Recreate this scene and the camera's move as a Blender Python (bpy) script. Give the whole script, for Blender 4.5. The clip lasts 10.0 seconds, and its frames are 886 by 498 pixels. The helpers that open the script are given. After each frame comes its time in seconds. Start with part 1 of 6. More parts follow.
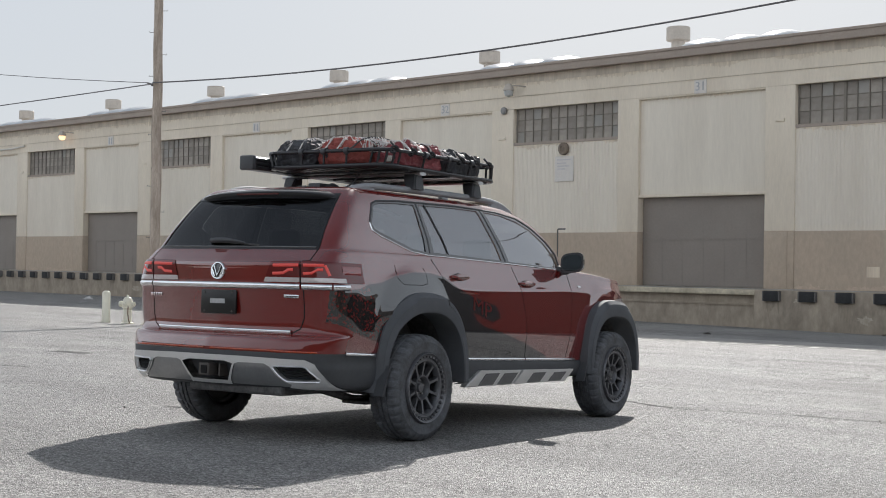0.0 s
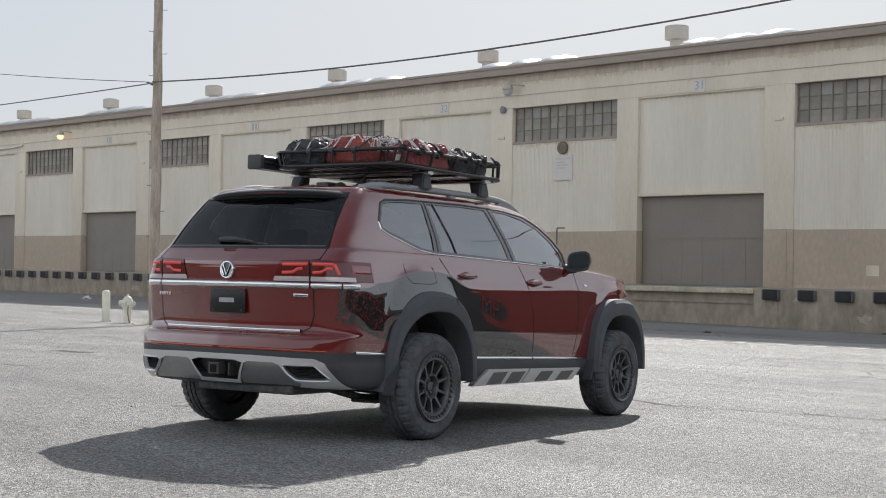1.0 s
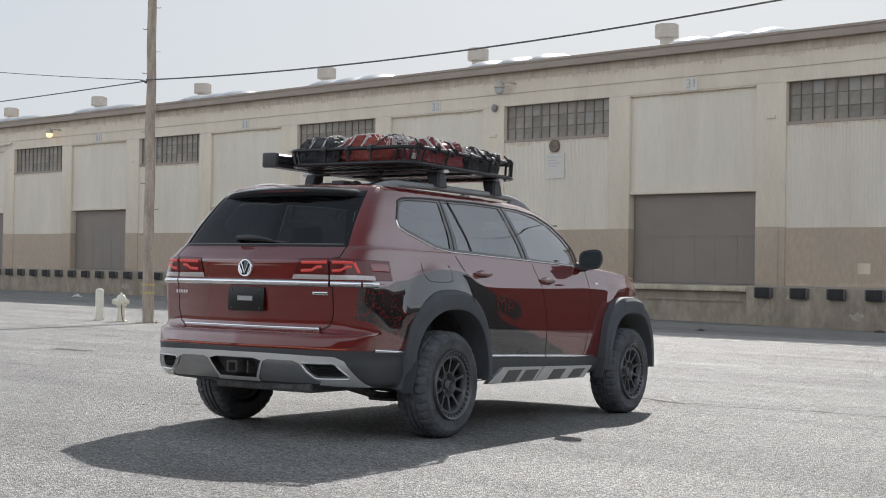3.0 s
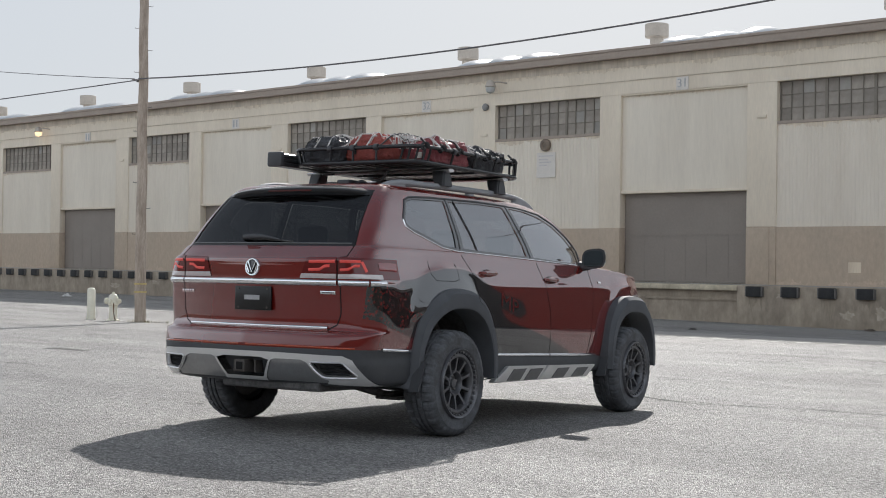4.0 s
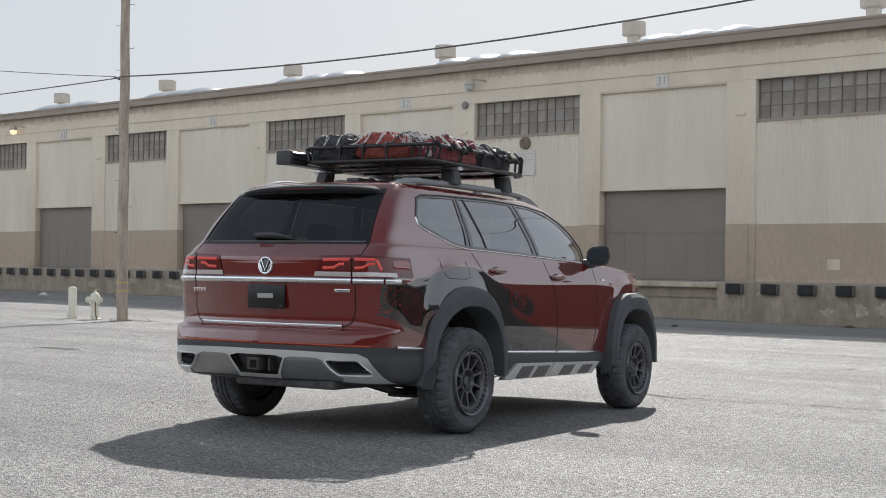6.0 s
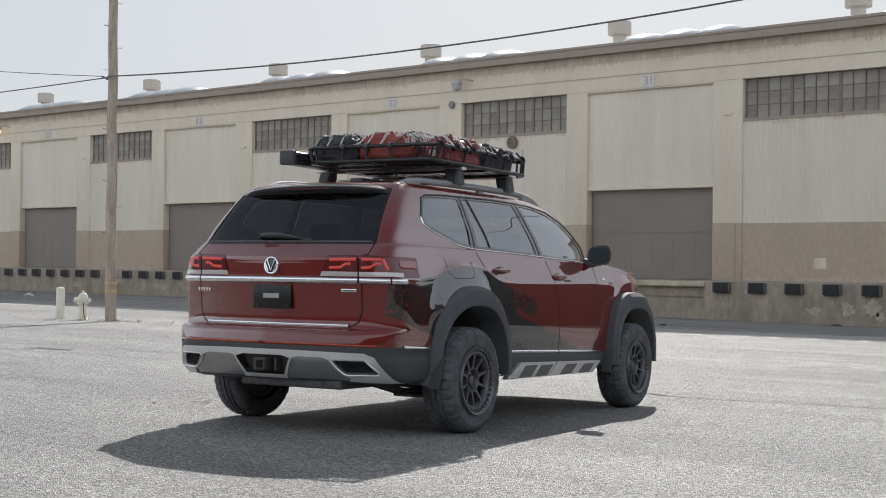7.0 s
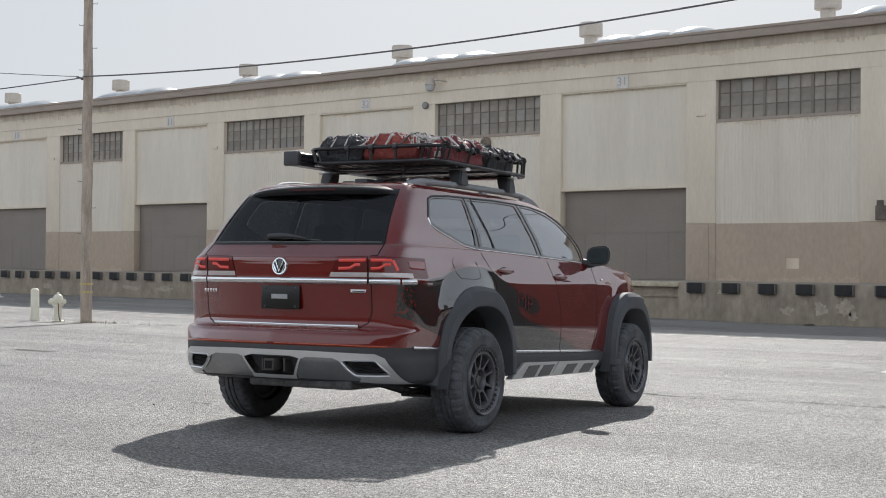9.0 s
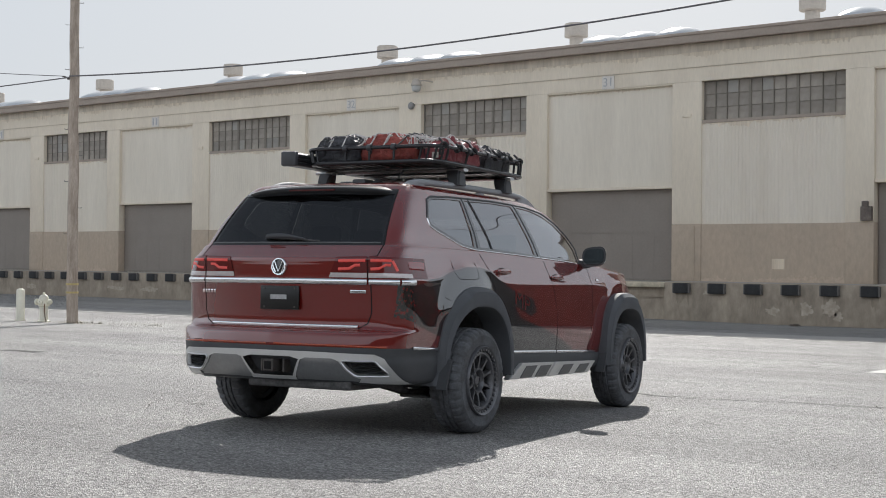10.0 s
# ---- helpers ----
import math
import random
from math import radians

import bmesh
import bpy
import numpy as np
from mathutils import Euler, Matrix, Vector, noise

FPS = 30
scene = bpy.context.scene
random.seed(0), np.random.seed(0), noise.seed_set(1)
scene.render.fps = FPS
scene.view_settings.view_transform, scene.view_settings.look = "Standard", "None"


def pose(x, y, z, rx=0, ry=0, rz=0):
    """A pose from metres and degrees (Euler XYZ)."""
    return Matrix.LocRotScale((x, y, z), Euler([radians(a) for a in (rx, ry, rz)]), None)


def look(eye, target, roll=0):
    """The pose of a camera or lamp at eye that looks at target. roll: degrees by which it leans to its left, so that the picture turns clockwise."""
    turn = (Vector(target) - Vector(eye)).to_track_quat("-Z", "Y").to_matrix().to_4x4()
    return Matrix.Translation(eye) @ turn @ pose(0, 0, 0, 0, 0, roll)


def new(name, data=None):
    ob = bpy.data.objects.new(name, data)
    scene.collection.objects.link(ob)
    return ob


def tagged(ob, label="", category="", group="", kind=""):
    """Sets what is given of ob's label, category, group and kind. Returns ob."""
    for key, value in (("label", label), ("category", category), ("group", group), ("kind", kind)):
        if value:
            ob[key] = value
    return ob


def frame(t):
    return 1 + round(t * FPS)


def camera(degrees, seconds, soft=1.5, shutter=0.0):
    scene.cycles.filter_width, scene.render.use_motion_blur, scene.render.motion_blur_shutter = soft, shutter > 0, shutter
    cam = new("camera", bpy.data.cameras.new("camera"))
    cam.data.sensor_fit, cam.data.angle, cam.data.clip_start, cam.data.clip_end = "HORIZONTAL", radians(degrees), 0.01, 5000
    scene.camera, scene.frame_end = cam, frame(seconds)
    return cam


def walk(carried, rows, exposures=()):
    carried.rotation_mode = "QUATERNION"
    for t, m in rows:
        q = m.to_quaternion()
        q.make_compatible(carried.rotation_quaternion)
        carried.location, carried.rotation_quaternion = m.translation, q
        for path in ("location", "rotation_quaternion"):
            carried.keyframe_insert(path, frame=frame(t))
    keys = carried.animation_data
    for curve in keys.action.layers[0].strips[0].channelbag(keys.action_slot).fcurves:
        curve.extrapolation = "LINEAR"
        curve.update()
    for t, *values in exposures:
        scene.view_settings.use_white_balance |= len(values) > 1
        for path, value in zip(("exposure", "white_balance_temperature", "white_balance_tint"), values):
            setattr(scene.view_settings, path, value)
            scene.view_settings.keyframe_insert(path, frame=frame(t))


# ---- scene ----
cam = camera(35.6, 10.0, soft=1.0)
walk(cam, [
    (0, look((8.046, -6.940, 1.279), (1.159, 0.309, 1.390), 0.800)),
    (0.5, look((8.018, -6.969, 1.276), (1.140, 0.289, 1.386), 0.772)),
    (1, look((7.987, -7.002, 1.276), (1.116, 0.262, 1.381), 0.742)),
    (1.5, look((7.956, -7.041, 1.274), (1.094, 0.232, 1.377), 0.742)),
    (2, look((7.924, -7.082, 1.274), (1.074, 0.203, 1.373), 0.742)),
    (2.5, look((7.883, -7.127, 1.274), (1.057, 0.180, 1.370), 0.736)),
    (4, look((7.745, -7.278, 1.272), (1.015, 0.117, 1.359), 0.703)),
    (4.5, look((7.700, -7.332, 1.269), (1.004, 0.096, 1.355), 0.700)),
    (5, look((7.655, -7.384, 1.269), (0.991, 0.072, 1.348), 0.675)),
    (5.5, look((7.606, -7.438, 1.269), (0.982, 0.052, 1.345), 0.629)),
    (7, look((7.444, -7.614, 1.269), (0.955, -0.005, 1.340), 0.466)),
    (7.5, look((7.392, -7.675, 1.268), (0.951, -0.026, 1.341), 0.432)),
    (8, look((7.340, -7.733, 1.268), (0.943, -0.047, 1.343), 0.412)),
    (8.5, look((7.286, -7.786, 1.267), (0.937, -0.061, 1.344), 0.393)),
    (9, look((7.238, -7.833, 1.266), (0.938, -0.067, 1.344), 0.383)),
    (9.5, look((7.194, -7.875, 1.265), (0.944, -0.069, 1.345), 0.393)),
    (10, look((7.153, -7.911, 1.267), (0.949, -0.068, 1.348), 0.413)),
], exposures=[(0, 0.44), (10, 0.44)])

# ---- light ----
SUN = Vector((-0.78, 1.24, 1.0)).normalized()      # towards the sun, behind the warehouse
world = bpy.data.worlds.new("world")
scene.world = world
world.use_nodes = True
wn = world.node_tree
wn.nodes.clear()
sky = wn.nodes.new("ShaderNodeTexSky")
sky.sky_type = "NISHITA"
sky.sun_disc = False
sky.sun_elevation = math.asin(SUN.z)
sky.sun_rotation = math.atan2(SUN.x, SUN.y)
sky.air_density, sky.dust_density, sky.ozone_density = 1.0, 3.0, 1.0
bg = wn.nodes.new("ShaderNodeBackground")
bg.inputs["Strength"].default_value = 0.10
wout = wn.nodes.new("ShaderNodeOutputWorld")
haze = wn.nodes.new("ShaderNodeBackground")       # haze over the whole sky, graded by the nodes below
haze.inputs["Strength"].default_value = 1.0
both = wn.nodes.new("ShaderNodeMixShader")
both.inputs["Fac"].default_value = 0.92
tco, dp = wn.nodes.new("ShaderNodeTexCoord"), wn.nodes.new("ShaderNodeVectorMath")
dp.operation = "DOT_PRODUCT"                      # added grade: haze brighter opposite the sun, to light the shaded front
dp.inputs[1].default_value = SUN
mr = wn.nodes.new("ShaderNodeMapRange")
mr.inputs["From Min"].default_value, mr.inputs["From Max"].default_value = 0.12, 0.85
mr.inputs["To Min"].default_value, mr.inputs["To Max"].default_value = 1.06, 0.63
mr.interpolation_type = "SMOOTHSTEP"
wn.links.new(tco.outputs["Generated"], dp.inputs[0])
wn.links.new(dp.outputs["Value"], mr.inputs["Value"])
sx, up_ = wn.nodes.new("ShaderNodeSeparateXYZ"), wn.nodes.new("ShaderNodeMapRange")
wn.links.new(tco.outputs["Generated"], sx.inputs[0])
wn.links.new(sx.outputs["Z"], up_.inputs["Value"])
up_.inputs["From Min"].default_value, up_.inputs["From Max"].default_value = 0.42, 0.80
up_.inputs["To Min"].default_value, up_.inputs["To Max"].default_value = 0.0, 1.0
up_.interpolation_type = "SMOOTHSTEP"
tone = wn.nodes.new("ShaderNodeMixRGB")           # the haze thins out and turns bluer overhead
tone.inputs["Color1"].default_value = (0.70, 0.757, 0.83, 1)
tone.inputs["Color2"].default_value = (0.215, 0.242, 0.285, 1)
wn.links.new(up_.outputs[0], tone.inputs["Fac"])
wn.links.new(tone.outputs[0], haze.inputs["Color"])
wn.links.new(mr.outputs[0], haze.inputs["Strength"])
wn.links.new(sky.outputs[0], bg.inputs["Color"])
wn.links.new(bg.outputs[0], both.inputs[1])
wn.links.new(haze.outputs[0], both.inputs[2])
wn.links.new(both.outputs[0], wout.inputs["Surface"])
sun = new("sun", bpy.data.lights.new("sun", "SUN"))
sun.data.energy, sun.data.angle, sun.data.color = 3.35, radians(0.6), (1.0, 0.965, 0.925)
sun.rotation_euler = SUN.to_track_quat("Z", "Y").to_euler()
sun.location = (0, 0, 40)


# ---- materials ----
def pm(name, col, rough=0.6, metal=0.0, var=0.12, scale=3.0, fine=40.0, bump=0.15, bdist=0.01, coat=0.0, spec=0.5, rnd=0.0, second=None, patch=0.45, stretch=(1, 1, 1)):
    """A painted or raw surface with blotches, grain and fine relief."""
    m = bpy.data.materials.new(name)
    m.use_nodes = True
    nt = m.node_tree
    b = nt.nodes["Principled BSDF"]
    b.inputs["Roughness"].default_value, b.inputs["Metallic"].default_value = rough, metal
    b.inputs["Coat Weight"].default_value, b.inputs["Coat Roughness"].default_value = coat, 0.03
    b.inputs["Specular IOR Level"].default_value = spec
    tc, mp = nt.nodes.new("ShaderNodeTexCoord"), nt.nodes.new("ShaderNodeMapping")
    mp.inputs["Scale"].default_value = stretch
    nt.links.new(tc.outputs["Object"], mp.inputs["Vector"])
    n1, n2 = nt.nodes.new("ShaderNodeTexNoise"), nt.nodes.new("ShaderNodeTexNoise")
    for n, s in ((n1, scale), (n2, fine)):
        n.inputs["Scale"].default_value, n.inputs["Detail"].default_value = s, 6.0
        n.inputs["Roughness"].default_value = 0.65
        nt.links.new(mp.outputs[0], n.inputs["Vector"])
    r1 = nt.nodes.new("ShaderNodeValToRGB")
    r1.color_ramp.elements[0].position, r1.color_ramp.elements[1].position = patch - 0.15, patch + 0.2
    c = Vector(col)
    dark = Vector(second) if second else c * (1 - 2 * var)
    r1.color_ramp.elements[0].color, r1.color_ramp.elements[1].color = (*dark, 1), (*c, 1)
    nt.links.new(n1.outputs["Fac"], r1.inputs["Fac"])
    mul = nt.nodes.new("ShaderNodeMixRGB")
    mul.blend_type = "MULTIPLY"
    mul.inputs["Fac"].default_value = 1.0
    r2 = nt.nodes.new("ShaderNodeMapRange")
    r2.inputs["From Min"].default_value, r2.inputs["From Max"].default_value = 0.3, 0.7
    r2.inputs["To Min"].default_value, r2.inputs["To Max"].default_value = 1 - var, 1 + var
    nt.links.new(n2.outputs["Fac"], r2.inputs["Value"])
    nt.links.new(r1.outputs[0], mul.inputs["Color1"])
    nt.links.new(r2.outputs[0], mul.inputs["Color2"])
    last = mul.outputs[0]
    if rnd:
        oi, rr, mu = nt.nodes.new("ShaderNodeObjectInfo"), nt.nodes.new("ShaderNodeMapRange"), nt.nodes.new("ShaderNodeMixRGB")
        mu.blend_type = "MULTIPLY"
        mu.inputs["Fac"].default_value = 1.0
        rr.inputs["To Min"].default_value, rr.inputs["To Max"].default_value = 1 - rnd, 1 + rnd
        nt.links.new(oi.outputs["Random"], rr.inputs["Value"])
        nt.links.new(last, mu.inputs["Color1"])
        nt.links.new(rr.outputs[0], mu.inputs["Color2"])
        last = mu.outputs[0]
    nt.links.new(last, b.inputs["Base Color"])
    if bump:
        bp = nt.nodes.new("ShaderNodeBump")
        bp.inputs["Strength"].default_value, bp.inputs["Distance"].default_value = bump, bdist
        nt.links.new(n2.outputs["Fac"], bp.inputs["Height"])
        nt.links.new(bp.outputs[0], b.inputs["Normal"])
    return m


CREAM = pm("cream_paint", (0.81, 0.715, 0.58), 0.7, var=0.05, scale=0.6, fine=11, second=(0.71, 0.62, 0.495), stretch=(1.4, 1, 0.30))
SIDING = pm("cream_siding", (0.80, 0.725, 0.61), 0.6, var=0.04, scale=0.45, fine=9, second=(0.70, 0.625, 0.515), stretch=(1.6, 1, 0.22))
TAN = pm("tan_concrete", (0.505, 0.405, 0.31), 0.85, var=0.09, scale=0.7, fine=7, second=(0.46, 0.375, 0.29), bump=0.3, stretch=(1, 1, 0.5))
DOCK = pm("dock_concrete", (0.43, 0.36, 0.28), 0.9, var=0.14, scale=1.3, fine=6, second=(0.27, 0.225, 0.178), patch=0.47, bump=0.4, stretch=(1.2, 1, 0.6))
DOCKTOP = pm("dock_slab", (0.40, 0.37, 0.33), 0.9, var=0.1, scale=0.6, fine=8)
YELLOWED = pm("worn_yellow_edge", (0.66, 0.58, 0.44), 0.85, var=0.15, scale=1.5, fine=10, second=(0.36, 0.31, 0.23), bump=0.4)
DOOR = pm("brown_door", (0.27, 0.232, 0.20), 0.6, var=0.06, scale=0.7, fine=12, second=(0.24, 0.205, 0.178))
FASCIA = pm("brown_fascia", (0.40, 0.33, 0.275), 0.75, var=0.06, scale=0.8, fine=10)
SOFFIT = pm("stained_header", (0.68, 0.595, 0.485), 0.85, var=0.10, scale=0.9, fine=5, second=(0.485, 0.42, 0.335), patch=0.45, stretch=(2.2, 1, 0.25))
STAIN = pm("run_off_stain", (0.80, 0.695, 0.55), 0.85, var=0.10, scale=1.6, fine=6, second=(0.60, 0.51, 0.395), patch=0.5, stretch=(4.5, 1, 0.25))
DIRT = pm("wall_dirt", (0.57, 0.455, 0.35), 0.9, var=0.12, scale=2.0, fine=8, second=(0.49, 0.395, 0.305))
ROOF = pm("pale_roofing", (0.62, 0.62, 0.62), 0.7, var=0.05)
DOME = pm("skylight_acrylic", (0.52, 0.54, 0.56), 0.3, var=0.05, scale=1.5, spec=0.6)
GALV = pm("galvanised_vent", (0.54, 0.48, 0.415), 0.65, metal=0.2, var=0.06, scale=1.0, fine=8)
STEELF = pm("window_steel", (0.25, 0.222, 0.19), 0.8, var=0.1, scale=2, spec=0.2)
PANE = pm("dusty_pane", (0.33, 0.292, 0.248), 0.55, var=0.12, scale=1.3, fine=4, rnd=0.2, bump=0.02)
PANEW = pm("whitened_pane", (0.32, 0.30, 0.268), 0.45, var=0.07, scale=1.3, fine=4, rnd=0.2, bump=0.02)
RUBBER = pm("black_rubber", (0.036, 0.036, 0.037), 0.8, var=0.2, scale=4, fine=30, bump=0.3)
BRACKET = pm("grey_bracket", (0.15, 0.14, 0.13), 0.7, var=0.1)
WOOD = pm("weathered_pole", (0.52, 0.435, 0.36), 0.9, var=0.22, scale=3.4, fine=22, second=(0.30, 0.235, 0.185), patch=0.43, bump=0.6, stretch=(2.2, 2.2, 0.35))
IVORY = pm("ivory_paint", (0.86, 0.825, 0.69), 0.5, var=0.06, scale=5, fine=30)
YELLOW = pm("yellow_paint", (0.62, 0.49, 0.21), 0.6, var=0.15, scale=12)
CABLE = pm("dark_cable", (0.15, 0.145, 0.15), 0.7, var=0.1)
WHITE = pm("white_board", (0.74, 0.69, 0.63), 0.6, var=0.05, scale=4, fine=20)
INK = pm("faded_ink", (0.50, 0.49, 0.485), 0.7, var=0.1)
GREYM = pm("grey_metal", (0.30, 0.29, 0.28), 0.55, metal=0.3, var=0.1, scale=4)
DARKM = pm("dark_metal", (0.10, 0.088, 0.08), 0.6, metal=0.2, var=0.15, scale=6)


def ground_material():
    m = bpy.data.materials.new("old_asphalt")
    m.use_nodes = True
    nt = m.node_tree
    b = nt.nodes["Principled BSDF"]
    b.inputs["Roughness"].default_value = 0.70
    b.inputs["Specular IOR Level"].default_value = 0.40
    tc = nt.nodes.new("ShaderNodeTexCoord")

    def noise_at(scale, detail=5.0, stretch=None):
        n = nt.nodes.new("ShaderNodeTexNoise")
        n.inputs["Scale"].default_value, n.inputs["Detail"].default_value = scale, detail
        src = tc.outputs["Object"]
        if stretch:
            mp = nt.nodes.new("ShaderNodeMapping")
            mp.inputs["Scale"].default_value = stretch
            nt.links.new(src, mp.inputs["Vector"])
            src = mp.outputs[0]
        nt.links.new(src, n.inputs["Vector"])
        return n

    def ramp(src, stops):
        r = nt.nodes.new("ShaderNodeValToRGB")
        while len(r.color_ramp.elements) < len(stops):
            r.color_ramp.elements.new(0.5)
        for e, (p, v) in zip(r.color_ramp.elements, stops):
            e.position, e.color = p, (*v, 1)
        nt.links.new(src, r.inputs["Fac"])
        return r.outputs[0]

    def mix(a, c, kind="MULTIPLY", fac=1.0):
        n = nt.nodes.new("ShaderNodeMixRGB")
        n.blend_type = kind
        n.inputs["Fac"].default_value = fac
        nt.links.new(a, n.inputs["Color1"])
        nt.links.new(c, n.inputs["Color2"])
        return n.outputs[0]

    g = lambda v: (v, v, v)
    big = ramp(noise_at(0.12, 4).outputs["Fac"], [(0.35, (0.252, 0.247, 0.240)), (0.65, (0.290, 0.281, 0.269))])
    mid = ramp(noise_at(0.9, 6, (0.5, 1.4, 1)).outputs["Fac"], [(0.3, g(0.86)), (0.7, g(1.1))])
    vor = nt.nodes.new("ShaderNodeTexVoronoi")
    vor.inputs["Scale"].default_value = 112
    nt.links.new(tc.outputs["Object"], vor.inputs["Vector"])
    stones = ramp(vor.outputs["Color"], [(0.1, g(0.24)), (0.5, g(0.85)), (0.9, g(1.95))])
    grain = ramp(noise_at(28, 5).outputs["Fac"], [(0.3, g(0.68)), (0.7, g(1.33))])
    streak = ramp(noise_at(1.0, 5, (0.035, 0.55, 1)).outputs["Fac"], [(0.35, g(0.80)), (0.65, g(1.12))])
    sp, by_x = nt.nodes.new("ShaderNodeSeparateXYZ"), nt.nodes.new("ShaderNodeMapRange")
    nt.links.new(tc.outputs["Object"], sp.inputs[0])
    nt.links.new(sp.outputs["X"], by_x.inputs["Value"])      # base colour scaled up steadily towards -X, the pole's end
    by_x.inputs["From Min"].default_value, by_x.inputs["From Max"].default_value = -24.0, 4.0
    by_x.inputs["To Min"].default_value, by_x.inputs["To Max"].default_value = 1.16, 0.97
    col = mix(mix(mix(mix(mix(big, mid), streak), stones), grain), by_x.outputs[0])
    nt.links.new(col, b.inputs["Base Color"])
    bp = nt.nodes.new("ShaderNodeBump")
    bp.inputs["Strength"].default_value, bp.inputs["Distance"].default_value = 0.8, 0.012
    nt.links.new(vor.outputs["Distance"], bp.inputs["Height"])
    nt.links.new(bp.outputs[0], b.inputs["Normal"])
    return m


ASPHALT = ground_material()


# ---- mesh helpers ----
def bx(bm, x0, x1, y0, y1, z0, z1, bev=0.0):
    vs = [bm.verts.new((x, y, z)) for z in (z0, z1) for y in (y0, y1) for x in (x0, x1)]
    fs = [bm.faces.new([vs[i] for i in q]) for q in ((0, 2, 3, 1), (4, 5, 7, 6), (0, 1, 5, 4), (1, 3, 7, 5), (3, 2, 6, 7), (2, 0, 4, 6))]
    if bev:
        es = list({e for f in fs for e in f.edges})
        bmesh.ops.bevel(bm, geom=es, offset=bev, segments=2, affect="EDGES", profile=0.5)


def tube(bm, pts, r, n=8, caps=True):
    """A tube along points; r: one radius or one for each point."""
    pts = [Vector(p) for p in pts]
    rs = r if hasattr(r, "__len__") else [r] * len(pts)
    rings, ref = [], None
    for i, p in enumerate(pts):
        d = (pts[min(i + 1, len(pts) - 1)] - pts[max(i - 1, 0)]).normalized()
        if ref is None:
            ref = d.orthogonal().normalized()
        ref = (ref - d * ref.dot(d)).normalized()
        s = d.cross(ref)
        rings.append([bm.verts.new(p + (ref * math.cos(a) + s * math.sin(a)) * rs[i]) for a in (2 * math.pi * k / n for k in range(n))])
    for a, b in zip(rings, rings[1:]):
        for k in range(n):
            bm.faces.new((a[k], a[(k + 1) % n], b[(k + 1) % n], b[k]))
    if caps:
        bm.faces.new(list(reversed(rings[0])))
        bm.faces.new(rings[-1])


def lathe(bm, prof, n=24, m=None, caps=True):
    """A turned form from (radius, height) rows round z, placed by m."""
    m = m or Matrix()
    rings = [[bm.verts.new(m @ Vector((r * math.cos(2 * math.pi * k / n), r * math.sin(2 * math.pi * k / n), z))) for k in range(n)] for r, z in prof]
    for a, b in zip(rings, rings[1:]):
        for k in range(n):
            bm.faces.new((a[k], a[(k + 1) % n], b[(k + 1) % n], b[k]))
    if caps and prof[0][0] > 1e-4:
        bm.faces.new(list(reversed(rings[0])))
    if caps and prof[-1][0] > 1e-4:
        bm.faces.new(rings[-1])


def mesh_of(name, bm, material, smooth=None):
    bmesh.ops.recalc_face_normals(bm, faces=bm.faces[:])
    me = bpy.data.meshes.new(name)
    bm.to_mesh(me)
    bm.free()
    for mt in (material if isinstance(material, (list, tuple)) else [material]):
        me.materials.append(mt)
    if smooth is not None:
        me.polygons.foreach_set("use_smooth", [True] * len(me.polygons))
        me.set_sharp_from_angle(angle=radians(smooth))
    return me


INV = {}


def part(name, bm, material, parent, label="", smooth=None):
    """One mesh as a part of a thing; its coordinates are those of the thing's own frame."""
    me = bm if isinstance(bm, bpy.types.Mesh) else mesh_of(name, bm, material, smooth)
    ob = new(name, me)
    ob.parent = parent
    root = parent
    while root.parent:
        root = root.parent
    if root in INV and parent is root:
        ob.matrix_parent_inverse = INV[root]
    return tagged(ob, label)


def thing(name, label, category, loc=(0, 0, 0), worldly=True, group="", kind=""):
    """An Empty at the thing's base; worldly: its parts are given in world coordinates."""
    e = new(name)
    e.empty_display_size = 0.2
    e.location = loc
    if worldly:
        INV[e] = Matrix.Translation(Vector(loc)).inverted()
    return tagged(e, label, category, group, kind)


def text_mesh(s, size):
    cu = bpy.data.curves.new("t", "FONT")
    cu.body, cu.size, cu.align_x, cu.align_y, cu.extrude = s, size, "CENTER", "CENTER", 0.004
    ob = bpy.data.objects.new("t", cu)
    scene.collection.objects.link(ob)
    bpy.context.view_layer.update()
    me = bpy.data.meshes.new_from_object(ob.evaluated_get(bpy.context.evaluated_depsgraph_get()))
    bpy.data.objects.remove(ob)
    bm = bmesh.new()
    bm.from_mesh(me)
    bpy.data.meshes.remove(me)
    return bm


# ---- ground ----
def gz(x, y):
    x = min(max(x, -25.0), 25.0)
    if y > 12:
        p = -0.312 - 0.195 * (1 - math.exp(-(y - 12) / 7.5))
        k = min(max((y - 24) / 8, 0.0), 1.0)           # the foot of the dock falls towards the open end
        p += k * k * (3 - 2 * k) * max(-0.12, 0.07 - 0.013 * (x + 25))
    else:
        p = -0.026 * max(y, -12.0)
    return 0.005 * x + p


gx = [-3000, -1200, -500, -250, -150, -110] + [i * 2.5 for i in range(-36, 25)] + [80, 120, 250, 500, 1200, 3000]
gy = [-3000, -1200, -500, -250, -120, -70] + [i * 2.0 for i in range(-24, 26)] + [60, 80, 120, 250, 500, 1200, 3000]
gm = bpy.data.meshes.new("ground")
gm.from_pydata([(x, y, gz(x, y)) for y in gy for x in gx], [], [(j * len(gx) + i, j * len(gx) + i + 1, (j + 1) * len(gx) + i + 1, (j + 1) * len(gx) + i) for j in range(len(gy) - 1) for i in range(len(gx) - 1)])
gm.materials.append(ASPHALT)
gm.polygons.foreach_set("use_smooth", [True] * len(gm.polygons))
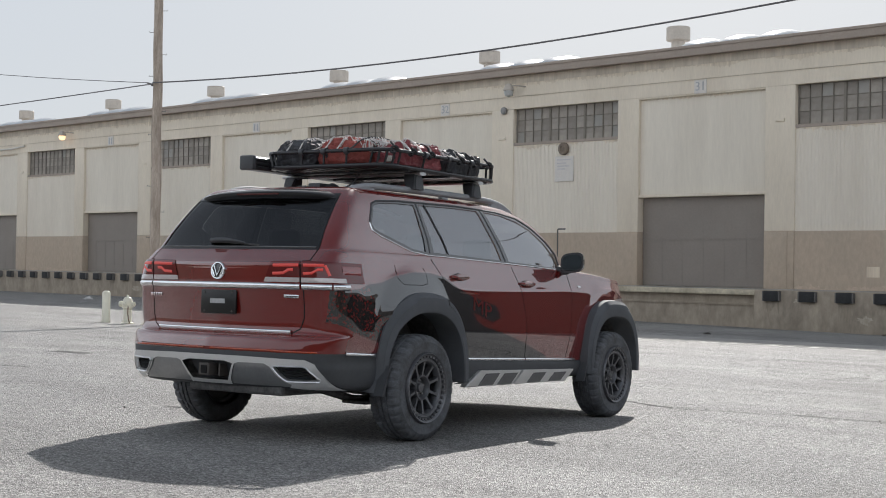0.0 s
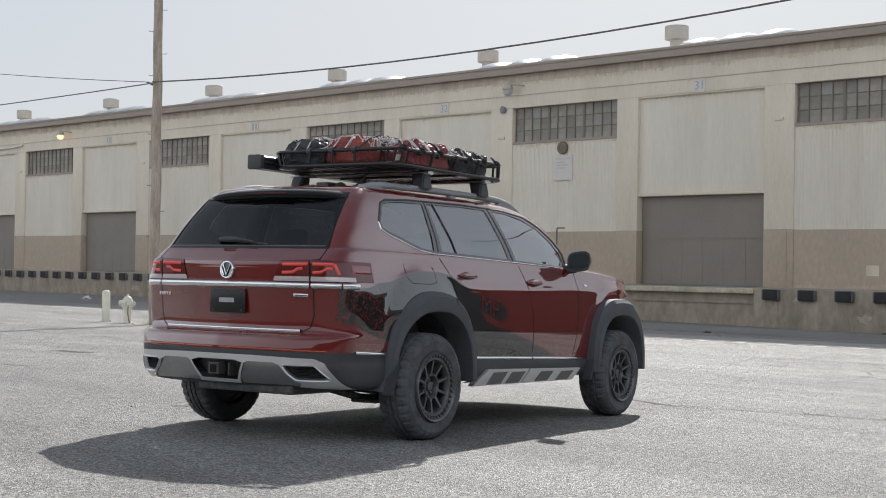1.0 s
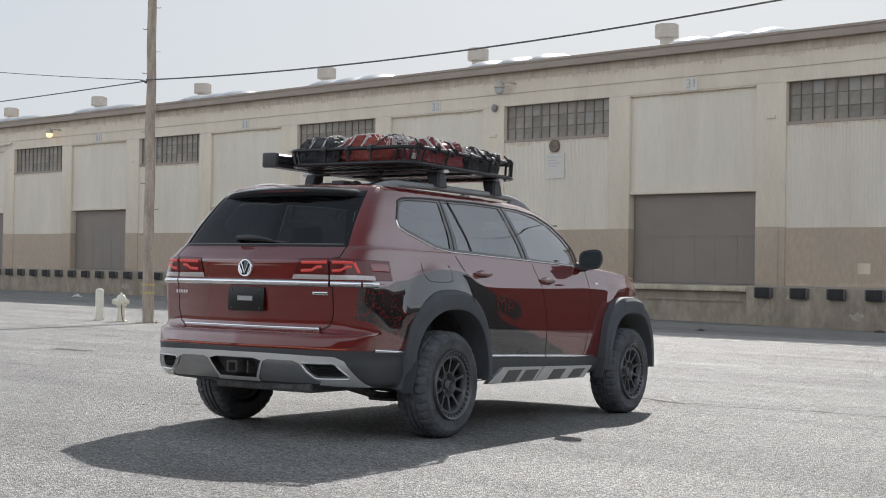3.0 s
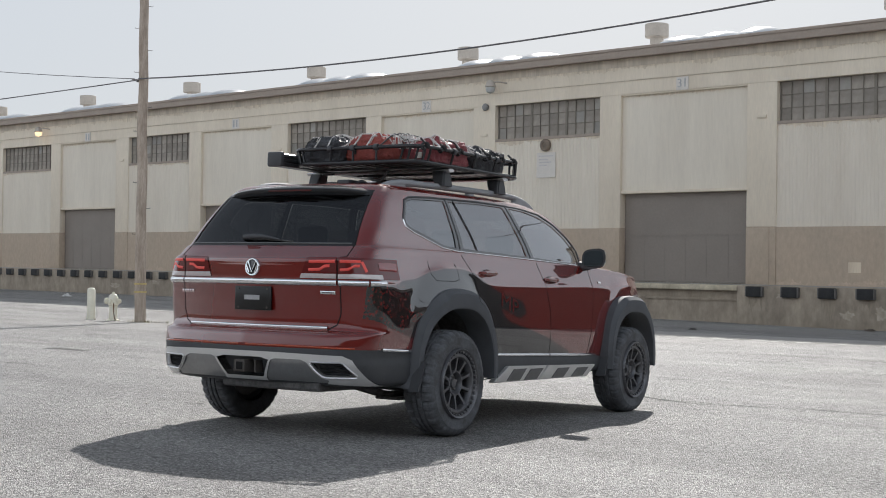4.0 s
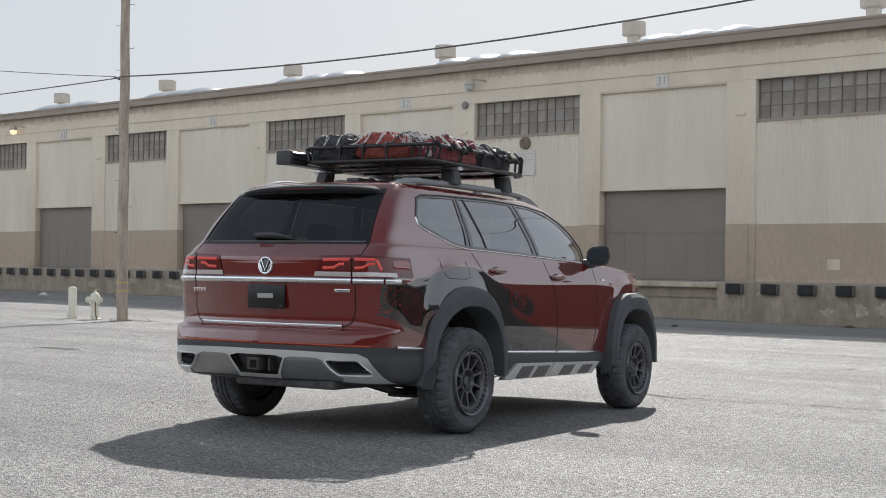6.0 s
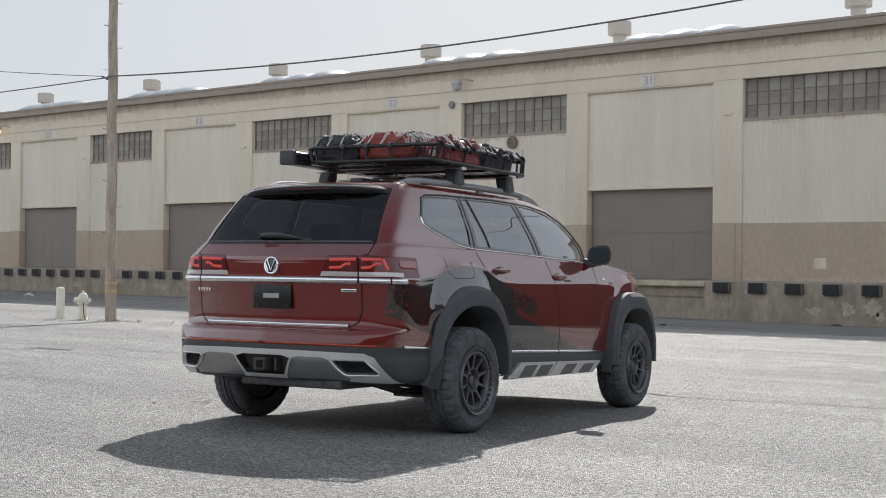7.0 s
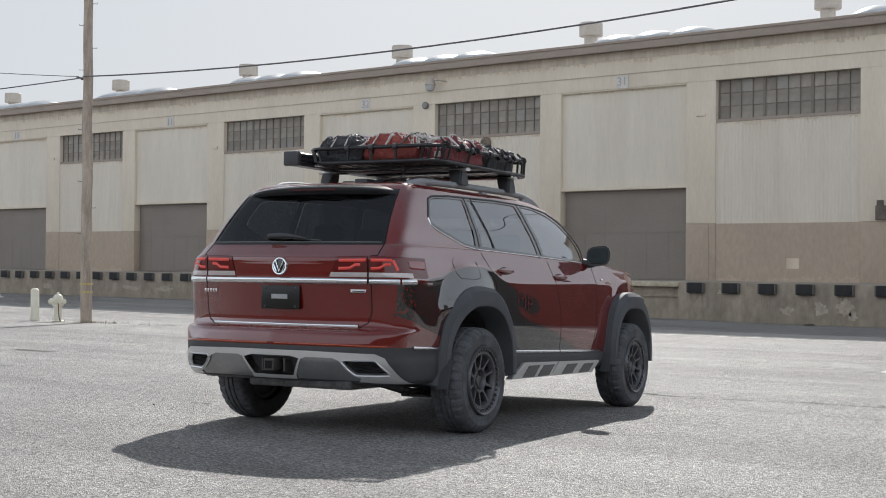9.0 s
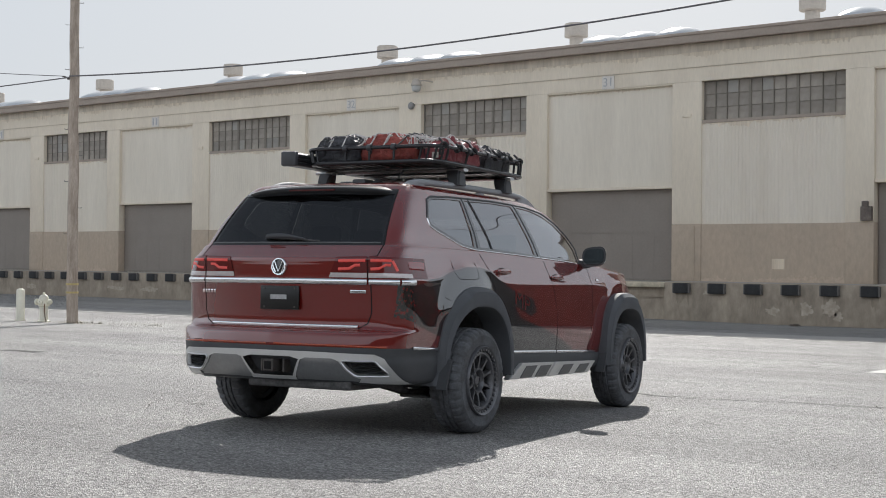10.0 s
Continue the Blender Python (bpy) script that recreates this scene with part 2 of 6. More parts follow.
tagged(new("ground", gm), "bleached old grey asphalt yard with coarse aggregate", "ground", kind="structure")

# ---- warehouse ----
YF, BAY, XC, BASE = 34.25, 12.32, -18.76, -0.75
BAYS = range(-5, 2)
LEFT, RIGHT = XC - 5 * BAY - 8.6, XC + BAY + 6
ware = thing("warehouse", "long cream corrugated warehouse with loading dock and brown doors", "warehouse", (XC, YF, -0.57))


def corrugated(x0, x1, y, z0, z1, pitch=0.13, deep=0.022):
    """A sheet of ribbed siding that faces -y."""
    n = max(2, int(round((x1 - x0) / pitch)))
    p = (x1 - x0) / n
    xs, ys = [], []
    for i in range(n):
        for f, d in ((0.0, 0), (0.35, 0), (0.5, deep), (0.85, deep)):
            xs.append(x0 + (i + f) * p)
            ys.append(y + d)
    xs.append(x1)
    ys.append(y)
    bm = bmesh.new()
    lo = [bm.verts.new((a, b, z0)) for a, b in zip(xs, ys)]
    hi = [bm.verts.new((a, b, z1)) for a, b in zip(xs, ys)]
    for i in range(len(xs) - 1):
        bm.faces.new((lo[i], lo[i + 1], hi[i + 1], hi[i]))
    return bm


def drip(x0, x1, y, z, deep, seed):
    """A thin stain on a wall with a ragged lower edge."""
    bm = bmesh.new()
    n = max(12, int((x1 - x0) / 0.035))
    rows = []
    for i in range(n + 1):
        x = x0 + (x1 - x0) * i / n
        d = 0.30 + 0.7 * noise.noise(Vector((x * 0.7, seed * 3.1, 0))) + 0.45 * noise.noise(Vector((x * 4.0, seed, 2.0))) + 0.8 * max(0.0, noise.noise(Vector((x * 11.0, seed, 5.0))))
        rows.append((bm.verts.new((x, y, z)), bm.verts.new((x, y, z - deep * max(0.06, d)))))
    for p, q in zip(rows, rows[1:]):
        bm.faces.new((p[0], p[1], q[1], q[0]))
    return bm


# solid core behind the cladding, end walls, roof
bm = bmesh.new()
bx(bm, LEFT, RIGHT, YF + 0.55, YF + 60, BASE, 8.6)
part("core_wall", bm, CREAM, ware)
bm = bmesh.new()
ROOFY = [(YF - 0.32, 9.05), (YF + 30, 13.6), (YF + 60.3, 9.05)]
for (ya, za), (yb, zb) in zip(ROOFY, ROOFY[1:]):
    v = [bm.verts.new(p) for p in ((LEFT - 0.3, ya, za), (RIGHT + 0.3, ya, za), (RIGHT + 0.3, yb, zb), (LEFT - 0.3, yb, zb), (LEFT - 0.3, ya, za - 0.15), (RIGHT + 0.3, ya, za - 0.15), (RIGHT + 0.3, yb, zb - 0.15), (LEFT - 0.3, yb, zb - 0.15))]
    for q in ((0, 1, 2, 3), (4, 7, 6, 5), (0, 4, 5, 1), (2, 6, 7, 3), (0, 3, 7, 4), (1, 5, 6, 2)):
        bm.faces.new([v[i] for i in q])
for xe in (LEFT, RIGHT):
    bm.faces.new([bm.verts.new(p) for p in ((xe, YF + 0.6, 8.6), (xe, YF + 59.9, 8.6), (xe, YF + 30, 13.4))])
part("roof", bm, ROOF, ware, "pale low-pitched roof")
bm = bmesh.new()
bx(bm, LEFT - 0.3, RIGHT + 0.3, YF - 0.36, YF - 0.325, 8.70, 9.02, 0.01)
bx(bm, LEFT - 0.3, RIGHT + 0.3, YF - 0.40, YF - 0.325, 8.96, 9.06, 0.01)
bx(bm, LEFT - 0.3, RIGHT + 0.3, YF - 0.32, YF + 0.56, 8.72, 8.80)
part("fascia", bm, FASCIA, ware, "brown painted fascia board", 40)
bm = bmesh.new()
bx(bm, LEFT, RIGHT, YF - 0.02, YF + 0.54, 8.42, 8.715)
part("header_beam", bm, SOFFIT, ware, "stained concrete header under the eave")
for nm, d, z0, z1 in (("upper_wall", 0, 7.92, 8.415), ("wall_joint", 0.012, 7.88, 7.92), ("upper_wall", 0, 7.42, 7.88)):
    bm = bmesh.new()
    bx(bm, LEFT, RIGHT, YF + d, YF + 0.54, z0, z1)
    part(nm, bm, CREAM, ware)

part("stain", drip(LEFT, RIGHT, YF - 0.004, 8.42, 0.22, 50), STAIN, ware, "brown run-off stain")
PANES = []
for k in BAYS:
    xc = XC + k * BAY
    # pilasters beside the door bay
    for x0, x1 in ((xc - 3.53, xc - 2.6), (xc + 2.6, xc + 3.72)):
        bm = bmesh.new()
        bx(bm, x0, x1, YF, YF + 0.54, 2.56, 7.418, 0.012)
        part("pilaster", bm, CREAM, ware, smooth=40)
        bm = bmesh.new()
        bx(bm, x0, x1, YF - 0.012, YF + 0.54, 0.55, 2.556, 0.012)
        part("pilaster_base", bm, TAN, ware, smooth=40)
    # blank panel and sectional door
    bm = corrugated(xc - 2.6, xc + 2.6, YF + 0.14, 3.86, 7.38, 0.16, 0.0022)
    pn_ = part("door_panel", bm, SIDING, ware, "cream panel above the dock door")
    bm = bmesh.new()
    bx(bm, xc - 2.6, xc + 2.6, YF + 0.134, YF + 0.139, 5.66, 5.672)
    part("sheet_lap", bm, SIDING, pn_)
    part("stain", drip(xc - 2.6, xc + 2.6, YF + 0.136, 7.36, 0.16, k + 20), STAIN, pn_, "brown run-off stain")
    bm = bmesh.new()
    bx(bm, xc - 2.6, xc + 2.6, YF + 0.05, YF + 0.5, 3.80, 3.90, 0.01)
    part("door_lintel", bm, CREAM, ware)
    bm = bmesh.new()
    bx(bm, xc - 2.6, xc + 2.6, YF + 0.03, YF + 0.12, 7.36, 7.418)
    part("panel_head", bm, CREAM, ware)
    bm = bmesh.new()
    bx(bm, xc - 2.58, xc + 2.58, YF + 0.33, YF + 0.40, 2.305, 3.80, 0.008)
    dd = part("dock_door", bm, DOOR, ware, "closed dark brown panelled dock door")
    bm = bmesh.new()
    bx(bm, xc - 2.58, xc + 2.58, YF + 0.335, YF + 0.40, 0.62, 2.29, 0.008)
    part("lower_leaf", bm, DOOR, dd)
    bm = bmesh.new()
    bx(bm, xc - 2.58, xc + 2.58, YF + 0.315, YF + 0.331, 2.27, 2.31)
    part("door_rail", bm, DOOR, dd)
    for z0, z1 in ((0.64, 2.26), (2.32, 3.79)):
        for i in range(1, 6):
            x = xc - 2.58 + 5.16 * i / 6
            bm = bmesh.new()
            bx(bm, x - 0.006, x + 0.006, YF + 0.3285, YF + 0.3345, z0, z1)
            part("door_rib", bm, DOOR, dd)
    # window bay to the left of the door
    xl, xr = xc - 8.6, xc - 3.53
    bm = corrugated(xl, xr, YF + 0.05, 2.53, 6.06, 0.13, 0.011)
    sd = part("siding", bm, SIDING, ware, "cream ribbed metal siding")
    bm = bmesh.new()
    bx(bm, xl, xr, YF + 0.044, YF + 0.049, 4.34, 4.352)
    part("sheet_lap", bm, SIDING, sd)
    part("stain", drip(xl, xr, YF + 0.046, 5.985, 0.20, k), STAIN, sd, "brown run-off stain")
    bm = bmesh.new()
    bx(bm, xl, xr, YF + 0.02, YF + 0.54, 0.55, 2.55, 0.01)
    bw = part("base_wall", bm, TAN, ware, "tan painted concrete base wall")
    part("stain", drip(xl + 0.02, xr - 0.02, YF + 0.016, 0.62, -0.30, k + 71), DIRT, bw, "dirt along the foot of the wall")
    bm = bmesh.new()
    bx(bm, xl, xr, YF + 0.02, YF + 0.3, 5.98, 6.085, 0.01)
    win = part("window", bm, FASCIA, ware, "long steel factory window with dusty panes")
    bm = bmesh.new()
    w, h, z0 = (xr - xl), 7.42 - 6.085, 6.085
    for i in range(13):
        x = xl + w * i / 12
        t = 0.05 if i % 4 == 0 else 0.011
        bx(bm, max(xl, x - t), min(xr, x + t), YF + 0.19, YF + 0.27, z0, 7.418)
    for j in range(4):
        z = z0 + h * j / 3
        bx(bm, xl, xr, YF + 0.20, YF + 0.262, max(z0, z - 0.011), min(7.418, z + 0.011))
    part("window_frame", bm, STEELF, win)
    for i in range(12):
        for j in range(3):
            PANES.append((win, xl + w * (i + 0.5) / 12, z0 + h * (j + 0.5) / 3, w / 24 - 0.012, h / 6 - 0.012))

# loading dock
RUNS = pm("dark_run_off", (0.35, 0.295, 0.23), 0.9, var=0.16, scale=2.2, fine=8, second=(0.26, 0.215, 0.165), stretch=(2, 1, 0.4))
REC0, REC1, YD = -21.6, -15.2, 32.05
dock_bm = bmesh.new()
bx(dock_bm, LEFT, REC0, YD, YF + 0.5, BASE, 0.60, 0.015)
bx(dock_bm, REC1, RIGHT, YD, YF + 0.5, BASE, 0.60, 0.015)
bx(dock_bm, REC0, REC1, YD + 0.22, YF + 0.5, BASE, 0.596)
dock = part("loading_dock", dock_bm, DOCK, ware, "stained concrete loading dock", 40)
bm = bmesh.new()
bx(bm, REC0 + 0.004, REC1 - 0.004, YD - 0.02, YD + 0.4, 0.43, 0.605, 0.02)
part("dock_edge_beam", bm, YELLOWED, ware, "worn yellow painted dock edge", 40)
bm = bmesh.new()
bx(bm, REC0 + 0.02, REC1 - 0.02, YD + 0.16, YD + 0.225, 0.10, 0.16)
part("dock_ledge", bm, DOCK, ware)
bm = bmesh.new()
bx(bm, LEFT, RIGHT, YD + 0.42, YF + 0.35, 0.601, 0.612)
part("dock_slab", bm, DOCKTOP, ware)
BUMPER = bmesh.new()
bx(BUMPER, 0, 0.52, -0.15, 0.0, -0.33, 0, 0.02)
BUMPER = mesh_of("bumper", BUMPER, RUBBER, 40)
BRK = bmesh.new()
bx(BRK, 0.0, 0.04, -0.13, 0.0, -0.32, -0.01)
BRK = mesh_of("bracket", BRK, BRACKET)
xs = [-14.80 + 1.255 * i for i in range(0, 12)] + [-22.4 - 1.245 * i for i in range(0, 42)]
for x in xs:
    if LEFT + 1 < x < RIGHT - 1:
        b = part("bumper", BUMPER, None, dock, "black rubber dock bumper")
        b.location = (x, YD, 0.585)
        for dx in (-0.041, 0.521):
            c = part("bracket", BRK, None, b)
            c.location = (dx, 0, 0)
        if x > -26:                        # rust and rubber runs below the bumper
            part("stain", drip(x + 0.02, x + 0.50, YD - 0.003, 0.25, 0.9, int(x * 10)), RUNS, dock, "dark run-off stain")
bm = bmesh.new()
bx(bm, -12.46, -12.02, YF + 0.014, YF + 0.018, 1.05, 1.39)
part("paint_patch", bm, STAIN, ware, "pale square patch of paint")

# pale skim coat left on the dock where the paint has peeled
PEEL = pm("peeled_skim_coat", (0.54, 0.475, 0.39), 0.9, var=0.12, scale=4, fine=14, second=(0.39, 0.325, 0.255), patch=0.52, bump=0.4)
for x, z, w, h, sd in ((-9.5, -0.06, 0.34, 0.30, 1), (-9.25, -0.36, 0.22, 0.16, 2), (-10.3, -0.15, 0.28, 0.26, 3), (-11.4, -0.25, 0.30, 0.17, 4), (-13.6, 0.30, 0.25, 0.10, 5), (-43.4, -0.10, 0.8, 0.13, 6), (-41.1, -0.12, 0.75, 0.12, 7), (-49.8, -0.12, 0.6, 0.14, 8), (-46.6, 0.10, 0.5, 0.10, 9)):
    bm = bmesh.new()
    ring = []
    for i in range(44):
        a = 2 * math.pi * i / 44
        k = 0.75 + 0.55 * noise.noise(Vector((math.cos(a) * 1.3, math.sin(a) * 1.3, sd * 2.7))) + 0.35 * noise.noise(Vector((math.cos(a) * 4, math.sin(a) * 4, sd * 5.1)))
        ring.append(bm.verts.new((x + w * k * math.cos(a), YD - 0.006, z + h * k * math.sin(a))))
    bm.faces.new(ring)
    part("peeled_patch", bm, PEEL, dock, "pale peeled skim coat")

# roof ventilators and domed skylights
for k in range(-6, 2):
    xc = XC + k * BAY
    bm = bmesh.new()
    lathe(bm, [(0.33, 11.2), (0.33, 12.34), (0.55, 12.36), (0.58, 12.39), (0.58, 12.98), (0.55, 13.02), (0.0, 13.07)], 28, Matrix.Translation((xc + 0.98, 49.7, 0)))
    part("roof_ventilator", bm, GALV, ware, "weathered round metal roof ventilator", 35)
    for dx in (4.32 - BAY, 6.28 - BAY, 8.25 - BAY):
        bm = bmesh.new()
        n = 12
        rows = []
        for j in range(n + 1):
            a = math.pi * j / n
            rows.append([bm.verts.new((xc + dx - 0.95 * math.cos(b) * max(0.02, math.sin(a)) ** 0.45, 46.9 + 1.7 * -math.cos(a), 10.98 + 0.26 * (-math.cos(a)) + 0.78 * math.sin(b) ** 0.8 * max(0.0, math.sin(a)) ** 0.6)) for b in (math.pi * i / 14 for i in range(15))])
        for p, q in zip(rows, rows[1:]):
            for i in range(14):
                bm.faces.new((p[i], p[i + 1], q[i + 1], q[i]))
        part("skylight", bm, DOME, ware, "white domed roof skylight", 50)

# signs and fittings on the wall
for k in BAYS:
    xc = XC + k * BAY
    bm = bmesh.new()
    bx(bm, xc - 0.22, xc + 0.28, YF - 0.03, YF - 0.004, 7.40, 7.87, 0.004)
    s = part("number_sign", bm, WHITE, ware, "white board with a bay number")
    if k in (-1, 0):
        bm = text_mesh("32" if k else "31", 0.44)
        bmesh.ops.transform(bm, matrix=Matrix.Translation((xc + 0.03, YF - 0.034, 7.635)) @ Euler((radians(90), 0, 0)).to_matrix().to_4x4(), verts=bm.verts[:])
    else:
        bm = bmesh.new()
        for dx in (-0.10, 0.12):
            bx(bm, xc + dx - 0.04, xc + dx + 0.06, YF - 0.038, YF - 0.031, 7.47, 7.80)
    d = part("bay_number", bm, INK, s)
    # half-buried tube added to mark the dark step at the pilaster's edge
    if k in (0, 1):
        bm = bmesh.new()
        tube(bm, [(xc + 3.46, YF - 0.015, 0.6), (xc + 3.46, YF - 0.015, 2.50)], 0.03, 8)
        for z in (1.2, 2.3):
            bx(bm, xc + 3.41, xc + 3.51, YF - 0.03, YF, z, z + 0.04)
        part("downpipe", bm, TAN, ware, "tan tube that stands for the pilaster's edge", 40)
    bm = bmesh.new()
    bx(bm, xc + 3.0, xc + 3.34, YF - 0.05, YF - 0.002, 6.22, 6.33, 0.01)
    part("conduit_box", bm, CREAM, ware)

bm = bmesh.new()
bx(bm, -25.25, -24.35, YF + 0.0, YF + 0.045, 4.50, 5.46, 0.005)
ns = part("notice_board", bm, WHITE, ware, "pale notice board with faded lines")
bm = bmesh.new()
for z, a, b in ((5.30, 0.10, 0.80), (5.17, 0.12, 0.55), (5.06, 0.12, 0.70), (4.95, 0.12, 0.50)):
    bx(bm, -25.25 + a, -25.25 + b, YF - 0.004, YF - 0.001, z, z + 0.05)
part("faded_line", bm, pm("faded_lines", (0.66, 0.62, 0.60), 0.7), ns)
bm = bmesh.new()
rot = Matrix.Translation((-24.81, YF + 0.03, 5.74)) @ Euler((radians(90), 0, 0)).to_matrix().to_4x4()
lathe(bm, [(0.235, 0.0), (0.235, 0.10), (0.20, 0.14), (0.11, 0.15), (0.10, 0.12), (0.04, 0.13), (0.0, 0.16)], 24, rot)
part("alarm_bell", bm, pm("rusty_brown", (0.27, 0.21, 0.16), 0.7, var=0.2, scale=6), ware, "rusty round alarm bell", 35)
bm = bmesh.new()
lathe(bm, [(0.13, 0.0), (0.15, 0.09), (0.12, 0.13), (0.0, 0.15)], 20, Matrix.Translation((-27.8, YF - 0.01, 7.38)) @ Euler((radians(90), 0, 0)).to_matrix().to_4x4())
part("round_horn", bm, GREYM, ware, "small round grey horn", 35)
LAMPG = bpy.data.materials.new("warm_lamp_glass")
LAMPG.use_nodes = True
LAMPG.node_tree.nodes["Principled BSDF"].inputs["Base Color"].default_value = (0.9, 0.6, 0.3, 1)
LAMPG.node_tree.nodes["Principled BSDF"].inputs["Emission Color"].default_value = (1.0, 0.70, 0.42, 1)
LAMPG.node_tree.nodes["Principled BSDF"].inputs["Emission Strength"].default_value = 0.9
for x, lit in ((-27.26, False), (-59.9, True)):
    bm = bmesh.new()
    tube(bm, [(x + 0.5, YF, 8.26), (x + 0.3, YF - 0.28, 8.30), (x + 0.12, YF - 0.42, 8.28)], 0.028, 8)
    lathe(bm, [(0.07, 0.28), (0.15, 0.22), (0.22, 0.02), (0.20, 0.0)], 18, Matrix.Translation((x, YF - 0.42, 8.10)))
    l = part("wall_lamp", bm, GALV, ware, "lit orange wall lamp under the eave" if lit else "grey wall lamp under the eave", 40)
    bm = bmesh.new()
    lathe(bm, [(0.17, 0.02), (0.19, -0.06), (0.15, -0.20), (0.0, -0.26)], 18, Matrix.Translation((x, YF - 0.42, 8.10)))
    part("lamp_glass", bm, LAMPG if lit else pm("clouded_glass", (0.5, 0.5, 0.48), 0.3), l, smooth=50)
bm = bmesh.new()
bx(bm, -9.42, -9.06, YF - 0.16, YF - 0.014, 2.60, 3.05, 0.015)
bx(bm, -9.40, -9.20, YF - 0.10, YF - 0.004, 3.05, 3.22, 0.01)
part("junction_box", bm, pm("rusted_box", (0.19, 0.155, 0.13), 0.75, var=0.25, scale=5, second=(0.10, 0.08, 0.07)), ware, "dark rusted junction box beside the door")
# pipe stub with a hooked top on the dock
bm = bmesh.new()
tube(bm, [(-24.46, 33.5, 0.6), (-24.46, 33.5, 2.62), (-24.44, 33.5, 2.66), (-24.1, 33.5, 2.66)], 0.028, 8)
part("hooked_pipe", bm, BRACKET, ware, "thin rusty pipe with a bent top", 40)
# pale conduit under the eave at the far end
bm = bmesh.new()
tube(bm, [(-75, YF - 0.1, 7.72), (-66, YF - 0.1, 7.68), (-64.5, YF - 0.1, 7.78)], 0.05, 8)
part("conduit", bm, WHITE, ware, "white conduit under the eave")
bm = bmesh.new()
tube(bm, [(LEFT, YF - 0.012, 7.90), (RIGHT, YF - 0.012, 7.90)], 0.010, 6)
part("cable_run", bm, SOFFIT, ware, "thin cable along the wall")

# ---- street furniture ----
PX, PY = -23.57, 14.93
pole = thing("utility_pole", "weathered grey-brown wooden utility pole with yellow bands", "utility pole", (PX, PY, gz(PX, PY)))
bm = bmesh.new()
zs = [gz(PX, PY) - 0.15 + 10.8 * i / 24 for i in range(25)]
tube(bm, [(PX + 0.012 * math.sin(i * 0.9), PY + 0.012 * math.cos(i * 1.3), z) for i, z in enumerate(zs)], [0.155 - 0.0017 * i for i in range(25)], 20)
part("pole_shaft", bm, WOOD, pole, smooth=50)
for z in (gz(PX, PY) + 0.80, gz(PX, PY) + 1.02):
    bm = bmesh.new()
    lathe(bm, [(0.150, z - 0.002), (0.170, z), (0.170, z + 0.05), (0.150, z + 0.052)], 20, Matrix.Translation((PX, PY, 0)))
    part("band", bm, YELLOW, pole, "worn yellow band", 60)
for i, z in enumerate([2.2, 2.9, 3.6, 4.3, 5.0, 5.65, 6.6, 7.2, 7.8, 8.4, 9.0]):
    a = 0.9 if i % 2 else 0.9 + math.pi
    bm = bmesh.new()
    d = Vector((math.cos(a), math.sin(a), 0))
    p = Vector((PX, PY, z - 0.3))
    tube(bm, [p + d * 0.12, p + d * 0.23, p + d * 0.23 + Vector((0, 0, 0.03))], 0.008, 6)
    part("pole_step", bm, BRACKET, pole)
bm = bmesh.new()
bx(bm, PX - 0.24, PX - 0.13, PY - 0.06, PY + 0.06, 6.05, 6.11, 0.01)
tube(bm, [(PX - 0.5, PY, 6.16), (PX - 0.1, PY, 6.08)], 0.02, 6)
part("cable_clamp", bm, DARKM, pole)

cable = thing("overhead_cable", "thick dark overhead cable slung from the pole", "cable", (PX, PY, 5.9))
zc = lambda x: 5.81 + 0.00262 * (x + 12.8) ** 2
bm = bmesh.new()
tube(bm, [(x, PY - 0.16, zc(x)) for x in (PX + i * 1.5 for i in range(0, 21))], 0.019, 8)
part("span", bm, CABLE, cable, smooth=60)
bm = bmesh.new()
tube(bm, [(PX - i * 2.0, PY - 0.16, 6.08 - 0.012 * i + 0.0016 * i * i) for i in range(0, 21)], 0.016, 8)
part("span", bm, CABLE, cable, smooth=60)
wire = thing("overhead_wire", "thin dark overhead wire running to the pole", "wire", (PX, PY, 6.2))
bm = bmesh.new()
tube(bm, [(PX - 0.4 - i * 2.0, PY, 6.16 + 0.20 * i + 0.006 * i * i) for i in range(0, 21)], 0.010, 6)
part("span", bm, CABLE, wire, smooth=60)

HX, HY = -24.68, 14.83
hz = gz(HX, HY)
hyd = thing("fire_hydrant", "cream painted fire hydrant with side outlets", "fire hydrant", (HX, HY, hz))
bm = bmesh.new()
lathe(bm, [(0.17, -0.03), (0.17, 0.03), (0.125, 0.05), (0.115, 0.12), (0.115, 0.42), (0.15, 0.44), (0.15, 0.48), (0.135, 0.50), (0.14, 0.60), (0.125, 0.68), (0.08, 0.74), (0.0, 0.76)], 24, Matrix.Translation((HX, HY, hz)))
part("barrel", bm, IVORY, hyd, smooth=40)
bm = bmesh.new()
lathe(bm, [(0.035, 0.75), (0.035, 0.80), (0.0, 0.81)], 6, Matrix.Translation((HX, HY, hz)))
part("top_nut", bm, IVORY, hyd)
for a, r, l in ((200, 0.075, 0.25), (20, 0.06, 0.22), (290, 0.06, 0.20)):
    bm = bmesh.new()
    m = Matrix.Translation((HX, HY, hz + 0.55)) @ Euler((0, 0, radians(a))).to_matrix().to_4x4() @ Euler((0, radians(90), 0)).to_matrix().to_4x4()
    lathe(bm, [(r * 0.8, 0.05), (r * 0.8, l - 0.07), (r * 1.15, l - 0.07), (r * 1.15, l), (r * 0.4, l + 0.01), (r * 0.4, l + 0.04), (0, l + 0.045)], 14, m)
    part("outlet_cap", bm, IVORY, hyd, smooth=35)
bm = bmesh.new()
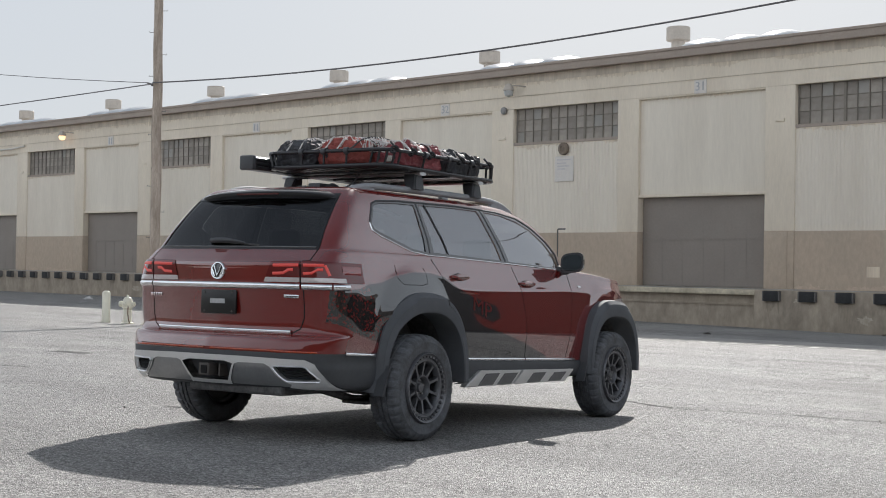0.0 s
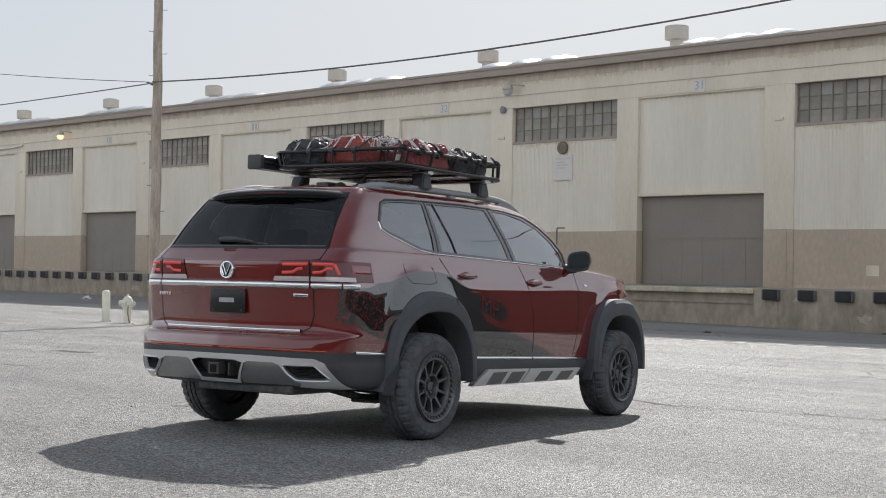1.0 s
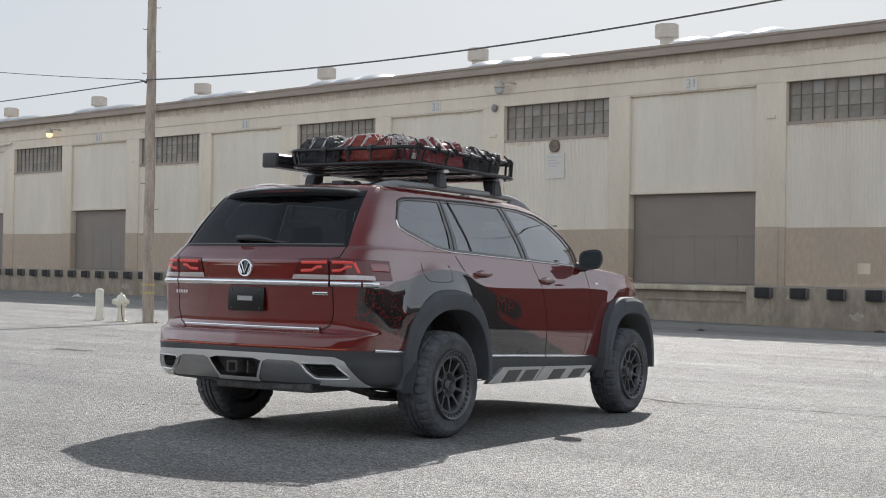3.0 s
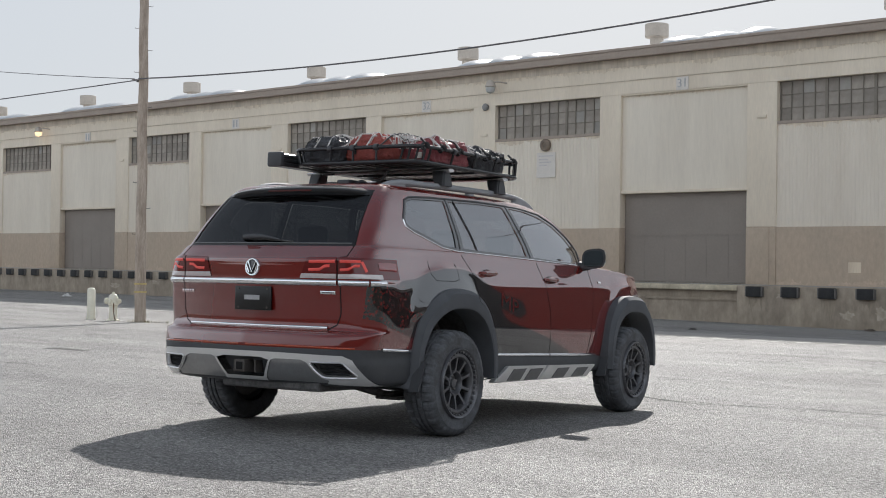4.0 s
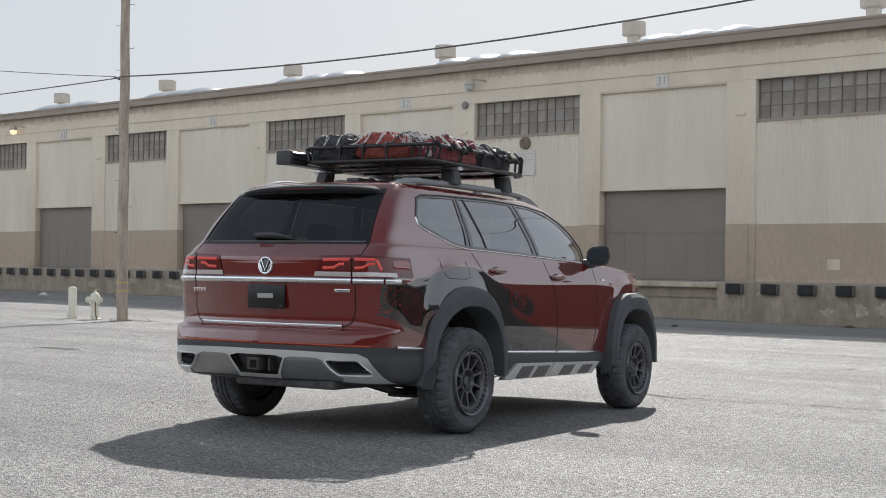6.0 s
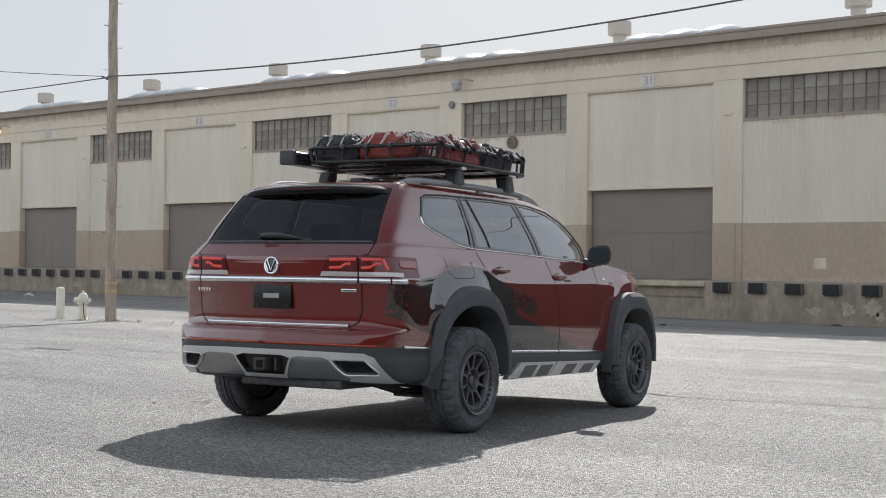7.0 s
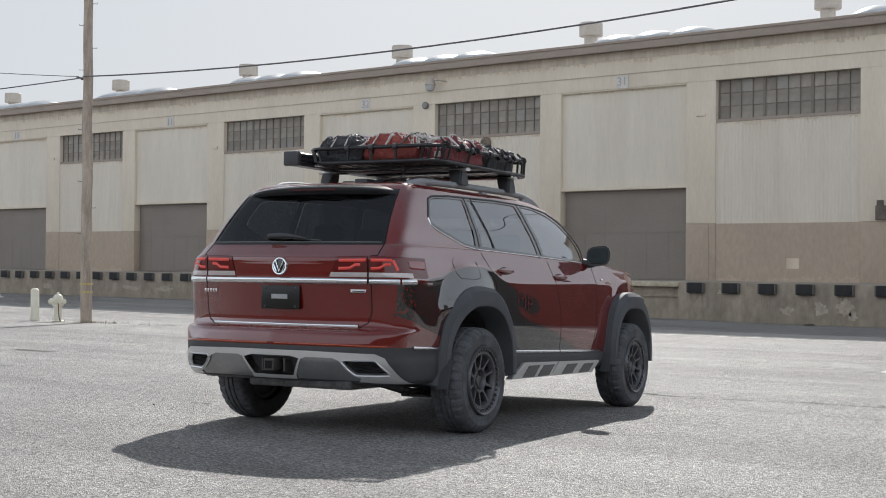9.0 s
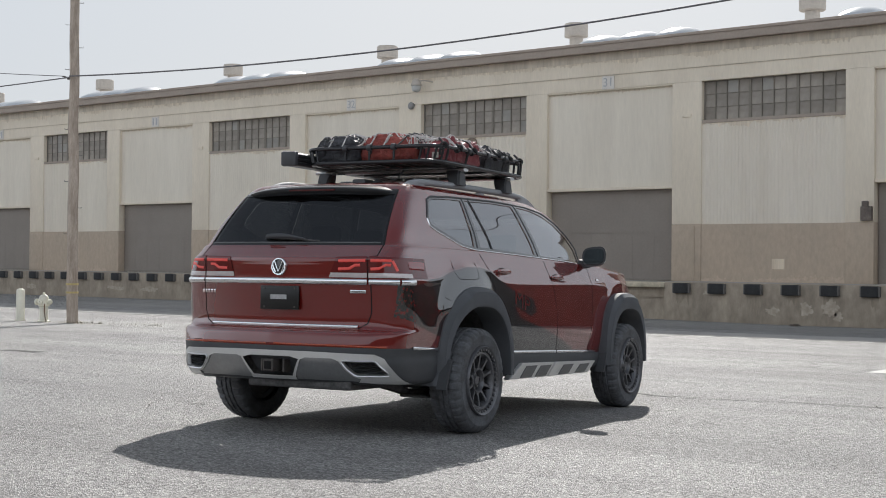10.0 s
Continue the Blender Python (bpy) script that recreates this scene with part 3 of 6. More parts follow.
tube(bm, [(HX + 0.17, HY - 0.10, hz + 0.5), (HX + 0.22, HY - 0.14, hz + 0.3), (HX + 0.23, HY - 0.12, hz + 0.12), (HX + 0.20, HY - 0.06, hz + 0.03)], 0.014, 6)
part("chain", bm, pm("rust", (0.20, 0.11, 0.06), 0.9, var=0.2), hyd, "hanging rusty chain")
BXX, BYY = -25.72, 14.81
bol = thing("bollard", "cream painted steel bollard", "bollard", (BXX, BYY, gz(BXX, BYY)))
bm = bmesh.new()
bz = gz(BXX, BYY)
lathe(bm, [(0.115, bz - 0.05), (0.115, bz + 0.83), (0.10, bz + 0.87), (0.06, bz + 0.895), (0, bz + 0.90)], 22, Matrix.Translation((BXX, BYY, 0)))
part("post", bm, IVORY, bol, smooth=50)

# ---- car: materials ----
def paint(name, col, flake=0.0, rough=0.35, coat=1.0, ior=2.4, low=0.15, high=0.45, least=0.70):
    m = pm(name, col, rough, metal=flake, var=0.03, scale=1.2, fine=60, bump=0.0, coat=coat, spec=0.08)
    m.node_tree.nodes["Principled BSDF"].inputs["Coat Roughness"].default_value = 0.015
    b = m.node_tree.nodes["Principled BSDF"]
    b.inputs["Coat IOR"].default_value = ior
    lw, mr_ = m.node_tree.nodes.new("ShaderNodeLayerWeight"), m.node_tree.nodes.new("ShaderNodeMapRange")
    lw.inputs["Blend"].default_value = 0.5         # gloss rises steeply towards grazing view
    mr_.inputs["From Min"].default_value, mr_.inputs["From Max"].default_value = low, high
    mr_.interpolation_type = "SMOOTHSTEP"
    mr_.inputs["To Min"].default_value, mr_.inputs["To Max"].default_value = least * coat, coat
    m.node_tree.links.new(lw.outputs["Facing"], mr_.inputs["Value"])
    m.node_tree.links.new(mr_.outputs[0], b.inputs["Coat Weight"])
    return m


RED = paint("dark_red_paint", (0.172, 0.0100, 0.0075), 0.0, 0.5, ior=3.0, least=0.26)
GLOSSB = paint("gloss_black", (0.028, 0.027, 0.029), 0.0, 0.2, ior=1.9)
# The flecked film again, flecks left out and tone lifted for sky reflection.
FILM = paint("black_film", (0.026, 0.026, 0.028), 0.0, 0.25, ior=2.05)
SATB = paint("satin_black", (0.026, 0.026, 0.028), 0.0, 0.35, ior=1.42)
CLAD = pm("black_plastic", (0.072, 0.075, 0.081), 0.55, var=0.12, scale=6, fine=220, bump=0.12, bdist=0.002)
FLARE = pm("flare_plastic", (0.102, 0.108, 0.118), 0.72, var=0.1, scale=5, fine=260, bump=0.15, bdist=0.002)
SILVER = pm("satin_silver", (0.72, 0.72, 0.71), 0.34, metal=0.6, var=0.04, scale=4, fine=120, bump=0.02)
GREYP = pm("grey_insert", (0.17, 0.172, 0.175), 0.38, metal=0.5, var=0.06, scale=4)
CHROME = pm("chrome", (0.86, 0.87, 0.88), 0.06, metal=1.0, var=0.03, scale=4, fine=60, bump=0)
TYRE = pm("tyre_rubber", (0.128, 0.136, 0.15), 0.72, var=0.2, scale=8, fine=70, second=(0.048, 0.047, 0.046), bump=0.3, bdist=0.003)
RIM = pm("matt_black_alloy", (0.165, 0.168, 0.178), 0.33, metal=0.6, var=0.1, scale=10, fine=80)
UNDER = pm("dirty_underbody", (0.11, 0.107, 0.106), 0.8, var=0.3, scale=5)
LENS = paint("red_lens", (0.13, 0.010, 0.010), 0.0, 0.2, ior=1.7)
LENSR = paint("bright_red_lens", (0.27, 0.03, 0.03), 0.0, 0.2, ior=2.1)
LENSC = pm("clear_lens", (0.64, 0.58, 0.57), 0.22, metal=0.2, var=0.08, scale=20, fine=90, bump=0.1, bdist=0.002, coat=1.0)
LIPGLINT = pm("orange_red_lip_glint", (0.44, 0.06, 0.018), 0.25, var=0.1, scale=40, coat=0.8)
RACK = pm("satin_black_steel", (0.034, 0.034, 0.037), 0.22, metal=0.2, var=0.1, scale=10, fine=90)
RAILM = pm("grey_roof_rail", (0.36, 0.37, 0.385), 0.65, metal=0.1, var=0.04, spec=0.2)
ALUM = pm("satin_aluminium", (0.72, 0.72, 0.72), 0.3, metal=0.5, var=0.04, scale=6)
BAGK = pm("black_nylon", (0.062, 0.064, 0.072), 0.42, var=0.2, scale=6, fine=24, bump=0.9, bdist=0.03)
BAGR = pm("orange_red_nylon", (0.43, 0.095, 0.075), 0.6, var=0.2, scale=7, fine=24, bump=0.9, bdist=0.03)
BAGD = pm("crimson_nylon", (0.34, 0.075, 0.085), 0.45, var=0.2, scale=7, fine=24, bump=0.9, bdist=0.03)
CORD = pm("pale_cord", (0.80, 0.75, 0.72), 0.7, var=0.2, scale=30)
CORDK = pm("black_cord", (0.035, 0.035, 0.037), 0.7)
SEATM = pm("dark_seat", (0.07, 0.07, 0.073), 0.8, var=0.15)
LED = bpy.data.materials.new("led_strip")
LED.use_nodes = True
_b = LED.node_tree.nodes["Principled BSDF"]
_b.inputs["Base Color"].default_value = (0.62, 0.085, 0.07, 1)
_b.inputs["Roughness"].default_value = 0.15
_b.inputs["Emission Color"].default_value = (1.0, 0.05, 0.04, 1)
_b.inputs["Emission Strength"].default_value = 0.10


def glass_material(name, tint, ior=2.2):
    m = bpy.data.materials.new(name)
    m.use_nodes = True
    nt = m.node_tree
    nt.nodes.clear()
    out, mx = nt.nodes.new("ShaderNodeOutputMaterial"), nt.nodes.new("ShaderNodeMixShader")
    tr, gl, lw = nt.nodes.new("ShaderNodeBsdfTransparent"), nt.nodes.new("ShaderNodeBsdfGlossy"), nt.nodes.new("ShaderNodeLayerWeight")
    pw, fr = nt.nodes.new("ShaderNodeMath"), nt.nodes.new("ShaderNodeMapRange")
    tr.inputs["Color"].default_value = (*tint, 1)
    gl.inputs["Roughness"].default_value = 0.01
    gl.inputs["Color"].default_value = (0.9, 0.92, 0.95, 1)
    lw.inputs["Blend"].default_value = 0.5         # gloss rises with the fifth power, alike from both sides
    pw.operation = "POWER"
    pw.inputs[1].default_value = 5.0
    nt.links.new(lw.outputs["Facing"], pw.inputs[0])
    nt.links.new(pw.outputs[0], fr.inputs["Value"])
    fr.inputs["To Min"].default_value = ((ior - 1) / (ior + 1)) ** 2
    nt.links.new(fr.outputs[0], mx.inputs["Fac"])
    nt.links.new(tr.outputs[0], mx.inputs[1])
    nt.links.new(gl.outputs[0], mx.inputs[2])
    nt.links.new(mx.outputs[0], out.inputs["Surface"])
    return m


PRIVACY = glass_material("privacy_glass", (0.27, 0.28, 0.29), 3.25)
BACKGLASS = glass_material("dark_rear_glass", (0.10, 0.112, 0.125), 1.7)
CLEARG = glass_material("tinted_glass", (0.40, 0.42, 0.43), 3.8)


def livery_material():
    """Gloss black film with small torn red flecks."""
    m = paint("black_film_red_flecks", (0.012, 0.011, 0.012), 0.0, 0.25, ior=2.15)
    nt = m.node_tree
    b = nt.nodes["Principled BSDF"]
    tc = nt.nodes.new("ShaderNodeTexCoord")
    vo = nt.nodes.new("ShaderNodeTexVoronoi")
    vo.inputs["Scale"].default_value = 78
    no = nt.nodes.new("ShaderNodeTexNoise")
    no.inputs["Scale"].default_value, no.inputs["Detail"].default_value = 70, 3
    ad = nt.nodes.new("ShaderNodeMixRGB")
    ad.inputs["Fac"].default_value = 0.035
    nt.links.new(tc.outputs["Object"], ad.inputs["Color1"])
    nt.links.new(no.outputs["Color"], ad.inputs["Color2"])
    nt.links.new(ad.outputs[0], vo.inputs["Vector"])
    sep = nt.nodes.new("ShaderNodeSeparateColor")
    nt.links.new(vo.outputs["Color"], sep.inputs[0])
    rp = nt.nodes.new("ShaderNodeValToRGB")
    rp.color_ramp.interpolation = "CONSTANT"
    rp.color_ramp.elements[0].color = (0.010, 0.009, 0.010, 1)
    rp.color_ramp.elements[1].position, rp.color_ramp.elements[1].color = 0.80, (0.17, 0.015, 0.013, 1)
    nt.links.new(sep.outputs[0], rp.inputs["Fac"])
    nt.links.new(rp.outputs[0], b.inputs["Base Color"])
    return m


LIVERY = livery_material()

# ---- car: frame and lofted skin ----
from mathutils.bvhtree import BVHTree
from mathutils.interpolate import poly_3d_calc

TH = radians(100.22)
up = Vector((-0.005, 0.026, 1)).normalized()
fwd = Vector((math.cos(TH), math.sin(TH), 0))
fwd = (fwd - up * fwd.dot(up)).normalized()
car = thing("suv", "dark red sport utility vehicle with black camouflage film, parked", "car", worldly=False)
car.matrix_basis = Matrix((fwd, up.cross(fwd), up)).transposed().to_4x4()
WB, WR = 3.045, 0.385                     # wheelbase, tyre radius


def catmull(P, sub, axis):
    """Cubic interpolation of a control net along one axis."""
    P = np.moveaxis(np.asarray(P, float), axis, 0)
    n = len(P)
    out = []
    for i in range(n - 1):
        a, b, c, d = P[max(i - 1, 0)], P[i], P[i + 1], P[min(i + 2, n - 1)]
        if i == 0:
            a = 2 * b - c
        if i == n - 2:
            d = 2 * c - b
        for k in range(sub):
            t = k / sub
            out.append(0.5 * ((2 * b) + (c - a) * t + (2 * a - 5 * b + 4 * c - d) * t * t + (3 * b - 3 * c + d - a) * t ** 3))
    out.append(P[-1])
    return np.moveaxis(np.array(out), 0, axis)


def smooth01(x):
    x = min(max(x, 0.0), 1.0)
    return x * x * (3 - 2 * x)


def catmull_rows(G, sub):
    """Cubic interpolation along each row of a net, paced by the distance between its points, so that tight corners stay tight."""
    out = []
    for P in np.asarray(G, float):
        n = len(P)
        Q = np.vstack([2 * P[0] - P[1], P, 2 * P[-1] - P[-2]])
        T = np.concatenate([[0], np.cumsum(np.maximum(1e-6, np.linalg.norm(np.diff(Q, axis=0), axis=1)) ** 0.5)])
        row = []
        for i in range(n - 1):
            t0, t1, t2, t3 = T[i:i + 4]
            p0, p1, p2, p3 = Q[i:i + 4]
            for k in range(sub):
                t = t1 + (t2 - t1) * k / sub
                a1 = (t1 - t) / (t1 - t0) * p0 + (t - t0) / (t1 - t0) * p1
                a2 = (t2 - t) / (t2 - t1) * p1 + (t - t1) / (t2 - t1) * p2
                a3 = (t3 - t) / (t3 - t2) * p2 + (t - t2) / (t3 - t2) * p3
                b1 = (t2 - t) / (t2 - t0) * a1 + (t - t0) / (t2 - t0) * a2
                b2 = (t3 - t) / (t3 - t1) * a2 + (t - t1) / (t3 - t1) * a3
                row.append((t2 - t) / (t2 - t1) * b1 + (t - t1) / (t2 - t1) * b2)
        row.append(P[-1])
        out.append(row)
    return np.array(out)


LOWER = [  # height, rear end, half width
    (0.375, -0.93, 0.93), (0.40, -1.02, 0.982), (0.52, -1.085, 1.0), (0.575, -1.093, 0.994), (0.612, -1.094, 0.997), (0.665, -1.092, 1.003), (0.735, -1.070, 1.009), (0.765, -0.978, 1.0105), (0.90, -0.970, 1.007),
    (1.03, -0.985, 0.997), (1.085, -0.995, 0.9915), (1.12, -1.0, 0.987), (1.155, -0.999, 0.975), (1.21, -0.997, 0.962), (1.252, -0.991, 0.952), (1.268, -0.971, 0.948), (1.29, -0.943, 0.942), (1.33, -0.891, 0.934), (1.345, -0.875, 0.926)]
# height of the shoulder crease along the car: up over the rear wheel, level along the doors, up over the front wheel
CREASE_U = [-1.2, -0.50, -0.36, -0.20, 0.0, 0.23, 0.42, 0.55, 0.66, 0.90, 1.57, 2.33, 2.74, 2.88, 3.0, 3.12, 3.3, 3.48, 3.7]
CREASE_Z = [1.12, 1.122, 1.134, 1.186, 1.219, 1.221, 1.195, 1.142, 1.120, 1.113, 1.116, 1.127, 1.120, 1.105, 1.128, 1.150, 1.153, 1.120, 1.06]


def lower_row(z, ur, vs):
    k = vs / 0.99
    b = smooth01((z - 1.12) / 0.23)
    uo = ur if z < 1.16 else -0.998 + 0.123 * (z - 1.155) / 0.19     # the corners rise evenly
    um = 0.6 * ur + 0.4 * uo
    c = smooth01((0.80 - z) / 0.08)                    # the bumper turns its corner more softly
    P = [(ur, 0), (ur + 0.025 - 0.005 * b, 0.43 * k), (ur + 0.065 - 0.02 * b, (0.70 + 0.04 * b) * k), (0.85 * ur + 0.15 * uo + 0.105 - 0.045 * b + 0.035 * c, (0.85 - 0.035 * b - 0.018 * c) * k), (um + 0.18 - 0.062 * b + 0.05 * c, (0.925 - 0.023 * b - 0.012 * c) * k), (-0.55, 0.953 * k), (-0.02, 0.970 * k), (0.5, 0.984 * k), (1.2, 0.996 * k), (2.0, 0.998 * k),
         (2.6, 0.984 * k), (3.1, 0.962 * k), (3.5, 0.93 * k), (3.76, 0.83 * k), (3.88, 0.55 * k), (3.92, 0)]
    out = []
    for u, v in P:
        zz = z - 0.022 * max(0.0, u - 0.3) * smooth01((z - 0.35) / 0.2)
        kf = 1 - 0.032 * smooth01((u - 2.7) / 1.2) * smooth01((z - 0.5) / 0.6)
        out.append((u, v, zz * kf))
    return out


def grid_bm(G, both=True):
    """A smooth skin from a grid of half-side points, mirrored to both sides."""
    bm = bmesh.new()
    ni, nj = G.shape[:2]
    for s in ((1, -1) if both else (1,)):
        V = [[bm.verts.new((G[i, j, 0], s * G[i, j, 1], G[i, j, 2])) for j in range(nj)] for i in range(ni)]
        for i in range(ni - 1):
            for j in range(nj - 1):
                bm.faces.new((V[i][j], V[i][j + 1], V[i + 1][j + 1], V[i + 1][j]))
    bmesh.ops.remove_doubles(bm, verts=bm.verts[:], dist=0.0015)
    bmesh.ops.recalc_face_normals(bm, faces=bm.faces[:])
    mid = sum((v.co for v in bm.verts), Vector()) / len(bm.verts)
    if sum(f.normal.dot(f.calc_center_median() - mid) * f.calc_area() for f in bm.faces) < 0:
        bmesh.ops.reverse_faces(bm, faces=bm.faces[:])
    bm.normal_update()
    return bm


L = catmull_rows(catmull_rows([lower_row(*r) for r in LOWER], 14).swapaxes(0, 1), 5).swapaxes(0, 1)
ZP = L[:, 84, 2].copy()
ic = int(np.argmin(abs(ZP - 1.12)))
for j in range(L.shape[1]):                # the row of the crease is led along its line, and its neighbours with it
    if L[ic, j, 1] < 0.6:
        continue
    lift = np.interp(L[ic, j, 0], CREASE_U, CREASE_Z) - L[ic, j, 2]
    for i, zp in enumerate(ZP):
        w = (zp - 0.78) / 0.34 if zp < 1.12 else (1.315 - zp) / 0.195
        L[i, j, 2] += lift * min(max(w, 0.0), 1.0)
for i in range(L.shape[0]):                # fender bulges round the wheels
    for j in range(L.shape[1]):
        u, v, z = L[i, j]
        if v > 0.6:
            for uc in (0.0, WB):
                r = math.hypot((u - uc) * (2.1 if u < uc and uc else 1.5 if u < 0 else 1.18), (z - WR) * (1.0 if uc else 0.9))
                L[i, j, 1] += 0.016 * smooth01((0.86 - r) / 0.20) if uc else 0.045 * min(1.0, max(0.0, (0.80 - r) / 0.20)) * (smooth01((z - 0.80) / 0.12) if u < -0.2 else 1.0 if u > 0 else 1 - (1 - smooth01((z - 0.80) / 0.12)) * -u / 0.2)
lower = grid_bm(L)

GREEN = [  # height, rear end, half width, windscreen corner, windscreen middle
    (1.345, -0.875, 0.926, 2.65, 2.88), (1.352, -0.871, 0.914, 2.645, 2.873), (1.48, -0.782, 0.876, 2.56, 2.76), (1.60, -0.688, 0.826, 2.40, 2.58), (1.71, -0.592, 0.778, 2.17, 2.33), (1.765, -0.535, 0.745, 1.98, 2.13),
    (1.808, -0.47, 0.700, 1.76, 1.90), (1.836, -0.30, 0.52, 1.50, 1.62), (1.848, -0.12, 0.26, 1.2, 1.3), (1.851, 0.0, 0.0, 1.0, 1.05)]


def green_row(z, ur, vs, ua, uc):
    t = smooth01((z - 1.345) / 0.4)
    P = [(ur, 0), (ur + 0.020, 0.43 * vs), (ur + 0.045, 0.74 * vs), (ur + 0.060, (0.815 + 0.02 * t) * vs), (ur + 0.118, (0.902 + 0.022 * t) * vs), (ur + 0.325, (0.953 + 0.015 * t) * vs), (0.35, 0.982 * vs), (1.1, 1.0 * vs), (ua - 0.75, 0.995 * vs), (ua - 0.3, 0.96 * vs),
         (ua - 0.08, 0.915 * vs), (ua + 0.03, 0.84 * vs), (0.5 * (ua + uc) + 0.04, 0.5 * vs), (uc, 0)]
    w = smooth01((1.74 - z) / 0.39)
    return [(u, v, z - 0.022 * max(0.0, u - 0.3) * w) for u, v in P]


Gr = catmull_rows(catmull_rows([green_row(*r) for r in GREEN], 7).swapaxes(0, 1), 6).swapaxes(0, 1)
green = grid_bm(Gr)

# bonnet between the upper edges of the front wings
edge = L[-1][10 * 14 - 6:]
H = np.array([[(p[0], p[1] * t, p[2] + 0.055 * (1 - t * t) * smooth01((3.97 - p[0]) / 0.4) + 0.012 * math.sin(min(1, (1 - t) * 6) * math.pi) * (t > 0.5)) for t in np.linspace(1, 0, 15)] for p in edge])
bonnet = grid_bm(H)
tmp = bmesh.new()
for b_ in (lower, green, bonnet):
    me_ = bpy.data.meshes.new("x")
    b_.to_mesh(me_)
    tmp.from_mesh(me_)
    bpy.data.meshes.remove(me_)
SKIN = BVHTree.FromBMesh(tmp)
tmp.normal_update()
SKINF = [([v.co.copy() for v in f.verts], [v.normal.copy() for v in f.verts]) for f in tmp.faces]
tmp.free()


def inside(p, poly):
    x, y = p
    c = False
    for (x0, y0), (x1, y1) in zip(poly, poly[1:] + poly[:1]):
        if (y0 > y) != (y1 > y) and x < (x1 - x0) * (y - y0) / (y1 - y0) + x0:
            c = not c
    return c


def cut_out(bm, poly, axes, keep):
    """Cuts the outline poly (in two of the axes) into the faces that pass keep, and returns those inside it."""
    a, b = axes
    rest = 3 - a - b
    for (x0, y0), (x1, y1) in zip(poly, poly[1:] + poly[:1]):
        lo = (min(x0, x1) - 0.04, min(y0, y1) - 0.04)
        hi = (max(x0, x1) + 0.04, max(y0, y1) + 0.04)
        fs = []
        for f in bm.faces:
            c = f.calc_center_median()
            if keep(c) and lo[0] <= c[a] <= hi[0] and lo[1] <= c[b] <= hi[1]:
                fs.append(f)
        if not fs:
            continue
        geom = list({v for f in fs for v in f.verts}) + list({e for f in fs for e in f.edges}) + fs
        co, no = Vector((0, 0, 0)), Vector((0, 0, 0))
        co[a], co[b] = x0, y0
        no[a], no[b] = y1 - y0, -(x1 - x0)
        bmesh.ops.bisect_plane(bm, geom=geom, plane_co=co, plane_no=no, dist=1e-5)
    out = []
    for f in bm.faces:
        c = f.calc_center_median()
        if keep(c) and inside((c[a], c[b]), poly):
            out.append(f)
    return out


def take(bm, faces, shift=0.0):
    """Moves faces out of bm into a new mesh, pushed along their normals by shift."""
    out = bmesh.new()
    vm = {}
    for f in faces:
        for v in f.verts:
            if v not in vm:
                vm[v] = out.verts.new(v.co + v.normal * shift)
        try:
            out.faces.new([vm[v] for v in f.verts])
        except ValueError:
            pass
    bmesh.ops.delete(bm, geom=faces, context="FACES")
    return out


def loose(bm):
    """The separate pieces of a mesh, each as a mesh of its own; crumbs are left out."""
    seen, out = set(), []
    bm.verts.index_update()
    for f0 in bm.faces:
        if f0 in seen:
            continue
        stack, fs = [f0], []
        seen.add(f0)
        while stack:
            f = stack.pop()
            fs.append(f)
            for v in f.verts:
                for g in v.link_faces:
                    if g not in seen:
                        seen.add(g)
                        stack.append(g)
        if sum(f.calc_area() for f in fs) < 0.004:
            continue
        b2, vm = bmesh.new(), {}
        for f in fs:
            for v in f.verts:
                if v not in vm:
                    vm[v] = b2.verts.new(v.co)
            b2.faces.new([vm[v] for v in f.verts])
        out.append(b2)
    return out


def on_skin(p, d):
    hit = SKIN.ray_cast(Vector(p), Vector(d))
    return hit[0], hit[1]


def dense(pts, step=0.025):
    out = []
    for (x0, y0), (x1, y1) in zip(pts, pts[1:]):
        n = max(1, int(math.hypot(x1 - x0, y1 - y0) / step))
        out += [(x0 + (x1 - x0) * i / n, y0 + (y1 - y0) * i / n) for i in range(n)]
    return out + [pts[-1]]


def ribbon(bm, pts, width, side, proud=0.003, thick=0.004):
    """A strip laid on the skin along (u, z) on a flank (side -1 or 1) or along (v, z) on the rear (side 0)."""
    path = []
    for a, z in dense(pts):
        c, n = on_skin((a, side * 2.0, z), (0, -side, 0)) if side else on_skin((-3, a, z), (1, 0, 0))
        if c is not None:
            if n.dot(Vector((0, side, 0)) if side else Vector((-1, 0, 0))) < 0:
                n = -n
            path.append((c, n))
    rows = []
    for i, (c, n) in enumerate(path):
        d = (path[min(i + 1, len(path) - 1)][0] - path[max(i - 1, 0)][0]).normalized()
        w = n.cross(d).normalized() * (width / 2)
        rows.append([bm.verts.new(c + w * k + n * h) for k, h in ((-1, -thick), (-0.88, proud * 0.45), (-0.5, proud * 0.88), (0, proud), (0.5, proud * 0.88), (0.88, proud * 0.45), (1, -thick))])
    for p, q in zip(rows, rows[1:]):
        for k in range(6):
            bm.faces.new((p[k], p[k + 1], q[k + 1], q[k]))


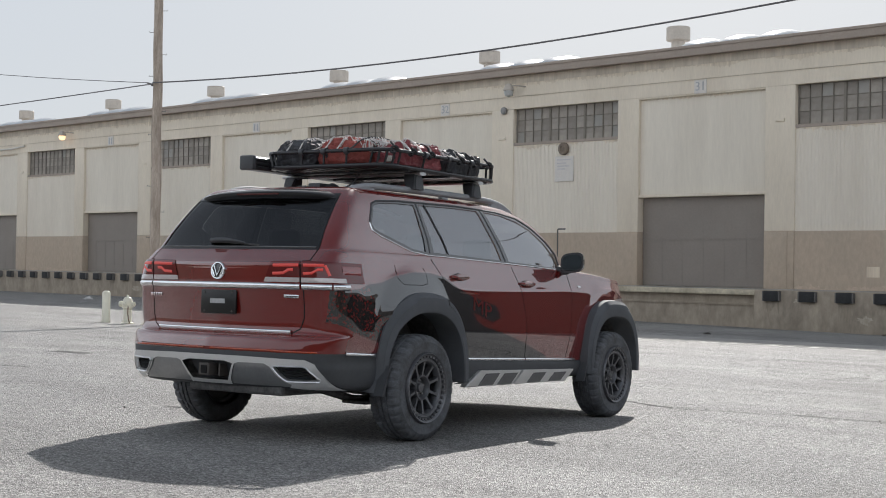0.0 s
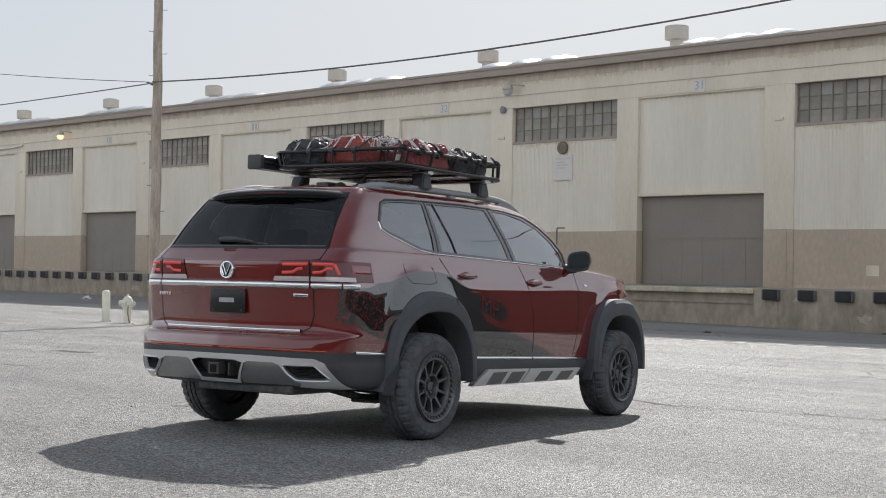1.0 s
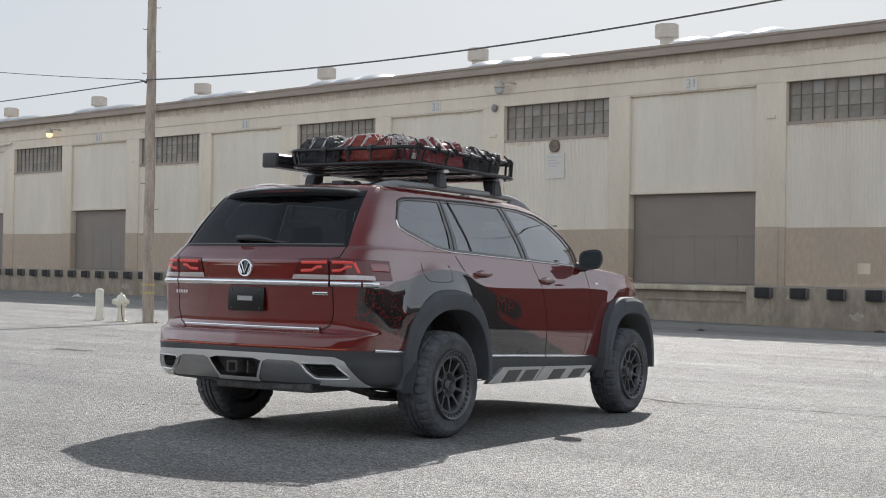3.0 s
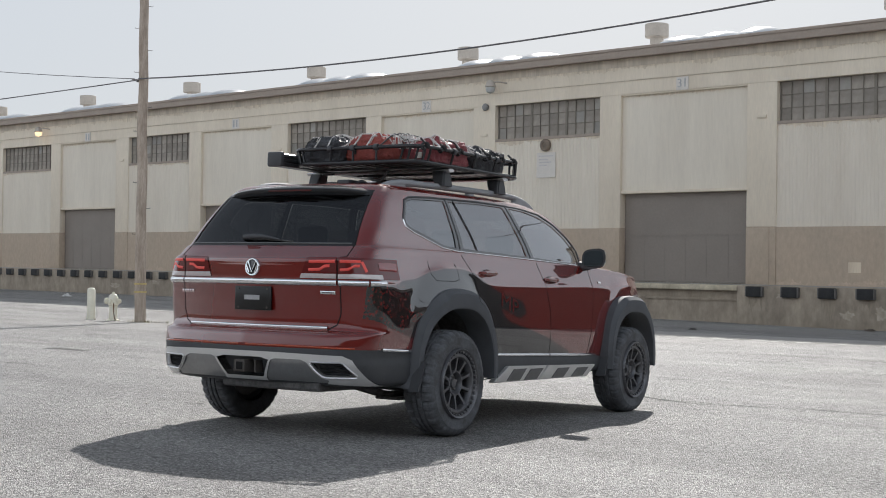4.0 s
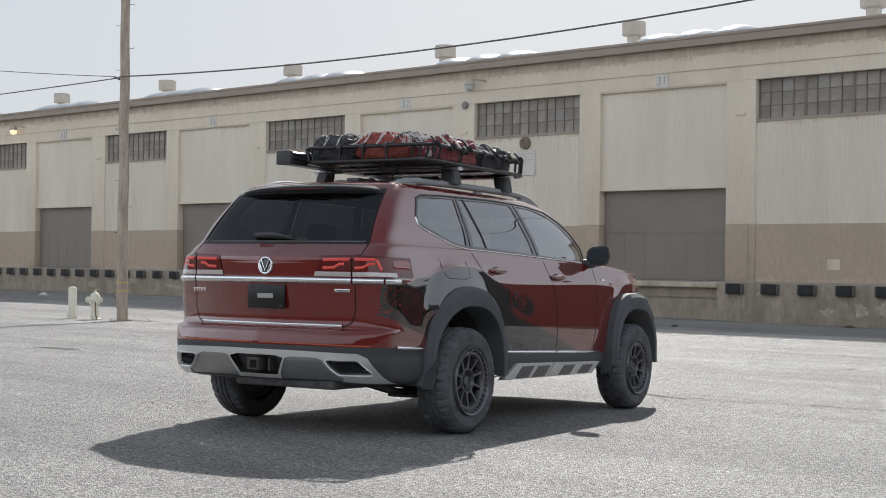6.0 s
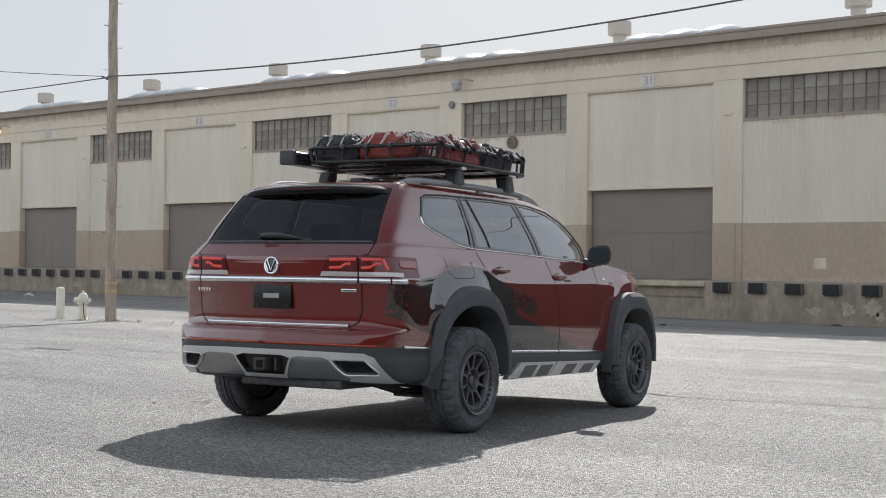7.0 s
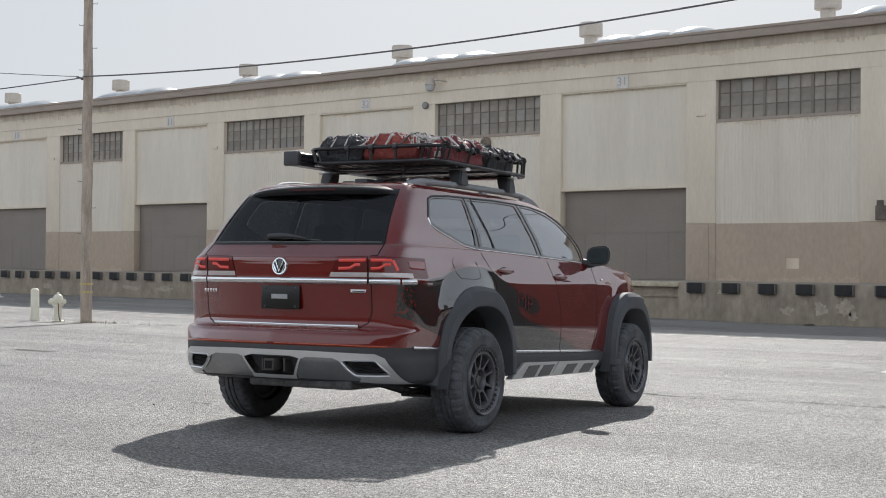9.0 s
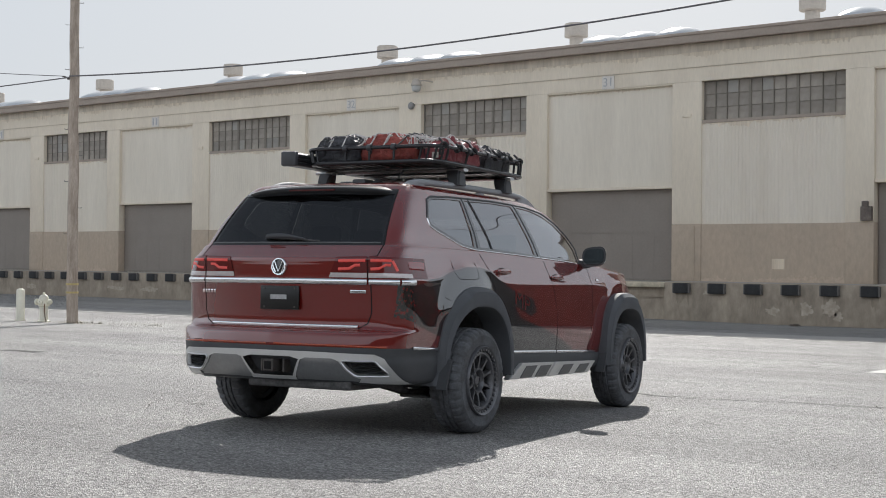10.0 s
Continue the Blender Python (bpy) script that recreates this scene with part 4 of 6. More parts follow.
# ---- car: cutting the skin into panels ----
flank = lambda s: (lambda c: c.y * s > 0.55)
rear = lambda c: c.x < -0.30
DOOR_R = [(0.285, 1.40), (0.30, 1.355), (0.41, 1.17), (0.50, 0.97), (0.66, 0.72), (0.70, 0.50), (1.62, 0.50), (1.61, 0.90), (1.55, 1.15), (1.46, 1.33), (1.455, 1.40)]
DOOR_F = [(1.455, 1.40), (1.46, 1.33), (1.55, 1.15), (1.61, 0.90), (1.62, 0.50), (2.34, 0.48), (2.40, 0.75), (2.46, 1.10), (2.44, 1.40)]
CAMO = [(-0.86, 1.065), (-0.60, 1.085), (-0.50, 1.118), (-0.36, 1.132), (-0.20, 1.184), (0.0, 1.217), (0.23, 1.219), (0.42, 1.193), (0.55, 1.14), (0.70, 1.085), (0.80, 1.05), (1.14, 0.99), (1.20, 0.92), (1.20, 0.885), (1.09, 0.845), (0.80, 0.935), (0.86, 0.865), (0.955, 0.825), (1.30, 0.755), (1.61, 0.68), (1.98, 0.57), (1.98, 0.545), (0.6, 0.575), (-0.30, 0.70), (-0.45, 0.722), (-0.66, 0.780), (-0.74, 0.816), (-0.86, 0.85)]
TAILGATE = [(-0.742, 1.40), (-0.748, 1.268), (-0.694, 1.264), (-0.694, 1.115), (-0.712, 1.06), (-0.712, 0.875), (-0.685, 0.80), (-0.62, 0.765), (0.62, 0.765), (0.685, 0.80), (0.712, 0.875), (0.712, 1.06), (0.694, 1.115), (0.694, 1.264), (0.748, 1.268), (0.742, 1.40)]
# wheel openings
for uc in (0.0, WB):
    gone = []
    for f in lower.faces:
        c = f.calc_center_median()
        if abs(c.y) > 0.66 and c.z > 0.3 and (abs(c.x - uc - 0.095) / (0.555 if c.x > uc + 0.095 else 0.47)) ** 2.5 + (max(0.0, c.z - 0.43) / 0.585) ** 2.5 < 1:
            gone.append(f)
    bmesh.ops.delete(lower, geom=gone, context="FACES")

PANELS = []
for s in (-1, 1):
    # black lower cladding along the sill
    sill = cut_out(lower, [(0.3, 0.30), (0.3, 0.572), (0.7, 0.560), (2.6, 0.518), (2.9, 0.51), (2.9, 0.30)], (0, 2), flank(s))
    part("sill_cladding", take(lower, sill), CLAD, car, "textured black sill cladding", 35)
    bm_l = cut_out(lower, CAMO, (0, 2), flank(s))
    film = take(lower, bm_l)
    for nm, poly in (("rear_door", DOOR_R), ("front_door", DOOR_F)):
        fs = cut_out(lower, poly, (0, 2), flank(s))
        d_ob = part(nm, take(lower, fs), RED, car, smooth=35)
        fs = cut_out(film, poly, (0, 2), flank(s))
        part("camouflage_film", take(film, fs), FILM, d_ob, "gloss black film on the lower door", 35)
        PANELS.append((nm, s, d_ob))
    # Patch outline copies where a dark reflection lets the flecks show.
    patch = take(film, cut_out(film, [(-0.95, 1.10), (-0.60, 1.112), (-0.50, 1.10), (-0.445, 1.01), (-0.42, 0.915), (-0.29, 0.87), (-0.2, 0.86), (-0.15, 0.60), (-0.95, 0.60)], (0, 2), flank(s)))
    part("flecked_film", patch, LIVERY, car, "black film with red flecks, cut to a dark reflection's outline", 35)
    for piece in loose(film):
        part("camouflage_film", piece, FILM, car, "gloss black film over the wheel arch, drawn fleckless for sky reflection", 35)

# rear: lamps, tailgate, bumper
LAMPS = []
lamp_body = lambda s: [(s * 0.700, 1.118), (s * 0.700, 1.262), (s * 1.0, 1.256), (s * 1.0, 1.118)]
lamp_hatch = lambda s: [(s * 0.405, 1.118), (s * 0.455, 1.257), (s * 0.688, 1.262), (s * 0.688, 1.118)]
for s in (-1, 1):
    for nm, poly in (("tail_lamp", lamp_body(s)), ("hatch_lamp", lamp_hatch(s))):
        fs = cut_out(lower, poly, (1, 2), lambda c: c.x < -0.545)
        bm_ = take(lower, fs, 0.006)
        low = cut_out(bm_, [(-2, 1.0), (-2, 1.150), (2, 1.150), (2, 1.0)], (1, 2), lambda c: c.x < -0.74)
        cl = take(bm_, low)
        ob = part(nm, bm_, LENS, car, "red wraparound tail lamp", 40)
        part("clear_strip", cl, LENSC, ob, "clear silver lower lens", 40)
        LAMPS.append((nm, s, ob))
bump_faces = cut_out(lower, [(-2, 0.2), (-2, 0.635), (2, 0.635), (2, 0.2)], (1, 2), lambda c: c.x < -0.38)
bump_low = take(lower, bump_faces)
fs = cut_out(lower, TAILGATE, (1, 2), lambda c: c.x < -0.60)
gate = part("tailgate", take(lower, fs), RED, car, smooth=35)
fs = [f for f in lower.faces if f.calc_center_median().x < -0.5 and f.calc_center_median().z < 0.80]
part("bumper_skin", take(lower, fs), RED, car, "dark red rear bumper skin", 35)
for s in (-1, 1):
    fs = cut_out(lower, [(3.36, 1.06), (3.42, 0.97), (3.9, 0.93), (3.9, 1.09)], (0, 2), lambda c, s=s: c.y * s > 0.3 and c.x > 3.3)
    part("headlamp", take(lower, fs, 0.004), LENSC, car, "clear wraparound headlamp", 40)
front_low = [f for f in lower.faces if f.calc_center_median().x > 3.3 and f.calc_center_median().z < 0.62]
part("front_bumper", take(lower, front_low), CLAD, car, smooth=35)
for piece in loose(lower):
    u_ = sum(v.co.x for v in piece.verts) / len(piece.verts)
    part("quarter_panel" if u_ < 1.2 else "front_wing" if u_ > 2.4 else "door_sill", piece, RED, car, smooth=35)
part("bonnet", bonnet, RED, car, smooth=35)

# greenhouse: glass and pillars
Q_WIN = [(-0.19, 1.722), (-0.225, 1.70), (-0.30, 1.56), (-0.295, 1.525), (-0.24, 1.50), (0.14, 1.392), (0.30, 1.378), (0.31, 1.752), (0.10, 1.748), (-0.12, 1.737)]
R_WIN = [(0.405, 1.378), (0.80, 1.367), (1.375, 1.352), (1.20, 1.762), (0.85, 1.765), (0.375, 1.754)]
F_WIN = [(1.49, 1.348), (2.42, 1.320), (2.37, 1.42), (2.24, 1.535), (2.05, 1.64), (1.83, 1.715), (1.58, 1.752), (1.31, 1.762)]
DLO = [(-0.16, 1.755), (-0.24, 1.725), (-0.335, 1.56), (-0.33, 1.51), (-0.25, 1.475), (0.12, 1.375), (0.30, 1.358), (1.40, 1.333), (2.48, 1.303), (2.43, 1.44), (2.29, 1.565), (2.10, 1.675), (1.86, 1.752), (1.52, 1.785), (0.85, 1.792), (0.10, 1.775)]
Q_WIN, R_WIN, F_WIN, DLO = ([(u, z - 0.018 * smooth01((z - 1.60) / 0.12)) for u, z in w] for w in (Q_WIN, R_WIN, F_WIN, DLO))
BACK = [(-0.736, 1.366), (-0.30, 1.362), (0.30, 1.362), (0.736, 1.366), (0.69, 1.58), (0.652, 1.725), (-0.652, 1.725), (-0.69, 1.58)]
for s in (-1, 1):
    for nm, poly, mat in (("quarter_window", Q_WIN, PRIVACY), ("rear_door_window", R_WIN, PRIVACY), ("front_door_window", F_WIN, CLEARG)):
        fs = cut_out(green, poly, (0, 2), lambda c, s=s: c.y * s > 0.55 and c.z > 1.3)
        part(nm, take(green, fs, -0.006), mat, car, "dark tinted side window", 50)
    fs = cut_out(green, DLO, (0, 2), lambda c, s=s: c.y * s > 0.55 and c.z > 1.3)
    part("window_surround", take(green, fs), GLOSSB, car, "gloss black window surround", 40)
fs = cut_out(green, BACK, (1, 2), lambda c: c.x < -0.35)
part("rear_window", take(green, fs, -0.004), BACKGLASS, gate, "dark tinted rear window", 50)
fs = [f for f in green.faces if f.calc_center_median().x > 1.3 and f.normal.x > 0.35 and f.calc_center_median().z < 1.80 and abs(f.calc_center_median().y) < 0.80]
part("windscreen", take(green, fs), CLEARG, car, "raked windscreen", 50)
fs = cut_out(green, [(-0.744, 1.30), (-0.744, 1.358), (-0.696, 1.58), (-0.655, 1.765), (0.655, 1.765), (0.696, 1.58), (0.744, 1.358), (0.744, 1.30)], (1, 2), lambda c: c.x < -0.42)
part("tailgate_frame", take(green, fs), SATB, gate, smooth=35)
part("roof", green, RED, car, "dark red roof and pillars", 35)

# the cut panels keep the flowing normals of the whole skin
for ob in [o for o in car.children_recursive if o.type == "MESH" and o.name.split(".")[0] in ("rear_door", "front_door", "camouflage_film", "flecked_film", "quarter_panel", "front_wing", "door_sill", "tailgate", "bumper_skin", "roof", "window_surround", "quarter_window", "rear_door_window", "front_door_window", "rear_window")]:
    flow = []
    for v in ob.data.vertices:
        c, nn, k, d = SKIN.find_nearest(v.co)
        cos, ns = SKINF[k]
        w = poly_3d_calc(cos, c)
        flow.append(sum((n * a for n, a in zip(ns, w)), Vector()).normalized() if d < 0.02 else nn)
    ob.data.normals_split_custom_set_from_vertices(flow)

# ---- car: trim ----
GAP = pm("panel_gap", (0.006, 0.005, 0.005), 0.9)
for s in (-1, 1):
    for pts in ([(0.30, 1.345), (0.41, 1.17), (0.50, 0.97), (0.60, 0.80)], [(1.46, 1.325), (1.55, 1.15), (1.61, 0.90), (1.62, 0.56)], [(2.44, 1.30), (2.46, 1.10), (2.40, 0.75), (2.34, 0.54)]):
        bm = bmesh.new()
        ribbon(bm, pts, 0.008, s, 0.0016)
        part("panel_gap", bm, GAP, car)
    bm = bmesh.new()
    ribbon(bm, [(-0.17, 1.265), (-0.18, 1.17), (-0.13, 1.125), (0.10, 1.125), (0.17, 1.14), (0.17, 1.255)], 0.005, s, 0.0012)
    part("fuel_flap_gap" if s < 0 else "panel_gap", bm, GAP, car)
    # bright belt line that kicks up behind the quarter window
    bm = bmesh.new()
    ribbon(bm, [(-0.327, 1.565), (-0.324, 1.507), (-0.245, 1.470), (0.10, 1.374), (0.30, 1.353), (1.40, 1.329), (2.46, 1.301)], 0.011, s, 0.006)
    part("belt_moulding", bm, CHROME, car, "bright chrome belt moulding", 40)
    bm = bmesh.new()
    ribbon(bm, [(-0.327, 1.56), (-0.235, 1.708), (-0.16, 1.733), (0.12, 1.750), (0.85, 1.764), (1.52, 1.757), (1.86, 1.725), (2.10, 1.652), (2.29, 1.553), (2.43, 1.44), (2.47, 1.31)], 0.016, s, 0.007)
    part("window_seal", bm, CLAD, car)
    for pts, wide in (([(0.352, 1.372), (0.342, 1.748)], 0.018), ([(0.60, 1.370), (0.45, 1.752)], 0.006), ([(1.255, 1.755), (1.435, 1.345)], 0.020)):
        bm = bmesh.new()
        ribbon(bm, pts, wide, s, 0.004)
        part("window_divider", bm, CLAD, car)
    # chrome strip along the doors, split at the door gap
    for a, b in ((0.72, 1.61), (1.63, 2.52)):
        bm = bmesh.new()
        za, zb = 0.582 - 0.0235 * (a - 0.7), 0.582 - 0.0235 * (b - 0.7)
        ribbon(bm, [(a, za - 0.012), (b, zb - 0.012)], 0.026, s, 0.012)
        part("sill_strip", bm, CHROME, car, "thin bright sill strip", 40)
    # silver sill plate with grey insets
    for k, (ua, ub) in enumerate(((0.70, 1.545), (1.44, 2.45))):
        bm = bmesh.new()
        y0, y1 = s * 0.955, s * 1.012
        zt = lambda u: 0.478 - 0.020 * (u - 0.9)
        zb_ = lambda u: 0.352 - 0.006 * (u - 0.79) / 1.6
        a_top, a_bot = (ua + 0.20 if k == 0 else ua + 0.13), ua
        q = [(a_bot, zb_(a_bot)), (ub - 0.12, zb_(ub)), (ub, zt(ub)), (a_top, zt(a_top))]
        A = [bm.verts.new((u, y0, z)) for u, z in q]
        B = [bm.verts.new((u, y1 + s * (0.0 if i < 2 else 0.022), z)) for i, (u, z) in enumerate(q)]
        bm.faces.new(B)
        bm.faces.new(A)
        for i in range(4):
            bm.faces.new((A[i], A[(i + 1) % 4], B[(i + 1) % 4], B[i]))
        bmesh.ops.bevel(bm, geom=bm.edges[:], offset=0.006, segments=2, affect="EDGES")
        pl = part("sill_plate", bm, SILVER, car, "satin silver sill plate", 40)
        for c0 in ((ua + 0.34, ub - 0.22) if k == 0 else (ua + 0.36, ua + 0.72)):
            bm = bmesh.new()
            q = [(c0 - 0.15, zb_(c0) + 0.008), (c0 + 0.06, zb_(c0) + 0.008), (c0 + 0.15, zt(c0) - 0.024), (c0 - 0.06, zt(c0) - 0.024)]
            B = [bm.verts.new((u, y1 + s * (0.009 if i < 2 else 0.023), z)) for i, (u, z) in enumerate(q)]
            A = [bm.verts.new((u, y1 - s * 0.01, z)) for i, (u, z) in enumerate(q)]
            bm.faces.new(B)
            for i in range(4):
                bm.faces.new((A[i], A[(i + 1) % 4], B[(i + 1) % 4], B[i]))
            part("grey_inset", bm, GREYP, pl)

# door handles and mirrors
for nm, s, d_ob in PANELS:
    u0, z0 = (0.66, 1.198) if nm == "rear_door" else (1.675, 1.168)
    bm = bmesh.new()
    n = 12
    rows = []
    for i in range(n + 1):
        t = i / n
        u = u0 - 0.125 + 0.25 * t
        e = max(0.25, math.sin(math.pi * min(max(t, 0.03), 0.97)) ** 0.35)
        c, nn = on_skin((u, s * 2, z0), (0, -s, 0))
        rows.append([bm.verts.new((u, c.y + s * (0.018 + 0.018 * math.cos(a)) * e * (1.0 if 0.1 < t < 0.9 else 0.8), z0 + 0.022 * e * math.sin(a) + 0.004 * (1 - t))) for a in (2 * math.pi * k / 10 for k in range(10))])
    for p, q in zip(rows, rows[1:]):
        for k in range(10):
            bm.faces.new((p[k], p[(k + 1) % 10], q[(k + 1) % 10], q[k]))
    bm.faces.new(rows[0])
    bm.faces.new(rows[-1])
    h = part("door_handle", bm, RED, d_ob, smooth=50)
    # Flat near-black disc on the skin, painted as shade in the handle's recess.
    bm = bmesh.new()
    c, nn = on_skin((u0, s * 2, z0), (0, -s, 0))
    lathe(bm, [(0.0, 0.0), (0.045, 0.002), (0.055, 0.003)], 16, Matrix.Translation((u0 - 0.02, c.y + s * 0.002, z0 - 0.004)) @ Matrix.Diagonal((1.6, 1, 0.62, 1)) @ Euler((radians(90 * s), 0, 0)).to_matrix().to_4x4())
    part("handle_recess", bm, GAP, d_ob)
for s in (-1, 1):
    bm = bmesh.new()
    n = 14
    rows = []
    for i in range(n + 1):                  # housing, flat face to the rear
        t = i / n
        k = (1 - t ** 2.6) ** 0.5 if t < 1 else 0.0
        k = max(k, 0.02)
        ring = []
        for a in (2 * math.pi * j / 20 for j in range(20)):
            ca, sa = math.cos(a), math.sin(a)
            x = abs(ca) ** 0.62 * (1 if ca > 0 else -1)
            y = abs(sa) ** 0.62 * (1 if sa > 0 else -1)
            ring.append(bm.verts.new((2.30 + 0.15 * t, s * (1.062 + 0.112 * x * k - 0.03 * t), 1.368 + (0.088 * y + 0.012 * x) * k)))
        rows.append(ring)
    for p, q in zip(rows, rows[1:]):
        for j in range(20):
            bm.faces.new((p[j], p[(j + 1) % 20], q[(j + 1) % 20], q[j]))
    bm.faces.new(rows[0])
    mir = part("door_mirror", bm, GLOSSB, car, "gloss black door mirror", 50)
    bm = bmesh.new()
    ring = []
    for a in (2 * math.pi * j / 24 for j in range(24)):
        ca, sa = math.cos(a), math.sin(a)
        ring.append(bm.verts.new((2.296, s * (1.062 + 0.093 * abs(ca) ** 0.62 * (1 if ca > 0 else -1)), 1.368 + 0.070 * abs(sa) ** 0.62 * (1 if sa > 0 else -1) + 0.01 * ca)))
    bm.faces.new(ring)
    # Near-black tint stands in for the dark surroundings this glass mirrors.
    part("mirror_glass", bm, pm("darkened_mirror", (0.06, 0.068, 0.07), 0.03, metal=1.0, var=0.02, bump=0), mir, "mirror glass with a dark reflection put in its colour")
    bm = bmesh.new()
    tube(bm, [(2.36, s * 0.90, 1.30), (2.36, s * 0.95, 1.30), (2.37, s * 1.0, 1.305)], [0.045, 0.038, 0.034], 10)
    part("mirror_arm", bm, CLAD, mir, smooth=50)

# wheel arch flares, liners, mud flaps
def arch_point(uc, f, t):
    """A point of the arch at t from the front foot (0) to the rear foot (1), f from the outer edge (0) to the lip (1)."""
    zb, zt = 0.45 - 0.04 * f, (1.075 if uc < 1 else 1.055) - 0.15 * f
    hw = (0.60 if uc < 1 else 0.625) - 0.115 * f if t < 0.5 else (0.51 if uc < 1 else 0.485) - 0.06 * f
    foot = 0.10
    if t < foot or t > 1 - foot:
        k = (foot - t) / foot if t < foot else (t - 1 + foot) / foot
        side = 1 if t < 0.5 else -1
        return uc + 0.095 + side * (hw + (0.045 * k if side < 0 and uc < 1 else 0.0)), zb - (zb - (0.40 if side > 0 or uc > 1 else 0.36)) * k
    a = math.pi * (t - foot) / (1 - 2 * foot)
    ca, sa = math.cos(a), math.sin(a)
    return uc + 0.095 + hw * abs(ca) ** 0.8 * (1 if ca > 0 else -1), zb + (zt - zb) * max(0.0, sa) ** 0.8


for uc in (0.0, WB - 0.02):
    for s in (-1, 1):
        bm = bmesh.new()
        prof = [(0.06, 0.82), (0.0, 1.010), (0.04, 1.042), (0.36, 1.066), (0.42, 1.078), (0.88, 1.088), (0.98, 1.082), (1.0, 1.070), (0.97, 0.88)]
        rows = []
        for i in range(81):
            t = i / 80
            pad = smooth01((0.085 - abs(t - 0.485)) / 0.012)       # raised pad on the crown
            row = []
            for k, (f, v) in enumerate(prof):
                if k in (3, 4):
                    f -= 0.17 * pad
                x, z = arch_point(uc, f, t)
                if uc:
                    v += 0.02
                v2 = v - (0.065 * smooth01((-x - 0.10) / 0.40) if uc == 0.0 else 0.035 * smooth01((x - 3.25) / 0.45))
                row.append(bm.verts.new((x, s * v2, z)))
            rows.append(row)
        for p, q in zip(rows, rows[1:]):
            for k in range(len(prof) - 1):
                bm.faces.new((p[k], p[k + 1], q[k + 1], q[k]))
        bm.faces.new(rows[0])
        bm.faces.new(rows[-1])
        JOINT = ([v.co.copy() for v in rows[31]], [v.co.copy().lerp(w.co, 0.5) for v, w in zip(rows[31], rows[32])])
        EDGE = [[rows[i][3].co.copy(), rows[i][3].co.copy().lerp(rows[i][2].co, 0.10)] for i in range(4, 32)]
        fl = part("wheel_arch_flare", bm, FLARE, car, "chunky black wheel arch flare", 32)
        if uc == 0.0:                                               # joint where the door edge crosses the flare
            off = Vector((0.001, s * 0.002, 0.001))
            bm = bmesh.new()
            A = [bm.verts.new(p + off) for p in JOINT[0][:4]]
            B = [bm.verts.new(p + off) for p in JOINT[1][:4]]
            for k in range(3):
                bm.faces.new((A[k], A[k + 1], B[k + 1], B[k]))
            R = [[bm.verts.new(p + off) for p in e] for e in EDGE]
            for p, q in zip(R, R[1:]):
                bm.faces.new((p[0], p[1], q[1], q[0]))
            part("flare_joint", bm, GAP, fl)
        bm = bmesh.new()                                            # inner liner
        A, B = [], []
        for i in range(33):
            x, z = arch_point(uc, 0.86, 0.03 + 0.94 * i / 32)
            A.append(bm.verts.new((x, s * (1.0 if uc == 0.0 and x < -0.2 else 1.03), z)))
            B.append(bm.verts.new((x, s * 0.62, z)))
        for i in range(32):
            bm.faces.new((A[i], A[i + 1], B[i + 1], B[i]))
        bm.faces.new(B)
        part("arch_liner", bm, UNDER, car, smooth=50)
        bm = bmesh.new()
        q = [(uc - 0.37, 0.55), (uc - 0.35, 0.55), (uc - 0.435, 0.34), (uc - 0.46, 0.34)]
        A = [bm.verts.new((u, s * 0.985, z)) for u, z in q]
        B = [bm.verts.new((u, s * 1.065, z)) for u, z in q]
        bm.faces.new(A)
        bm.faces.new(B)
        for i in range(4):
            bm.faces.new((A[i], A[(i + 1) % 4], B[(i + 1) % 4], B[i]))
        part("mud_flap", bm, CLAD, car)

# wheels
def wheel(u, s):
    w = new("wheel")
    w.parent = car
    w.location = (u, s * (1.010 if u > 1 else 0.998) - (0.085 if s > 0 else 0.0), WR)
    w.rotation_euler = (0, 0, 0 if s > 0 else math.pi)
    w.empty_display_size = 0.1
    return w


def tyre_mesh():
    """Off-road tyre with blocky shoulders; the axle is y, the outer face +y."""
    bm = bmesh.new()
    prof = [(0.248, -0.105), (0.272, -0.122), (0.315, -0.130), (0.352, -0.126), (0.371, -0.112), (0.382, -0.09), (0.385, -0.05), (0.375, -0.046), (0.375, -0.036), (0.386, -0.032),
            (0.387, -0.006), (0.376, -0.003), (0.376, 0.005), (0.387, 0.008), (0.386, 0.034), (0.375, 0.038), (0.375, 0.048), (0.385, 0.052), (0.382, 0.09), (0.371, 0.112), (0.352, 0.126), (0.335, 0.1295), (0.332, 0.1315), (0.318, 0.1315), (0.315, 0.1305), (0.282, 0.130), (0.258, 0.124), (0.240, 0.105)]
    n = 216
    rings = []
    for k in range(n):
        a = 2 * math.pi * k / n
        row = []
        for i, (r, y) in enumerate(prof):
            ph = k % 6
            if 3 <= i <= 6 or 17 <= i <= 20:              # shoulder lugs
                if ph in (0, 1):
                    r -= 0.0085 if i not in (3, 20) else 0.005
                    y *= 0.985 if i in (3, 4, 19, 20) else 1
            elif 9 <= i <= 14 and (k + (3 if y > 0 else 0)) % 6 == 0:
                r -= 0.006
            row.append(bm.verts.new((r * math.cos(a), y, r * math.sin(a))))
        rings.append(row)
    for k in range(n):
        p, q = rings[k], rings[(k + 1) % n]
        for i in range(len(prof) - 1):
            bm.faces.new((p[i], p[i + 1], q[i + 1], q[i]))
    return mesh_of("tyre", bm, TYRE, 32)


